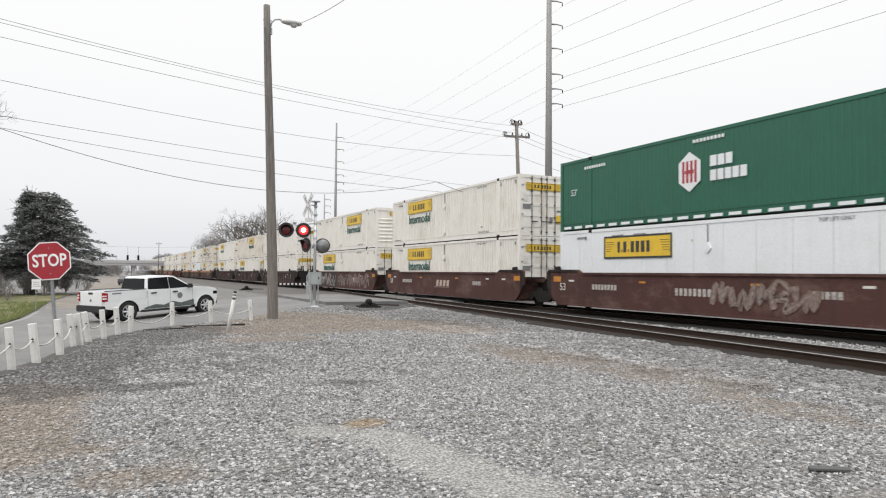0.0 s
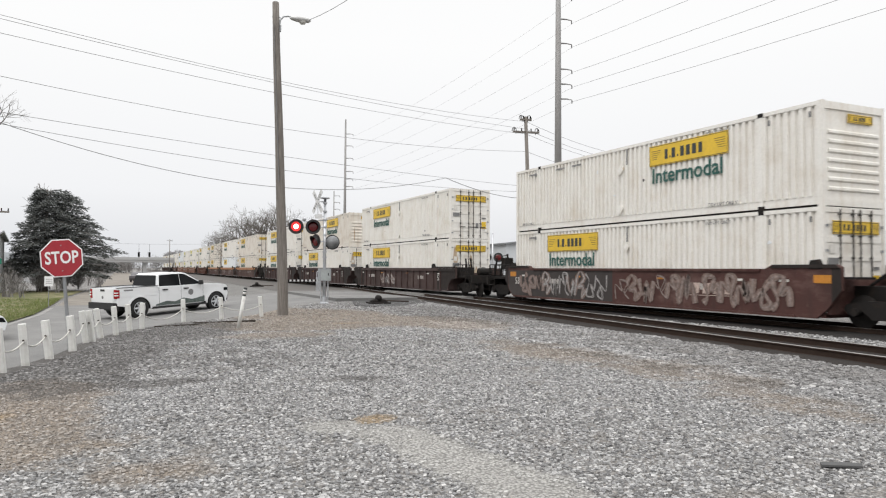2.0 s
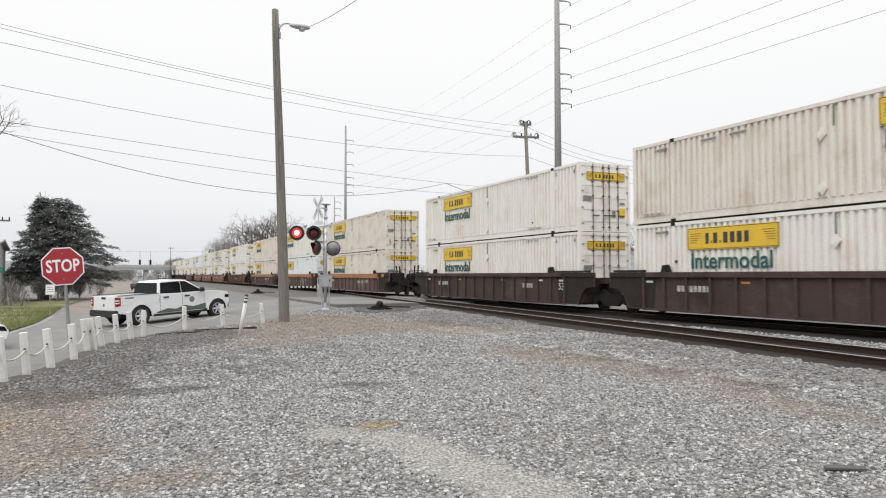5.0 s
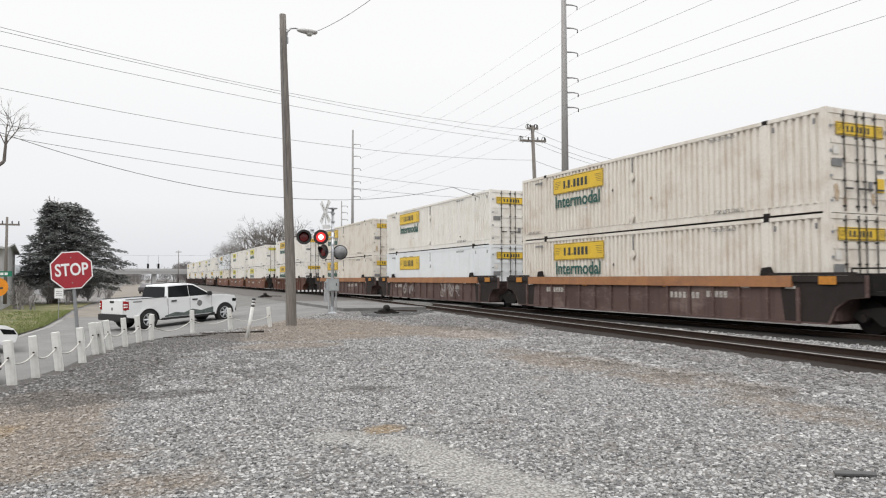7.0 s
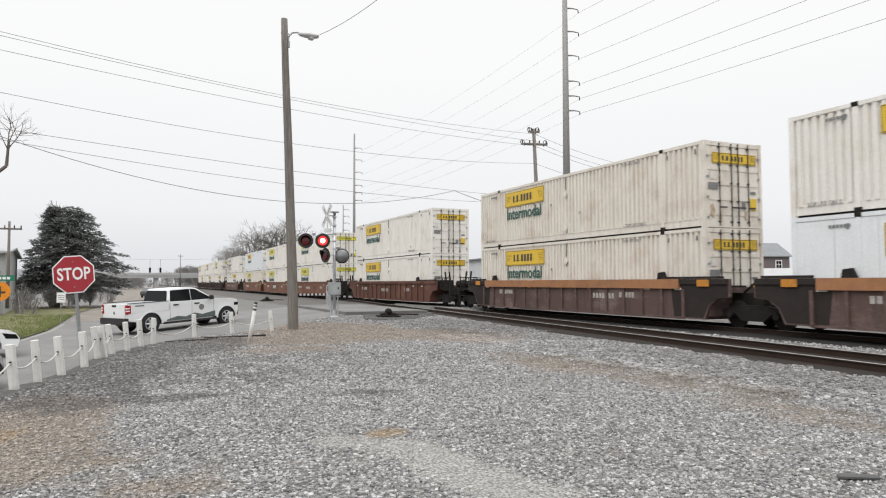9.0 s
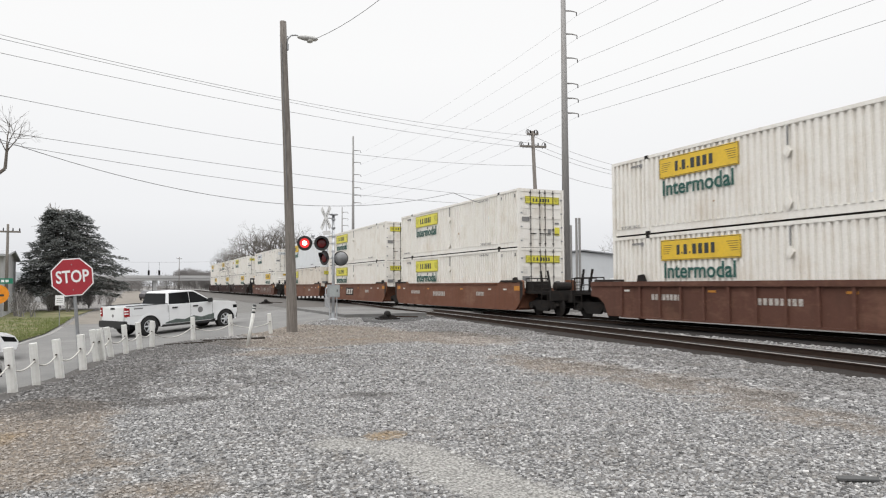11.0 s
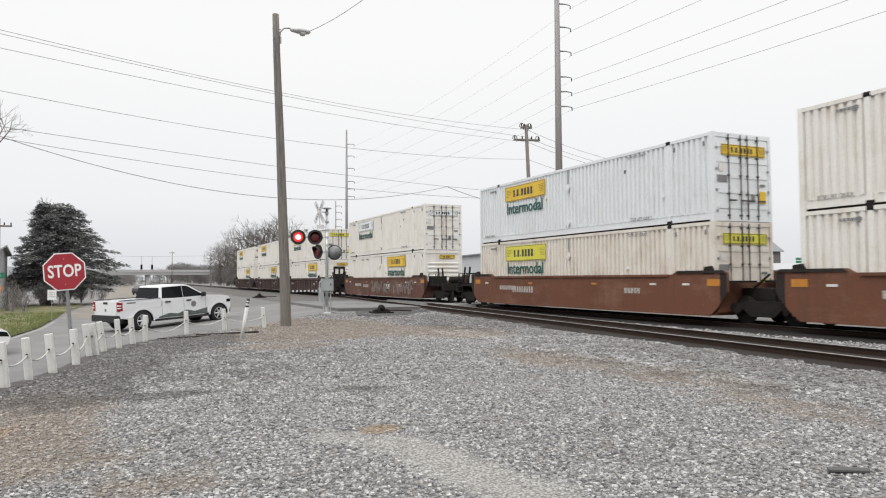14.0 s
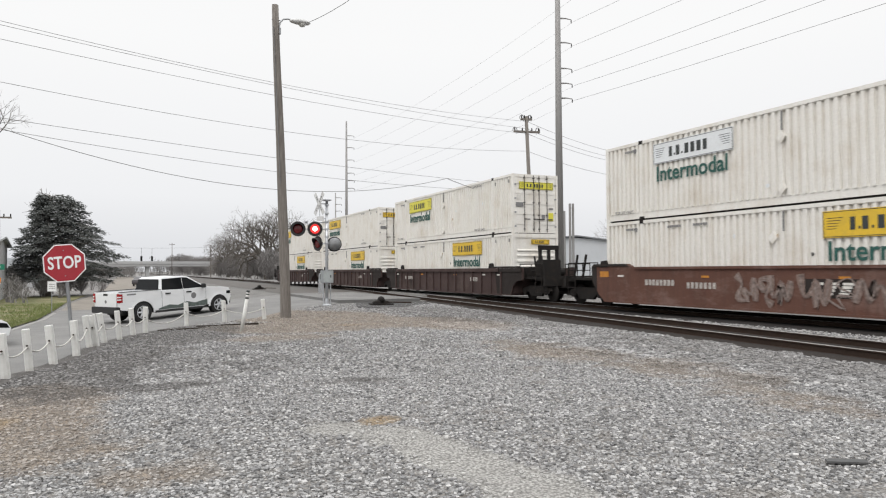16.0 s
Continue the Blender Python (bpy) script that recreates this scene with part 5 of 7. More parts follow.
part("mat", bm, plain("grey_rubber", (0.075, 0.075, 0.075), 0.9), p)
p = thing("switch_stand", "low black switch machine beside the near track", "switch machine", pose(11.1, 31.4, -0.14, 0, 0, -6))
bm = B()
lathe(bm, ((0.04, -0.26), (0.12, -0.22), (0.15, -0.08), (0.15, 0.1), (0.10, 0.24), (0.03, 0.26)), 14, "y", (0, 0, 0.27))
prism(bm, ((-0.42, 0.08), (0.42, 0.08), (0.30, 0.20), (0.12, 0.24), (-0.16, 0.24), (-0.34, 0.18)), "y", -0.20, 0.20)
part("housing", bm, GRIME, p, "", True)
bm = B()
box(bm, -0.5, 0.5, -0.45, 0.45, 0.0, 0.09)
part("base", bm, GRIME, p)
bm = B()
rod(bm, (0.4, 0, 0.14), (1.5, 0.1, 0.10), 0.03)
part("throw_rod", bm, RUST, p)

tagged(copy_thing(p, pose(11.0, 63.0, -0.14, 0, 0, 4)), "low black switch machine beyond the crossing")

# ---- signs and the crossing signal ----
REDPAINT = worn("faded_stop_red", (0.34, 0.018, 0.030), (0.27, 0.045, 0.055), 0.3, 0.45, 0, 2, False, 0)
SIGNWHITE = plain("sign_white", (0.78, 0.78, 0.78), 0.4)


def stop_sign():
    p = thing("stop_sign", "red octagonal stop sign on a steel post", "stop sign", pose(-0.87, 16.42, -0.35, 0, -5.0, 6))
    part("post", rod(B(), (0, 0, 0), (0, 0, 2.35), 0.035, n=10), STEEL, p, "grey steel post")
    rot = Matrix.Translation((-0.02, -0.05, 2.04)) @ END
    R = 0.384 / math.cos(math.pi / 8)
    octo = lambda r: [(r * math.cos((k + 0.5) * math.pi / 4), r * math.sin((k + 0.5) * math.pi / 4)) for k in range(8)]
    o = part("border", prism(B(), octo(R), "z", 0, 0.006), SIGNWHITE, p, "white border")
    o.matrix_basis = rot
    o2 = part("plate", prism(B(), octo(R - 0.024), "z", 0.004, 0.010), REDPAINT, p)
    o2.matrix_basis = rot
    w = lettering("word", "STOP", 0.37, SIGNWHITE, p, rot @ Matrix.Translation((0, 0, 0.012)) @ Matrix.Diagonal((0.68, 0.95, 1, 1)), 0.003, "white word", 1.02, 0.008)
    for z in (-0.26, 0.26):
        bm = B()
        lathe(bm, ((0.012, 0.0), (0.012, 0.016)), 8, "z", (0, z, 0))
        b = part("bolt", bm, STEEL, p)
        b.matrix_basis = rot


stop_sign()
p = thing("small_sign", "small white rectangular sign on a thin post", "sign", pose(-3.52, 44.9, -0.78, 0, 0, 5))
part("post", rod(B(), (0, 0.03, 0), (0, 0.03, 1.70), 0.02, n=8), STEEL, p)
bm = B()
box(bm, -0.22, 0.22, -0.012, 0.0, 1.20, 1.76)
part("plate", bm, SIGNWHITE, p)
bm = B()
for k in range(3):
    box(bm, -0.15, 0.15, -0.018, -0.010, 1.36 + k * 0.11, 1.385 + k * 0.11)
part("lettering", bm, GREYINK, p)

p = thing("street_sign", "green street blade above an orange warning sign", "street sign", pose(-4.75, 32.9, -0.6, 0, 0, 8))
part("post", rod(B(), (0, 0.03, 0), (0, 0.03, 2.6), 0.03, n=8), STEEL, p)
bm = B()
box(bm, -0.5, 0.5, -0.015, 0.0, 2.2, 2.42)
blade = part("blade", bm, plain("sign_green", (0.01, 0.17, 0.10), 0.5), p, "green blade")
bm = B()
for k in range(5):
    box(bm, -0.36 + k * 0.15, -0.25 + k * 0.15, -0.021, -0.013, 2.26, 2.36)
part("lettering", bm, SIGNWHITE, blade)
bm = B()
lathe(bm, ((0.38, -0.015), (0.38, 0.0)), 28, "y", (0, 0, 1.78))
part("warning_disc", bm, plain("sign_orange", (0.75, 0.26, 0.01), 0.5), p, "orange round warning plate")
bm = B()
box(bm, -0.20, 0.20, -0.021, -0.013, 1.70, 1.78)
box(bm, -0.05, 0.05, -0.022, -0.012, 1.55, 1.98)
part("cross", bm, INK, p)

LENS = Mat("dark_red_lens", 0.25)
LENS.color((0.10, 0.008, 0.010))
LENS = LENS.m
LIT = Mat("lit_red_lens", 0.3)
LIT.color((0.35, 0.015, 0.012))
LIT.glow((1.0, 0.055, 0.055), 0.85)
LIT = LIT.m
HOT = Mat("lit_lamp_core", 0.3)
HOT.color((0.8, 0.4, 0.3))
HOT.glow((1.0, 0.72, 0.62), 6.0)
HOT = HOT.m
BLACKDISC = plain("matt_black_disc", (0.018, 0.016, 0.017), 0.55)
LAMPGREY = worn("dull_lamp_housing", (0.21, 0.215, 0.22), (0.08, 0.08, 0.08), 0.5, 0.5, 0.4, 6, False)
ALU = plain("brushed_aluminium", (0.50, 0.51, 0.53), 0.4, 0.7)

def bevel_box(*d):
    bm = box(B(), *d)
    bmesh.ops.recalc_face_normals(bm, faces=bm.faces)
    bmesh.ops.bevel(bm, geom=list(bm.edges), offset=0.02, segments=2, affect="EDGES")
    return bm


signal = thing("crossing_signal", "silver crossing signal mast with red flashing lamps and crossbuck", "crossing signal", pose(8.76, 32.38, -0.17))
part("mast", rod(B(), (0, 0, 0), (0, 0, 4.95), 0.075, 0.065, 12), ALU, signal, "", True)
part("cap", lathe(B(), ((0.16, 4.94), (0.22, 4.96), (0.22, 5.00), (0.10, 5.05)), 14, "z"), ALU, signal)
for z in (4.75, 4.35, 3.95, 3.62, 3.25, 2.95, 2.45, 2.2):
    part("clamp", lathe(B(), ((0.085, z - 0.035), (0.10, z - 0.03), (0.10, z + 0.03), (0.085, z + 0.035)), 12, "z"), ALU, signal)
part("junction_box", bevel_box(-0.27, 0.27, -0.2, 0.16, 1.08, 1.68), worn("cabinet_grey", (0.36, 0.38, 0.39), (0.2, 0.19, 0.17), 0.35, 0.5, 0.3, 3), signal, "grey steel junction cabinet")
part("base", lathe(B(), ((0.22, 0.0), (0.22, 0.06), (0.11, 0.12), (0.10, 0.35)), 12, "z"), ALU, signal)
for x in (-0.16, 0.18):
    part("conduit", rod(B(), (x, 0.02, 0.0), (x, 0.02, 1.10), 0.03, n=8), ALU, signal)
bm = B()
rod(bm, (-0.30, 0, 1.55), (-0.36, 0, 1.50), 0.025, n=8)
rod(bm, (-0.36, 0, 1.50), (-0.36, 0, 0.95), 0.025, n=8)
rod(bm, (-0.36, 0, 0.95), (-0.18, 0, 0.60), 0.025, n=8)
part("conduit", bm, ALU, signal)
bm = box(B(), -0.20, 0.20, -0.212, -0.203, 1.14, 1.62)
part("cabinet_door", bm, worn("cabinet_door_grey", (0.40, 0.43, 0.43), (0.22, 0.21, 0.19), 0.35, 0.5, 0.3, 3), signal)
bm = box(B(), 0.11, 0.15, -0.225, -0.212, 1.34, 1.46)
part("cabinet_latch", bm, BLACKDISC, signal)


def lamp_unit(c, yaw, name="lamp", back=0.17):
    """A lamp with its background disc, hood and lens; faces -y when yaw is 0."""
    m = Matrix.Translation(c) @ Matrix.Rotation(radians(yaw), 4, "Z")
    disc = part(name, lathe(B(), ((0.35, 0.0), (0.35, 0.014)), 32, "y"), BLACKDISC, signal, "black round lamp background")
    disc.matrix_basis = m
    part("housing", lathe(B(), ((back, 0.014), (back, 0.10), (back * 0.8, 0.20), (back * 0.3, 0.27), (0.03, 0.28)), 24, "y"), LAMPGREY, disc, "", True)
    part("lens", lathe(B(), ((0.23, -0.015), (0.18, -0.035), (0.03, -0.055)), 28, "y"), LENS, disc, "dark red lens", True)
    bm = B()
    n = 16
    ring = []
    for k in range(n + 1):
        a = math.pi * (k / n) * 1.2 - 0.1 * math.pi
        ring.append([bm.verts.new((r * math.cos(a), y, r * math.sin(a))) for r, y in ((0.24, 0.0), (0.24, -0.26 * (0.3 + 0.7 * max(0, math.sin(a)))), (0.248, -0.26 * (0.3 + 0.7 * max(0, math.sin(a)))), (0.248, 0.0))])
    for q, r in zip(ring, ring[1:]):
        for k in range(4):
            bm.faces.new((q[k], q[(k + 1) % 4], r[(k + 1) % 4], r[k]))
    part("hood", bm, BLACKDISC, disc, "black visor hood")
    return disc


FACE = 15.0
LEFT_AT, RIGHT_AT = Vector((-1.29, 0.0, 3.62)), Vector((-0.53, 0.0, 3.62))
LEFT_AT.y, RIGHT_AT.y = 0.30, 0.12
lamp_unit(LEFT_AT, -FACE)
lamp_unit(RIGHT_AT, -FACE)
bm = B()
rod(bm, (0, 0.05, 3.62), (-1.2, 0.40, 3.62), 0.03)
rod(bm, (0, 0.05, 3.95), (-0.9, 0.30, 3.86), 0.025)
part("lamp_arm", bm, ALU, signal)
part("finial", lathe(B(), ((0.05, 3.9), (0.09, 3.95), (0.09, 4.0), (0.04, 4.05)), 10, "z", (-0.9, 0.31, 0)), ALU, signal)
side_a = lamp_unit(Vector((-0.45, -0.05, 2.93)), -68)
side_b = lamp_unit(Vector((0.36, 0.0, 2.91)), 172, "lamp", 0.30)
bm = B()
rod(bm, (-0.4, 0, 2.93), (0.34, 0.02, 2.93), 0.03)
part("lamp_arm", bm, ALU, signal)

# one glowing lamp core that swaps from lamp to lamp as they flash
glow = part("lamp_light", lathe(B(), ((0.225, -0.058), (0.21, -0.066), (0.095, -0.071)), 24, "y"), LIT, signal, "lit red lens")
core = part("filament", lathe(B(), ((0.11, -0.0712), (0.09, -0.078), (0.02, -0.082)), 20, "y"), HOT, glow, "bright white-red centre")

# crossbuck and its plate
GATE_A, GATE_B = Vector((9.95, 46.4, 0.70)), Vector((12.15, 46.4, 0.70))
WORNWHITE = worn("worn_sign_white", (0.58, 0.58, 0.58), (0.36, 0.34, 0.33), 0.4, 0.5, 0, 3, False, 0)
buck = Matrix.Translation((-0.36, -0.02, 4.80)) @ Matrix.Rotation(radians(-75), 4, "Z")
for k, a in enumerate((50, -50)):
    bm = B()
    box(bm, -0.64, 0.64, -0.012 - 0.012 * k, 0.0 - 0.012 * k, -0.12, 0.12)
    b_ = part("crossbuck_board", bm, WORNWHITE, signal)
    b_.matrix_basis = buck @ Matrix.Rotation(radians(a), 4, "Y")
    bm = B()
    for j in range(7):
        if j != 3:
            box(bm, -0.43 + j * 0.13, -0.36 + j * 0.13, -0.0175 - 0.012 * k, -0.013 - 0.012 * k, -0.045, 0.045)
    t_ = part("lettering", bm, GREYINK, signal)
    t_.matrix_basis = b_.matrix_basis
bm = B()
box(bm, -0.17, 0.17, -0.012, 0.0, -0.10, 0.10)
q_ = part("number_plate", bm, WORNWHITE, signal)
q_.matrix_basis = Matrix.Translation((-0.32, -0.02, 4.10)) @ Matrix.Rotation(radians(-30), 4, "Z")
bm = B()
rod(bm, (0, 0, 4.80), (-0.36, 0.0, 4.80), 0.025)
rod(bm, (0, 0, 4.10), (-0.32, 0.0, 4.10), 0.02)
rod(bm, (-0.33, 0, 4.02), (-0.36, 0.0, 4.82), 0.018)
part("sign_bracket", bm, ALU, signal)


# the second signal, on the far side of the railway
far = thing("crossing_signal", "crossing signal with a lit red lamp across the railway", "crossing signal", facing(24.50, 45.66))
part("mast", rod(B(), (0.42, 0.12, 0), (0.42, 0.12, 4.4), 0.07, 0.06, 10), ALU, far, "", True)
part("lamp_arm", rod(B(), (-0.45, 0.10, 2.59), (1.2, 0.10, 2.59), 0.03, n=8), ALU, far)
for x, mat in ((-0.0, LIT), (0.84, LENS)):
    d_ = part("lamp", lathe(B(), ((0.35, 0.0), (0.35, 0.014)), 28, "y", (x, 0, 2.59)), BLACKDISC, far, "black round lamp background")
    part("lens", lathe(B(), ((0.21, -0.012), (0.16, -0.035), (0.03, -0.05)), 24, "y", (x, 0, 2.59)), mat, d_)

# lowered gate arm across the far side of the street
gate = thing("crossing_gate", "low striped white gate arm beside the track", "crossing gate", pose(GATE_A.x, GATE_A.y, 0))
_n = 17
_d = GATE_B - GATE_A
for k in range(_n):
    bm = B()
    a, b = _d * (k / _n), _d * ((k + 1) / _n)
    h0 = 0.065
    prism(bm, ((a.x, -h0), (b.x, -h0), (b.x, h0), (a.x, h0)), "y", -0.03, 0.0)
    q = part("stripe", bm, WORNWHITE if k % 2 == 0 else GRIME, gate)
    q.location = (0, 0, GATE_A.z)
part("post", box(B(), _d.x - 0.12, _d.x + 0.12, -0.02, 0.22, -0.2, GATE_A.z + 0.2), ALU, gate, "grey gate stand")

# ---- vehicles ----
def car_paint(name, c, rough=0.3):
    m = Mat(name, rough)
    f = m.noise(2.5, 5)
    m.color(m.mix(m.ramp(f, (0.45, (0, 0, 0)), (0.8, (0.35, 0.35, 0.35))), c, scaled(c, 0.82)))
    m.b.inputs["Coat Weight"].default_value = 0.5
    return m.m


CARWHITE = car_paint("white_car_paint", (0.74, 0.75, 0.76))
CARBLACK = car_paint("black_car_paint", (0.012, 0.012, 0.013), 0.25)
RUBBER = plain("tyre_rubber", (0.016, 0.016, 0.016), 0.85)
TRIM = plain("black_plastic_trim", (0.02, 0.02, 0.021), 0.6)
TAIL = Mat("tail_lamp_red", 0.2)
TAIL.color((0.30, 0.016, 0.022))
TAIL = TAIL.m
DECAL = plain("dark_green_decal", (0.10, 0.125, 0.115), 0.5, 0, 0.5)


def arch(cx, r, z0, n=9):
    a0 = math.asin(max(-1, min(1, (z0 - 0.40) / r)))
    return [(cx - r * math.cos(a0 + (math.pi - 2 * a0) * k / n), 0.40 + r * math.sin(a0 + (math.pi - 2 * a0) * k / n)) for k in range(n + 1)]


def wheel(v, x, y, r, w=0.26, side=-1):
    t = part("wheel", lathe(B(), ((r * 0.62, -w / 2), (r * 0.95, -w / 2), (r, -w / 2 + 0.04), (r, w / 2 - 0.04), (r * 0.95, w / 2), (r * 0.62, w / 2)), 28, "y"), RUBBER, v, "black tyre with alloy rim", True)
    t.location = (x, y, r)
    bm = B()
    lathe(bm, ((r * 0.63, side * (w / 2 - 0.06)), (r * 0.63, side * (w / 2 + 0.004)), (r * 0.56, side * (w / 2 + 0.006)), (r * 0.52, side * (w / 2 - 0.05))), 24, "y")
    for k in range(6):
        a = k * math.tau / 6
        rod(bm, (0, side * (w / 2 - 0.015), 0), (r * 0.56 * math.cos(a), side * (w / 2 - 0.01), r * 0.56 * math.sin(a)), 0.055, 0.04, 6)
    lathe(bm, ((0.10, side * (w / 2 - 0.03)), (0.08, side * (w / 2 + 0.01))), 14, "y")
    part("rim", bm, ALU, t, "silver alloy rim")
    return t


def pickup():
    v = thing("pickup_truck", "white crew-cab pickup truck waiting at the crossing", "pickup truck", pose(1.99, 35.66, -0.66, 0, -2.5, 31.1))
    W = 1.0
    RW, FW = -1.88, 2.165
    low = [(-2.95, 0.62), (-2.42, 0.55)] + arch(RW, 0.53, 0.52) + [(-1.28, 0.46), (1.28, 0.46)] + arch(FW, 0.53, 0.52) + [(2.70, 0.5), (2.80, 0.55), (2.87, 0.78), (2.87, 1.10), (2.77, 1.24), (2.35, 1.31), (1.50, 1.36), (-0.95, 1.33), (-0.95, 0.98), (-2.95, 0.98)]
    bm = prism(B(), low, "y", -W, W)
    part("body", bevelled(bm, 0.035), CARWHITE, v, "glossy white body", False)
    for s in (-1, 1):
        bm = B()
        y0, y1 = (W - 0.10, W) if s > 0 else (-W, -W + 0.10)
        prism(bm, ((-2.96, 0.96), (-0.97, 0.96), (-0.97, 1.38), (-2.96, 1.38)), "y", y0, y1)
        part("bed_side", bevelled(bm, 0.02), CARWHITE, v)
        bm = B()
        box(bm, -2.93, -0.98, min(s * W, s * (W - 0.11)), max(s * W, s * (W - 0.11)), 1.38, 1.405)
        part("bed_rail", bm, TRIM, v, "black bed rail cap")
        bm = prism(B(), [(RW - 0.59 * math.cos(k * math.pi / 12), 0.42 + 0.59 * math.sin(k * math.pi / 12)) for k in range(13)] + [(RW - 0.522 * math.cos(k * math.pi / 12), 0.42 + 0.522 * math.sin(k * math.pi / 12)) for k in range(12, -1, -1)], "y", min(s * (W - 0.02), s * (W + 0.03)), max(s * (W - 0.02), s * (W + 0.03)))
        part("wheel_arch", bm, CARWHITE, v)
        bm = prism(B(), [(FW - 0.59 * math.cos(k * math.pi / 12), 0.42 + 0.59 * math.sin(k * math.pi / 12)) for k in range(13)] + [(FW - 0.522 * math.cos(k * math.pi / 12), 0.42 + 0.522 * math.sin(k * math.pi / 12)) for k in range(12, -1, -1)], "y", min(s * (W - 0.02), s * (W + 0.03)), max(s * (W - 0.02), s * (W + 0.03)))
        part("wheel_arch", bm, CARWHITE, v)
        bm = B()
        box(bm, -1.25, 1.55, min(s * (W + 0.06), s * (W - 0.10)), max(s * (W + 0.06), s * (W - 0.10)), 0.37, 0.44)
        part("running_board", bm, TRIM, v, "black running board")
        bm = B()
        box(bm, -3.0, -2.80, min(s * (W + 0.006), s * (W - 0.17)), max(s * (W + 0.006), s * (W - 0.17)), 0.93, 1.33)
        tl = part("tail_lamp", bevelled(bm, 0.02), TAIL, v, "dark red tail lamp with white C band")
        bm = B()
        box(bm, -3.006, -2.88, min(s * (W + 0.011), s * (W - 0.10)), max(s * (W + 0.011), s * (W - 0.10)), 1.05, 1.10)
        box(bm, -3.006, -2.88, min(s * (W + 0.011), s * (W - 0.10)), max(s * (W + 0.011), s * (W - 0.10)), 1.16, 1.21)
        part("reversing_lens", bm, SIGNWHITE, tl)
        bm = B()
        prism(bm, ((1.10, 1.33), (1.30, 1.33), (1.27, 1.53), (1.12, 1.53)), "y", min(s * (W + 0.04), s * (W + 0.26)), max(s * (W + 0.04), s * (W + 0.26)))
        part("mirror", bevelled(bm, 0.03), TRIM, v, "black wing mirror")
        for x in (-0.62, 0.48):
            bm = B()
            box(bm, x - 0.13, x + 0.13, min(s * W, s * (W + 0.03)), max(s * W, s * (W + 0.03)), 1.16, 1.22)
            part("door_handle", bm, TRIM, v, "black door handle")
        # door seams
        for x in (-0.92, 0.22, 1.42):
            bm = B()
            box(bm, x - 0.006, x + 0.006, min(s * (W - 0.01), s * (W + 0.002)), max(s * (W - 0.01), s * (W + 0.002)), 0.52, 1.31)
            part("door_seam", bm, TRIM, v)
        # dark stripe decal low on the doors
        bm = B()
        prism(bm, ((-1.1, 0.55), (-0.55, 0.68), (-0.1, 0.62), (0.35, 0.76), (0.8, 0.66), (1.5, 0.78), (1.5, 0.50), (0.2, 0.49), (-1.1, 0.49)), "y", min(s * W, s * (W + 0.004)), max(s * W, s * (W + 0.004)))
        part("side_decal", bm, DECAL, v, "dark green mountain stripe decal")
        bm = lathe(B(), ((0.14, s * W), (0.14, s * (W + 0.004))), 18, "y", (0.74, 0, 1.0))
        part("door_badge", bm, GREYINK, v, "round grey door badge")
        bm = B()
        box(bm, -2.62, -2.20, min(s * W, s * (W + 0.004)), max(s * W, s * (W + 0.004)), 1.24, 1.30)
        part("model_decal", bm, GREYINK, v)
        bm = B()
        box(bm, 2.62, 2.85, min(s * (W - 0.2), s * (W + 0.004)), max(s * (W - 0.2), s * (W + 0.004)), 0.95, 1.10)
        part("headlamp", bm, GLASSDARK, v)
    # cab with leaning sides
    bm = B()
    prof = [(-1.04, 1.30), (-0.90, 1.86), (-0.78, 1.92), (0.32, 1.94), (0.56, 1.90), (1.57, 1.30)]
    half = lambda z: W - 0.015 - 0.17 * (z - 1.26) / 0.66
    L_ = [bm.verts.new((x, -half(z), z)) for x, z in prof]
    R_ = [bm.verts.new((x, half(z), z)) for x, z in prof]
    for k in range(len(prof)):
        j = (k + 1) % len(prof)
        bm.faces.new((L_[k], L_[j], R_[j], R_[k]))
    bm.faces.new(L_[::-1])
    bm.faces.new(R_)
    part("cab", bevelled(bm, 0.03), CARWHITE, v)
    for s in (-1, 1):
        for quad in (((-0.90, 1.36), (-0.81, 1.85), (0.195, 1.875), (0.195, 1.335)), ((0.22, 1.335), (0.22, 1.875), (0.50, 1.855), (1.44, 1.335))):
            bm = B()
            o1 = [bm.verts.new((x, s * (half(z) + 0.006), z)) for x, z in quad]
            o2 = [bm.verts.new((x, s * (half(z) - 0.01), z)) for x, z in quad]
            bm.faces.new(o1)
            bm.faces.new(o2[::-1])
            for k in range(4):
                bm.faces.new((o1[k], o2[k], o2[(k + 1) % 4], o1[(k + 1) % 4]))
            part("side_window", bm, GLASSDARK, v, "dark tinted window")
    for nm, a, b in (("rear_window", (-1.02, 1.36), (-0.908, 1.84)), ("windscreen", (1.47, 1.36), (0.63, 1.86))):
        bm = B()
        dx = -0.02 if nm[0] == "r" else 0.012
        vs = []
        for o in (0.0, 1.0):
            for (x, z), s in ((a, -1), (a, 1), (b, 1), (b, -1)):
                vs.append(bm.verts.new((x + dx * (0.3 + o), s * (half(z) - 0.075), z + 0.006 * o)))
        for f in ((0, 1, 2, 3), (7, 6, 5, 4), (0, 4, 5, 1), (1, 5, 6, 2), (2, 6, 7, 3), (3, 7, 4, 0)):
            bm.faces.new([vs[i] for i in f])
        part(nm, bm, GLASSDARK, v, "dark glass")
    bm = B()
    box(bm, -3.0, -2.9, -W + 0.18, W - 0.18, 0.72, 1.37)
    gate = part("tailgate", bevelled(bm, 0.02), CARWHITE, v)
    bm = B()
    box(bm, -3.012, -2.99, -0.16, 0.16, 1.24, 1.33)
    part("gate_handle", bm, TRIM, gate)
    bm = lathe(B(), ((0.07, -3.01), (0.07, -2.99)), 14, "x", (0, 0, 0.98))
    part("badge", bm, GREYINK, gate)
    bm = B()
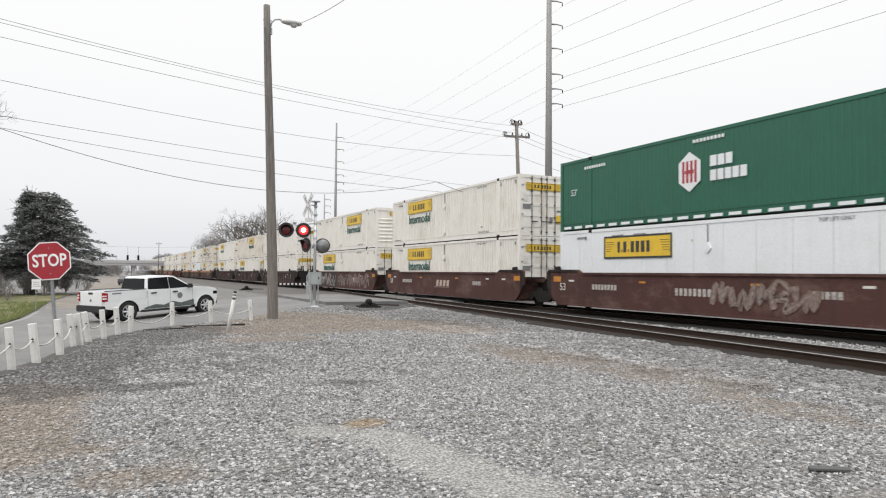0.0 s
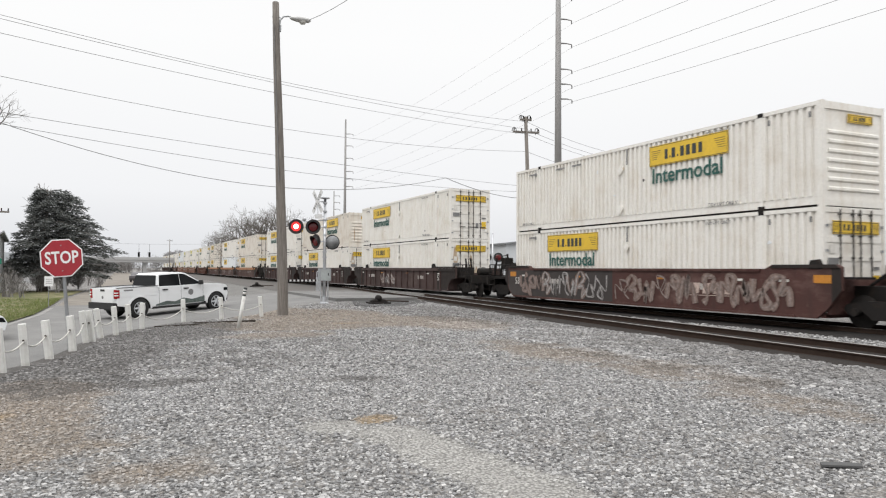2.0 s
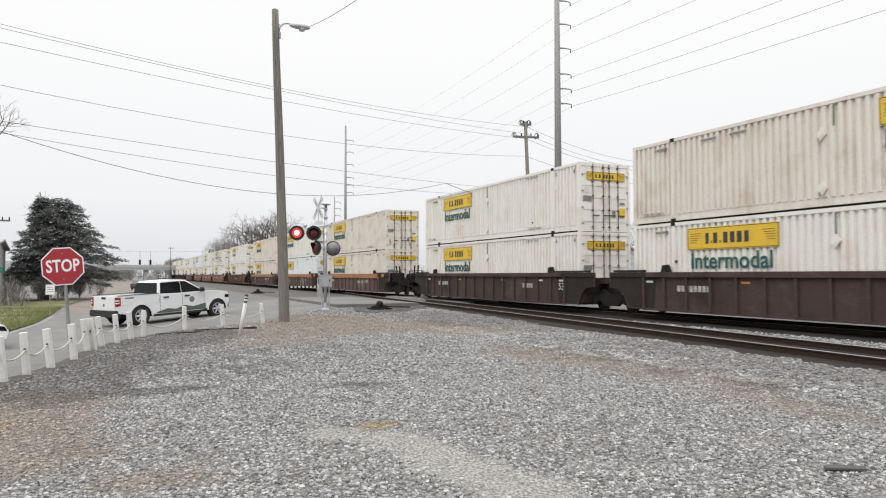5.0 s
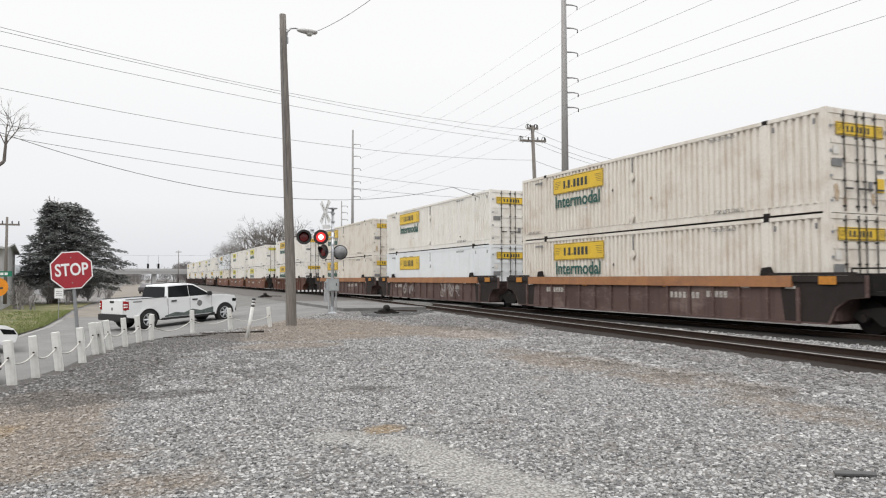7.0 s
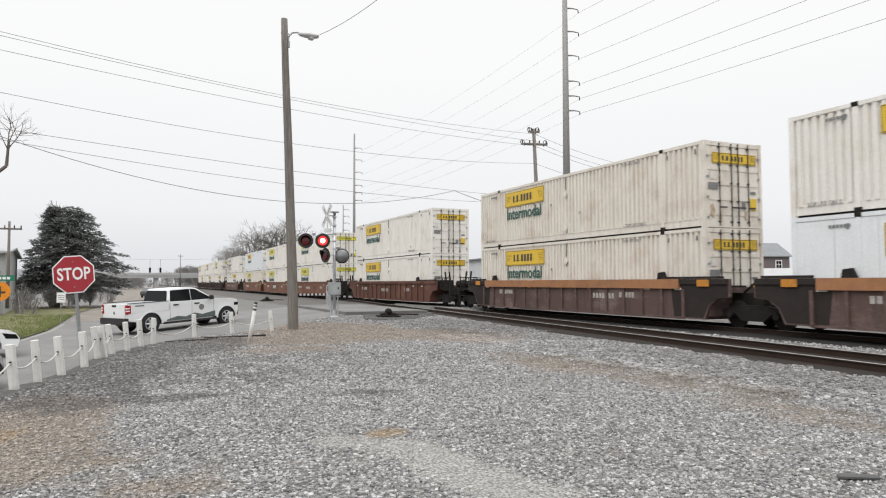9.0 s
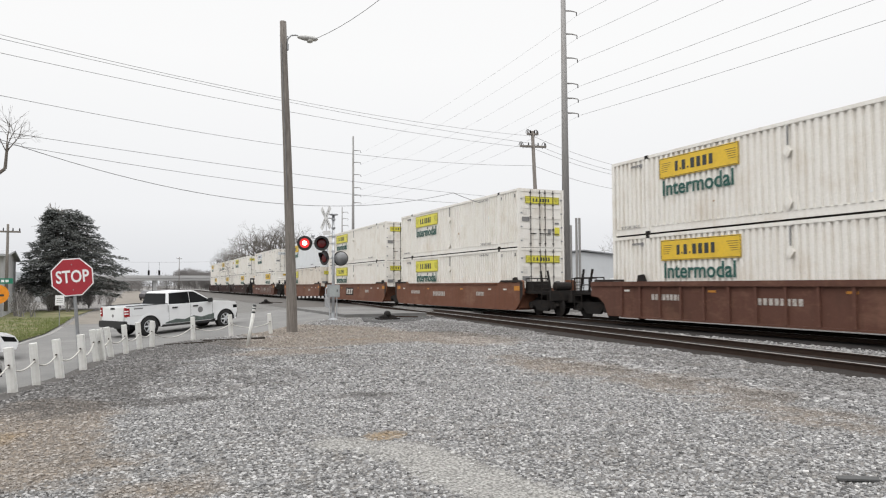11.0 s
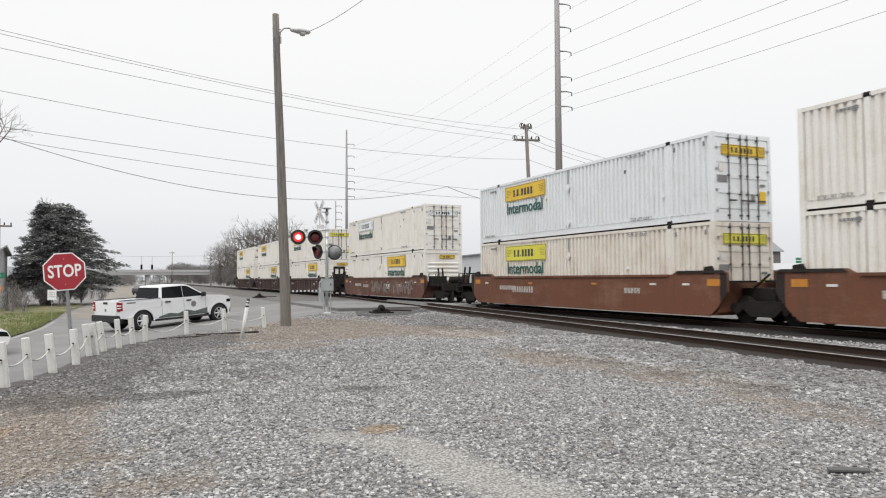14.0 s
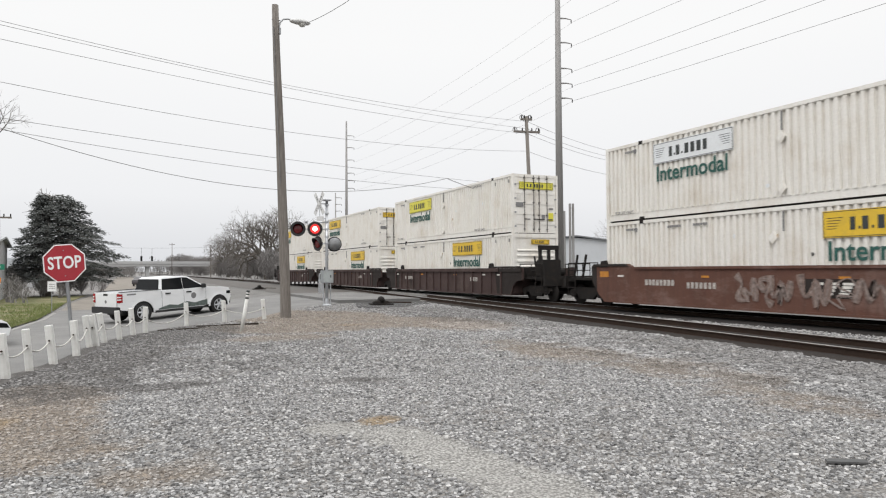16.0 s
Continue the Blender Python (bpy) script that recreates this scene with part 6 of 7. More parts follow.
    box(bm, -3.10, -2.86, -W + 0.01, W - 0.01, 0.48, 0.76)
    part("rear_bumper", bevelled(bm, 0.02), TRIM, v, "black rear bumper")
    bm = B()
    box(bm, 2.70, 2.90, -W + 0.03, W - 0.03, 0.44, 0.86)
    part("front_bumper", bevelled(bm, 0.05), TRIM, v, "black front bumper")
    bm = B()
    box(bm, 2.80, 2.875, -0.62, 0.62, 0.86, 1.08)
    part("grille", bm, TRIM, v)
    for x in (RW, FW):
        for s in (-1, 1):
            wheel(v, x, s * (W - 0.14), 0.45, 0.28, s)
            ring = [(x - r * math.cos(k * math.pi / 12), 0.42 + r * math.sin(k * math.pi / 12)) for r, ks in ((0.527, range(13)), (0.50, range(12, -1, -1))) for k in ks]
            part("wheel_liner", prism(B(), ring, "y", min(s * (W - 0.012), s * (W - 0.5)), max(s * (W - 0.012), s * (W - 0.5))), TRIM, v, "black wheel arch liner")
    bm = B()
    box(bm, -2.6, 2.4, -0.6, 0.6, 0.36, 0.6)
    part("chassis", bm, TRIM, v)


pickup()


def saloon(label, m, paint, name="car"):
    """A plain family car."""
    v = thing(name, label, "car", m)
    W = 0.88
    prof = [(-2.2, 0.55), (-2.15, 0.32), (-1.75, 0.28)] + [(x, z - 0.08) for x, z in arch(-1.35, 0.38, 0.34)] + [(-0.9, 0.22), (0.9, 0.22)] + [(x, z - 0.08) for x, z in arch(1.38, 0.38, 0.34)] + [(1.85, 0.26), (2.18, 0.32), (2.24, 0.55), (2.12, 0.74), (1.05, 0.92), (-1.55, 0.96), (-2.15, 0.90)]
    part("body", bevelled(prism(B(), prof, "y", -W, W), 0.05), paint, v)
    half = lambda z: W - 0.05 - 0.24 * (z - 0.9) / 0.5
    pr = [(-1.75, 0.92), (-1.05, 1.38), (-0.4, 1.45), (0.25, 1.42), (1.15, 0.90)]
    bm = B()
    A_ = [bm.verts.new((x, -half(z), z)) for x, z in pr]
    C_ = [bm.verts.new((x, half(z), z)) for x, z in pr]
    for k in range(5):
        bm.faces.new((A_[k], A_[(k + 1) % 5], C_[(k + 1) % 5], C_[k]))
    bm.faces.new(A_[::-1])
    bm.faces.new(C_)
    part("cabin", bevelled(bm, 0.05), paint, v)
    for s in (-1, 1):
        for quad in (((-1.35, 0.97), (-0.95, 1.32), (-0.30, 1.37), (-0.30, 0.97)), ((-0.24, 0.97), (-0.24, 1.37), (0.22, 1.35), (0.92, 0.97))):
            bm = B()
            o1 = [bm.verts.new((x, s * (half(z) + 0.006), z)) for x, z in quad]
            o2 = [bm.verts.new((x, s * (half(z) - 0.02), z)) for x, z in quad]
            bm.faces.new(o1)
            bm.faces.new(o2[::-1])
            for k in range(4):
                bm.faces.new((o1[k], o2[k], o2[(k + 1) % 4], o1[(k + 1) % 4]))
            part("side_window", bm, GLASSDARK, v)
    bm = B()
    vs = [bm.verts.new((x + 0.012 * o, s * (half(z) - 0.1), z + 0.01 * o)) for o in (0, 1) for (x, z), s in (((1.06, 0.96), -1), ((1.06, 0.96), 1), ((0.34, 1.38), 1), ((0.34, 1.38), -1))]
    for f in ((0, 1, 2, 3), (7, 6, 5, 4), (0, 4, 5, 1), (1, 5, 6, 2), (2, 6, 7, 3), (3, 7, 4, 0)):
        bm.faces.new([vs[i] for i in f])
    part("windscreen", bm, GLASSDARK, v)
    for s in (-1, 1):
        bm = B()
        prism(bm, ((1.85, 0.58), (2.20, 0.56), (2.12, 0.70), (1.75, 0.75)), "y", min(s * (W - 0.25), s * (W + 0.004)), max(s * (W - 0.25), s * (W + 0.004)))
        part("headlamp", bm, GLASSDARK, v)
    bm = B()
    box(bm, 2.12, 2.25, -0.5, 0.5, 0.36, 0.5)
    part("grille", bm, TRIM, v)
    for x in (-1.35, 1.38):
        for s in (-1, 1):
            wheel(v, x, s * (W - 0.12), 0.32, 0.2, s)
    return v


saloon("white parked saloon car beside the kerb", pose(-5.45, 25.6, -0.765, 0, 0, 14), CARWHITE)
saloon("dark saloon car parked far along the lane", pose(2.6, 112, -0.60, 0, 0, 80), car_paint("dark_car_paint", (0.05, 0.045, 0.05)))
saloon("black saloon car stopped on the street", pose(-4.70, 17.6, -0.765, 0, 0, 8), CARBLACK)

# ---- trees ----
BARK = worn("grey_bark", (0.13, 0.115, 0.10), (0.06, 0.05, 0.045), 0.4, 0.95, 0, 3, False, 0.4)
# needle green is greyed and lightened: distance haze put into the base colour
NEEDLE = Mat("haze_paled_needles", 0.9)
NEEDLE.color(NEEDLE.ramp(NEEDLE.island(), (0.0, (0.105, 0.112, 0.108)), (0.6, (0.125, 0.131, 0.126)), (1.0, (0.14, 0.146, 0.138))))
NEEDLE.b.inputs["Specular IOR Level"].default_value = 0.05
NEEDLE = NEEDLE.m
SHRUB = Mat("winter_twigs", 0.95)
SHRUB.color(SHRUB.ramp(SHRUB.island(), (0.0, (0.13, 0.122, 0.118)), (0.5, (0.175, 0.166, 0.16)), (1.0, (0.23, 0.218, 0.21))))
SHRUB = SHRUB.m


def grow(bm, rnd, at, way, length, r, depth, sides, spread, up, thin=0.0):
    """A limb that bends and forks."""
    p, d = at.copy(), way.normalized()
    n = 3 if depth > 1 else 2
    for k in range(n):
        d2 = (d + Vector((rnd.uniform(-1, 1), rnd.uniform(-1, 1), rnd.uniform(-0.6, 1) * up)) * 0.22).normalized()
        q = p + d2 * length / n
        r2 = r * (0.86 if k < n - 1 else 0.72)
        rod(bm, p, q, max(r, thin), max(r2, thin), sides if r > 0.03 else 3)
        if depth > 0 and k > 0:
            for _ in range(rnd.choice((1, 1, 2))):
                a = rnd.uniform(0, math.tau)
                side = d2.cross(Vector((math.cos(a), math.sin(a), 0.3))).normalized()
                grow(bm, rnd, q, (d2 * 0.55 + side * spread).normalized(), length * rnd.uniform(0.58, 0.78), r2 * 0.72, depth - 1, sides, spread, up, thin)
        p, d, r = q, d2, r2
    if depth > 0:
        for _ in range(2):
            a = rnd.uniform(0, math.tau)
            side = d.cross(Vector((math.cos(a), math.sin(a), 0.2))).normalized()
            grow(bm, rnd, p, (d * 0.8 + side * spread * 0.7).normalized(), length * rnd.uniform(0.6, 0.8), r * 0.78, depth - 1, sides, spread, up, thin)


def bare_tree(x, y, z, tall, seed, label, depth=5, spread=0.75, limbs=5, thick=0.03):
    rnd = random.Random(seed)
    t = thing("bare_tree", label, "tree", pose(x, y, z), "bare winter trees")
    r = tall * thick
    bm = B()
    rod(bm, (0, 0, -0.2), (0.1, 0, tall * 0.22), r * 1.15, r * 0.85, 9)
    part("trunk", bm, BARK, t, "", True)
    bm = B()
    for k in range(limbs):
        a = k * math.tau / limbs + rnd.uniform(-0.4, 0.4)
        tilt = rnd.uniform(0.3, 1.25)
        d = Vector((math.cos(a) * tilt, math.sin(a) * tilt, 1))
        grow(bm, rnd, Vector((0.1, 0, tall * rnd.uniform(0.17, 0.22))), d, tall * 0.28, r * 0.62, depth, 6, spread, 0.3, tall * 0.0008)
    me = mesh_of("crown", bm, BARK)
    part("crown", me, None, t, "leafless spreading branches")
    return t


bare_tree(25.4, 137.0, -0.3, 16.2, 3, "large leafless oak beyond the train", 4, 0.85, 8, 0.040)
bare_tree(25.2, 190.0, -0.3, 13.0, 8, "leafless tree in the haze beyond the train", 4, 0.9, 8, 0.032)
bare_tree(55.7, 64.2, -0.3, 10.5, 12, "small leafless tree behind the railway", 4, 0.8, 5, 0.022)
bare_tree(-15.0, 58.0, -0.6, 9.5, 17, "leafless tree beside the old building", 4, 0.75, 5, 0.02)


def overhang():
    """A tree just out of sight whose one limb reaches over the street."""
    rnd = random.Random(4)
    t = thing("bare_tree", "leafless tree with one limb over the street", "tree", pose(-7.85, 23.2, -1.55), "bare winter trees")
    part("trunk", rod(B(), (0, 0, 0), (0.3, 0, 5.2), 0.24, 0.16, 9), BARK, t, "", True)
    bm = B()
    rod(bm, (0.3, 0, 5.0), (2.6, 0.3, 5.5), 0.10, 0.075, 7)
    rod(bm, (2.6, 0.3, 5.5), (4.2, 0.5, 6.15), 0.075, 0.055, 7)
    rod(bm, (4.2, 0.5, 6.15), (4.52, 0.5, 6.45), 0.055, 0.05, 7)
    rod(bm, (4.52, 0.5, 6.45), (4.56, 0.5, 7.15), 0.05, 0.035, 6)
    for k in range(6):
        grow(bm, rnd, Vector((4.56, 0.5, 6.9 + 0.05 * k)), Vector((rnd.uniform(-0.7, 0.9), rnd.uniform(-0.6, 0.6), 1)), 0.55, 0.018, 2, 4, 0.6, 0.8)
    for k in range(5):
        grow(bm, rnd, Vector((0.3, 0, 5.0)), Vector((rnd.uniform(-0.8, 0.1), rnd.uniform(-0.8, 0.8), 1)), 1.8, 0.07, 3, 5, 0.7, 0.5)
    part("crown", bm, BARK, t, "leafless branches")


overhang()


def conifer(x, y, z, tall, seed):
    """An old lopsided cedar: flat layered boughs with drooping tips and gaps, wider on its open side."""
    rnd = random.Random(seed)
    t = thing("cedar_tree", "broad dark evergreen cedar with layered drooping boughs", "tree", pose(x, y, z))
    part("trunk", rod(B(), (0, 0, 0), (0.2, 0, tall * 0.96), 0.42, 0.06, 10), BARK, t, "", True)
    wood = B()
    verts, faces = [], []

    def reach_at(h, a):
        f = h / tall
        wide = 0.86 * (1 - f) ** 0.42
        tight = 0.40 * (1 - f) ** 0.75 + 0.02
        k = (0.5 + 0.5 * math.cos(a)) ** 1.2
        return tall * (tight + (wide - tight) * k)

    def spray(c, out, size):
        side = out.cross(Vector((0, 0, 1)))
        for _ in range(11):
            o = side * rnd.uniform(-1, 1) * size + out * rnd.uniform(-0.6, 0.7) * size
            p = c + o + Vector((0, 0, rnd.uniform(-0.09, 0.08) - 0.25 * o.length * size))
            d = (out * rnd.uniform(0.3, 1.0) + side * rnd.uniform(-0.9, 0.9) + Vector((0, 0, rnd.uniform(-0.45, 0.25)))).normalized() * rnd.uniform(0.18, 0.42)
            w = d.cross(Vector((rnd.uniform(-1, 1), rnd.uniform(-1, 1), 0.8))).normalized() * rnd.uniform(0.022, 0.05)
            i = len(verts)
            verts.extend((tuple(p - w * 0.4), tuple(p + d * 0.5 - w), tuple(p + d), tuple(p + d * 0.5 + w)))
            faces.append((i, i + 1, i + 2, i + 3))

    for k in range(150):
        f = (k + rnd.random()) / 150
        h = tall * (0.20 + 0.76 * f ** 0.9)
        a = k * 2.39996 + rnd.uniform(-0.3, 0.3)
        reach = reach_at(h, a) * rnd.uniform(0.70, 1.03)
        out = Vector((math.cos(a), math.sin(a), 0))
        rise = 0.20 if f > 0.55 else 0.08
        prev = Vector((0.1, 0, h - 0.12 * reach))
        n = max(5, int(reach / 0.30))
        for j in range(1, n + 1):
            q = j / n
            p = Vector((0.1, 0, h - 0.12 * reach)) + out * reach * q + Vector((0, 0, reach * ((rise + 0.10) * q - (rise + 0.12) * q ** 2.4)))
            rod(wood, prev, p, 0.055 * (1 - q) + 0.012, 0.055 * (1 - q) + 0.010, 4)
            prev = p
            if q < 0.22:
                continue
            size = (0.30 + 0.50 * (1 - abs(1.6 * q - 0.9))) * (0.6 + 0.4 * min(1.0, reach / 4))
            for _ in range(4 if rnd.random() < 0.88 else 0):
                spray(p + Vector((rnd.uniform(-0.15, 0.15), rnd.uniform(-0.15, 0.15), rnd.uniform(-0.12, 0.05))), out, size)
    # bare leaders at the top and on the shaded flank
    for k in range(16):
        a = rnd.uniform(0, math.tau)
        h = tall * rnd.uniform(0.88, 0.97) if k < 10 else tall * rnd.uniform(0.5, 0.8)
        grow(wood, rnd, Vector((0.15, 0, h)), Vector((math.cos(a) * (1.0 if k < 10 else -2.5), math.sin(a), 0.5)), tall * 0.07 if k < 10 else tall * 0.13, 0.03, 1, 4, 0.7, 0.4, 0.012)
    part("bough", wood, BARK, t)
    me = bpy.data.meshes.new("crown")
    me.from_pydata(verts, [], faces)
    me.materials.append(NEEDLE)
    part("crown", me, None, t, "dark drooping needle sprays")


conifer(-6.3, 74.5, -0.7, 9.75, 2)


def thicket(label, spots, seed):
    """Twiggy winter brush: short thin twigs that fill rounded clumps, on upright stems."""
    rnd = random.Random(seed)
    verts, faces = [], []

    def twig(p, q, e):
        i = len(verts)
        u = Vector((e, 0, 0))
        verts.extend((tuple(p - u), tuple(p + u), tuple(q + u * 0.4), tuple(q - u * 0.4)))
        faces.append((i, i + 1, i + 2, i + 3))

    for x, y, z, w, h, n in spots:
        clumps = [(x + rnd.uniform(-1, 1) * w, y + rnd.uniform(-1, 1) * w, h * rnd.uniform(0.55, 1.0)) for _ in range(max(4, int(w * 1.2)))]
        for cx, cy, ch in clumps:
            r = ch * 0.42
            for _ in range(5):
                twig(Vector((cx + rnd.uniform(-0.3, 0.3) * r, cy, z)), Vector((cx + rnd.uniform(-0.7, 0.7) * r, cy + rnd.uniform(-0.5, 0.5) * r, z + ch * 0.8)), 0.03 + 0.006 * ch)
            for _ in range(n // len(clumps) * 2):
                a, b, k = rnd.uniform(0, math.tau), rnd.uniform(-1, 1), rnd.random() ** 0.4
                o = math.sqrt(1 - b * b)
                p = Vector((cx + r * k * o * math.cos(a), cy + r * k * o * math.sin(a), z + ch * 0.55 + ch * 0.45 * k * b))
                d = Vector((rnd.uniform(-0.6, 0.6), rnd.uniform(-0.6, 0.6), rnd.uniform(0.1, 1.0))) * ch * 0.13
                twig(p, p + d, 0.010 + 0.003 * ch)
    me = bpy.data.meshes.new("brush")
    me.from_pydata(verts, [], faces)
    me.materials.append(SHRUB)
    tagged(new("brush", me), label, "brush", kind="stuff")


thicket("hazy grey-brown winter brush along the railway", ((28, 118, -0.3, 3.5, 5.0, 6000), (28, 134, -0.3, 3.5, 5.8, 8000), (27.5, 150, -0.3, 3.5, 6.0, 8000), (27.5, 168, -0.3, 4, 6.2, 8000), (28, 190, -0.3, 4.5, 6.5, 7000), (28.5, 220, -0.3, 5, 7, 6000), (30, 255, -0.3, 6, 7.5, 5000), (32, 300, -0.3, 8, 8, 5000), (36, 360, -0.3, 12, 9, 4000), (25.5, 275, -0.3, 3, 7.5, 3500), (25.5, 325, -0.3, 3, 9, 3500), (26, 380, -0.3, 3.5, 10.5, 3500)), 3)
thicket("reddish winter shrubs at the edge of the grass", ((-3.6, 84, -0.7, 3.0, 1.8, 400), (-4.5, 96, -0.7, 4.0, 2.6, 500), (-7.6, 56, -0.6, 2.2, 2.2, 500), (-10.5, 58, -0.6, 2.5, 2.6, 500), (-5.8, 66, -0.6, 3, 1.6, 300), (-8.5, 73, -0.7, 2.5, 2.6, 3000), (-5.0, 80, -0.7, 2.0, 2.4, 2500), (-11.5, 80, -0.7, 3.0, 3.0, 3000)), 6)
thicket("far hazy woods at the horizon", ((-60, 330, -0.6, 60, 9, 1400), (60, 420, -0.6, 80, 10, 1600), (-15, 300, -0.6, 20, 8, 4000), (-22, 190, -0.6, 9, 6, 4000), (-9, 236, -0.6, 6, 6, 3500), (2, 290, -0.6, 12, 7, 4000), (120, 300, -0.3, 70, 9, 1200)), 9)

# ---- buildings ----
BRICK = worn("dark_brown_brick", (0.14, 0.118, 0.118), (0.10, 0.082, 0.082), 0.4, 0.85, 0, 0.8, False, 0.1)
ROOFING = worn("grey_shingle", (0.20, 0.21, 0.22), (0.13, 0.13, 0.135), 0.4, 0.9, 0, 1.2, False, 0.2)
SIDING = worn("pale_blue_metal_siding", (0.52, 0.54, 0.56), (0.34, 0.35, 0.36), 0.3, 0.6, 0, 0.6, True, 0)
PALEROOF = worn("pale_metal_roofing", (0.36, 0.37, 0.38), (0.24, 0.22, 0.21), 0.4, 0.7, 0, 0.9, False, 0.1)
GREYSIDING = worn("grey_metal_siding", (0.40, 0.405, 0.41), (0.28, 0.26, 0.25), 0.4, 0.7, 0, 0.6, True, 0)


def house(name, label, m, w, d, eave, ridge, wall, roof, windows=(), along="x", ends=(), firewall=None):
    h = thing(name, label, "building", m)
    bm = B()
    box(bm, -w / 2, w / 2, -d / 2, d / 2, -0.3, eave)
    if along == "x":
        prism(bm, ((-d / 2, eave), (d / 2, eave), (0, ridge - 0.12)), "x", -w / 2, w / 2)
    else:
        prism(bm, ((-w / 2, eave), (w / 2, eave), (0, ridge - 0.12)), "y", -d / 2, d / 2)
    part("wall", bm, wall, h)
    o = 0.35
    for s in (-1, 1):
        bm = B()
        if along == "x":
            prism(bm, ((s * (d / 2 + o), eave - 0.2), (0, ridge), (0, ridge + 0.14), (s * (d / 2 + o), eave - 0.06)), "x", -w / 2 - o, w / 2 + o)
        else:
            prism(bm, ((s * (w / 2 + o), eave - 0.2), (0, ridge), (0, ridge + 0.14), (s * (w / 2 + o), eave - 0.06)), "y", -d / 2 - o, d / 2 + o)
        part("roof", bm, roof, h)
    for x, z, ww, hh in windows:
        bm = B()
        box(bm, x - ww / 2 - 0.08, x + ww / 2 + 0.08, -d / 2 - 0.06, -d / 2 + 0.02, z - hh / 2 - 0.08, z + hh / 2 + 0.08)
        win = part("window", bm, SIGNWHITE, h, "white framed window")
        for sx in (-1, 1):
            for sz in (-1, 1):
                bm = B()
                box(bm, x + sx * ww / 4 - ww / 4 + 0.03, x + sx * ww / 4 + ww / 4 - 0.03, -d / 2 - 0.066, -d / 2 - 0.05, z + sz * hh / 4 - hh / 4 + 0.03, z + sz * hh / 4 + hh / 4 - 0.03)
                part("pane", bm, GLASSDARK, win)
    for y, z in ends:
        win = part("window", box(B(), -w / 2 - 0.06, -w / 2 + 0.02, y - 0.48, y + 0.48, z - 0.63, z + 0.63), SIGNWHITE, h, "white framed window")
        for sy in (-1, 1):
            for sz in (-1, 1):
                part("pane", box(B(), -w / 2 - 0.066, -w / 2 - 0.05, y + sy * 0.2 - 0.17, y + sy * 0.2 + 0.17, z + sz * 0.275 - 0.245, z + sz * 0.275 + 0.245), GLASSDARK, win)
    if firewall is not None:
        for sd in (-1, 1):
            part("firewall", prism(B(), ((sd * (d / 2 + 0.1), eave + 0.05), (0, ridge + 0.1), (0, ridge + 0.42), (sd * 0.9, ridge + 0.36), (sd * (d / 2 + 0.1), eave + 0.3)), "x", firewall - 0.15, firewall + 0.15), wall, h)
    return h


house("apartment_house", "two-storey dark brick apartment house with grey roof", facing(82.9, 80.1, 23), 14.0, 8.5, 5.4, 7.3, BRICK, ROOFING,
      tuple((x, z, 0.8, 1.1) for x in (-5.4, -2.9, -0.4, 2.5, 5.4) for z in (1.5, 4.1)), ends=((-1.6, 1.5), (1.6, 1.5), (-1.6, 4.1), (1.6, 4.1)), firewall=-2.4)
house("warehouse", "pale grey metal warehouse beyond the railway", facing(46.5, 72.5, 25), 16, 16, 4.6, 5.3, SIDING, ROOFING, ((4, 1.6, 1.0, 1.2),), "y")
house("garage", "low pale garage before the apartment house", facing(80.7, 68.8, 3), 8.5, 5, 2.3, 3.3, COOL, GREYSIDING)
house("old_building", "grey metal-sided old building beside the street", pose(-13.6, 67.0, -0.6, 0, 0, 4), 9.4, 14, 4.5, 4.9, GREYSIDING, PALEROOF, ((2.0, 1.7, 1.0, 1.3),))
house("low_house", "low grey house far along the lane", pose(-11.5, 118.0, -0.6, 0, 0, 0), 9, 8, 2.6, 4.0, GREYSIDING, ROOFING, ((-2, 1.4, 1, 1.1), (2, 1.4, 1, 1.1)))
house("shed", "low grey shed beyond the railway", facing(60, 74, 5), 14, 8, 3.4, 4.2, GREYSIDING, ROOFING)

p = thing("street_sign", "small stop sign with green street blades across the railway", "street sign", facing(57.04, 45.55))
part("post", rod(B(), (0, 0.04, 0), (0, 0.04, 3.4), 0.04, n=8), STEEL, p)
bm = prism(B(), [(0.38 * math.cos((k + 0.5) * math.pi / 4), 2.45 + 0.38 * math.sin((k + 0.5) * math.pi / 4)) for k in range(8)], "y", -0.01, 0.0)
part("plate", bm, REDPAINT, p, "red octagonal plate")
lettering("word", "STOP", 0.30, SIGNWHITE, p, Matrix.Translation((0, -0.014, 2.45)) @ END @ Matrix.Diagonal((0.75, 1, 1, 1)))
for z in (2.98, 3.26):
    bm = B()
    box(bm, -0.45, 0.45, -0.01, 0.0, z - 0.11, z + 0.11)
    part("blade", bm, bpy.data.materials["sign_green"], p, "green street blade")
wood_pole(69.8, 53.6, 8.4, "thin wooden utility pole across the railway", 0, False, True)
wood_pole(75.1, 53.1, 8.2, "wooden utility pole with a crossarm across the railway", 0, False, True)

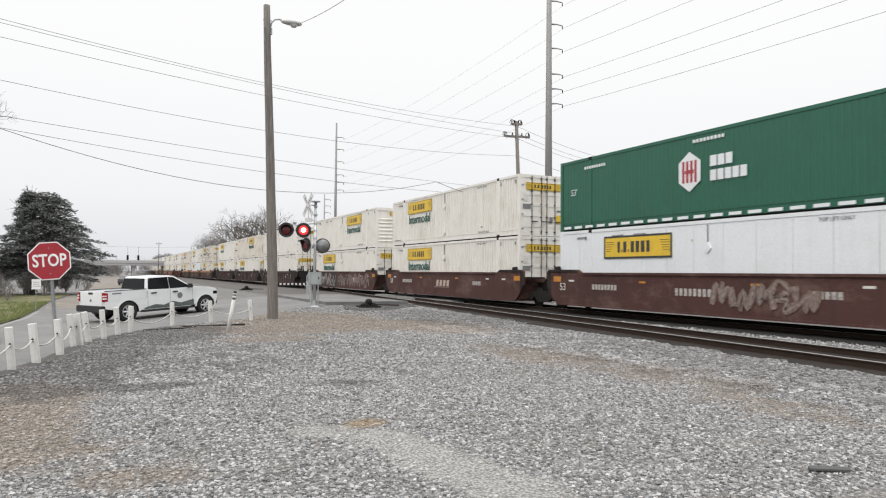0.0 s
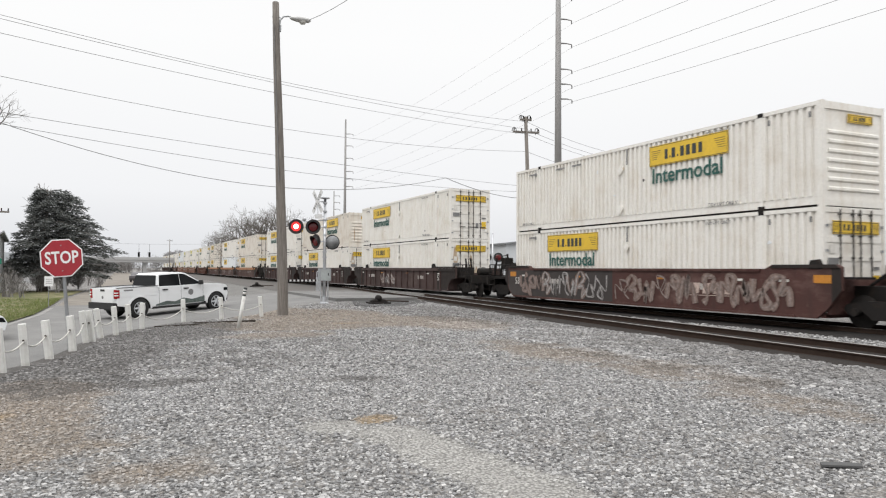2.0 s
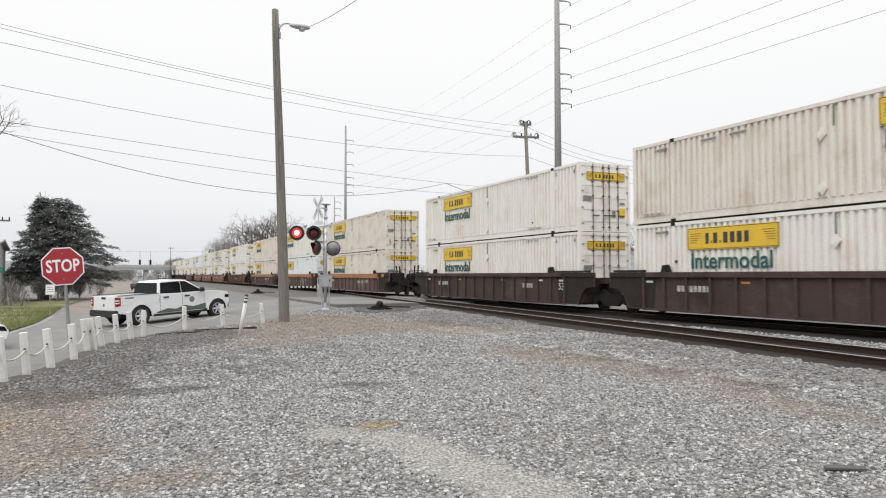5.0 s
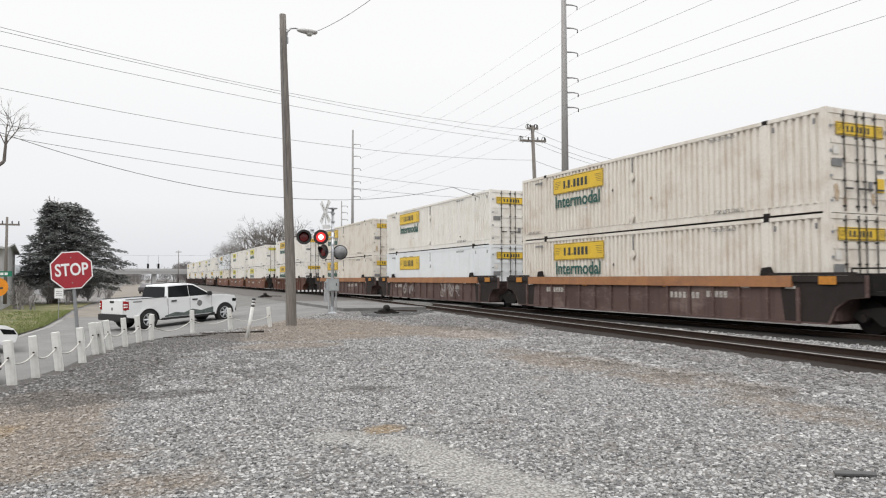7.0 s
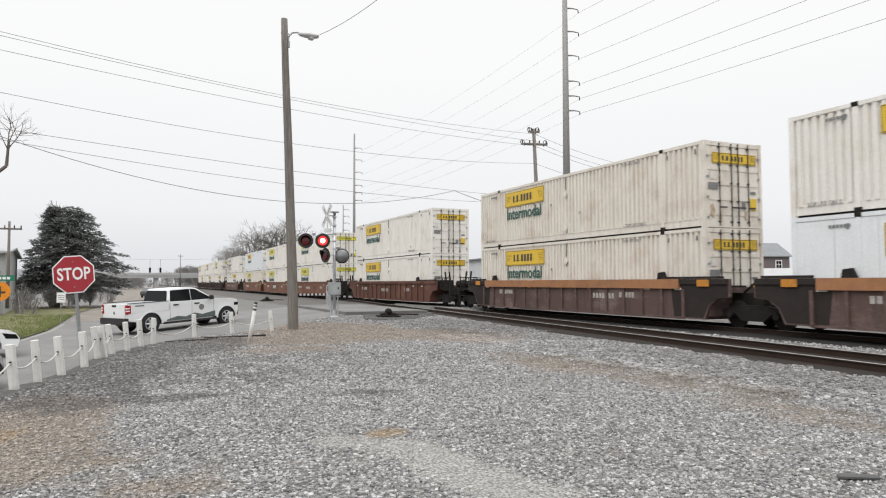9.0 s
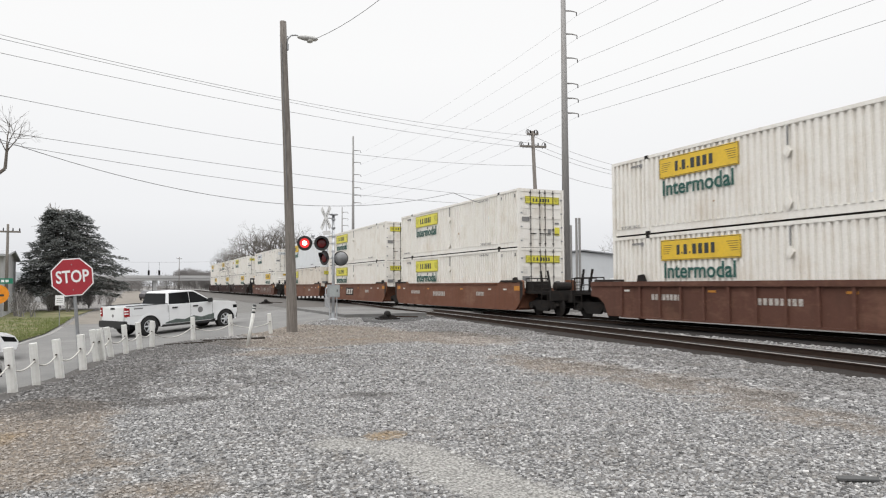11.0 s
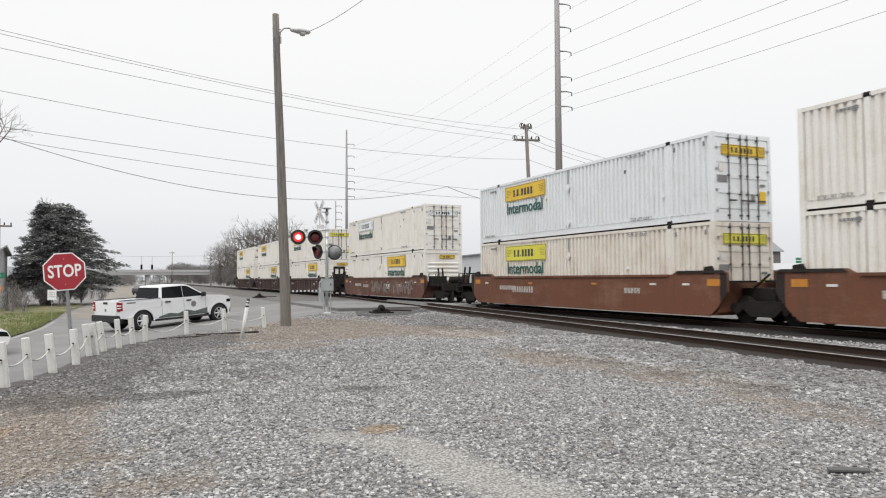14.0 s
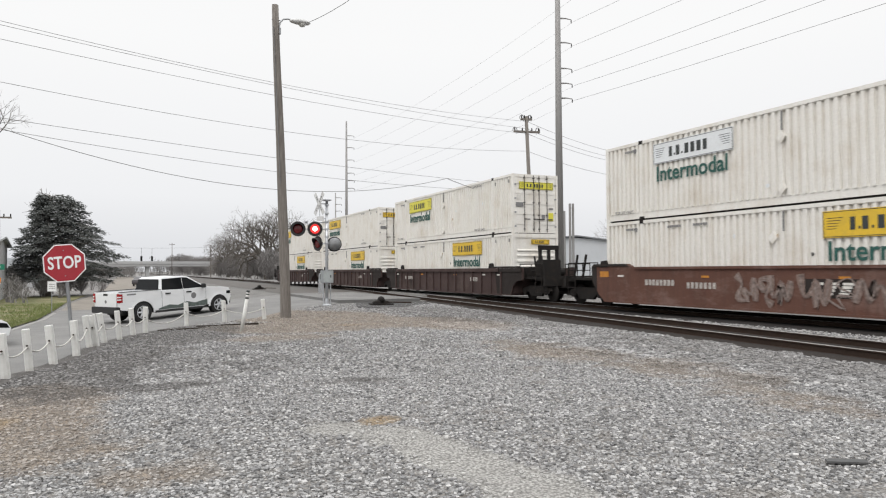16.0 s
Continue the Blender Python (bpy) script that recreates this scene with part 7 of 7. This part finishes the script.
# far road bridge
# concrete made paler, with the haze of distance put into its colour
PALECON = worn("pale_far_concrete", (0.40, 0.40, 0.40), (0.32, 0.32, 0.32), 0.3, 0.9, 0, 0.4, True, 0)
bridge = thing("road_bridge", "grey concrete road bridge far along the railway", "bridge", pose(6, 262, -0.6))
bm = B()
box(bm, -70, 60, -5, 5, 3.8, 4.8)
box(bm, -70, 60, -5.2, -5.0, 4.6, 5.5)
part("deck", bm, PALECON, bridge)
for x in (-50, -32, -14, 2, 32, 48):
    bm = B()
    box(bm, x - 0.6, x + 0.6, -4, 4, 0, 3.8)
    part("pier", bm, PALECON, bridge)

# span-wire traffic lights down the lane
for x, y in ((4.7, 199.9), (7.25, 199.887)):
    tl = thing("traffic_light", "dark traffic signal head hung on a wire", "traffic light", pose(x, y, 0), "hanging traffic lights")
    bm = B()
    box(bm, -0.25, 0.25, -0.2, 0.2, 4.2, 5.5)
    part("housing", bevelled(bm, 0.05), GRIME, tl)
    for k in range(3):
        bm = lathe(B(), ((0.16, -0.25), (0.16, -0.2)), 14, "y", (0, 0, 4.45 + k * 0.4))
        part("lens", bm, GLASSDARK, tl)
    part("hanger", rod(B(), (0, 0, 5.45), (0, 0, 7.68), 0.03, n=6), GRIME, tl)
line("span_wire", "thin wire carrying the traffic lights", (-12, 200, 8.0), (22, 199.8, 8.0), 0.4, 0.02)
for x in (-12, 22):
    p = thing("utility_pole", "distant wooden pole carrying a span wire", "utility pole", pose(x, 200, -0.5), "utility poles")
    part("pole", rod(B(), (0, 0, 0), (0, 0, 9), 0.17, 0.12, 8), TIMBER, p)


# ---- what moves ----
def motions():
    for ob, u, z in moving:
        rows = []
        for t in (0.0, 16.0):
            rows.append((t, pose(MAIN_X, u - SPEED * (t - T0), z)))
        walk(ob, rows)
    # the two front lamps take turns, three quarters of a second each
    rows, left, t = [], False, 0.25
    flip = Matrix.Rotation(radians(-FACE), 4, "Z")
    at = {True: Matrix.Translation(LEFT_AT) @ flip, False: Matrix.Translation(RIGHT_AT) @ flip}
    rows.append((0.0, at[left]))
    while t < 16.0:
        rows.append((t - 1 / FPS, at[left]))
        left = not left
        rows.append((t, at[left]))
        t += 0.75
    rows.append((16.0, at[not left]))
    walk(glow, rows)
    # wheels roll with the train
    turn = math.degrees(SPEED / WHEEL_R)
    for w, d in wheelsets:
        rows = [(k / FPS, pose(0, d, WHEEL_R, (turn * k / FPS) % 360, 0, 0)) for k in range(0, 481)]
        walk(w, rows)


motions()
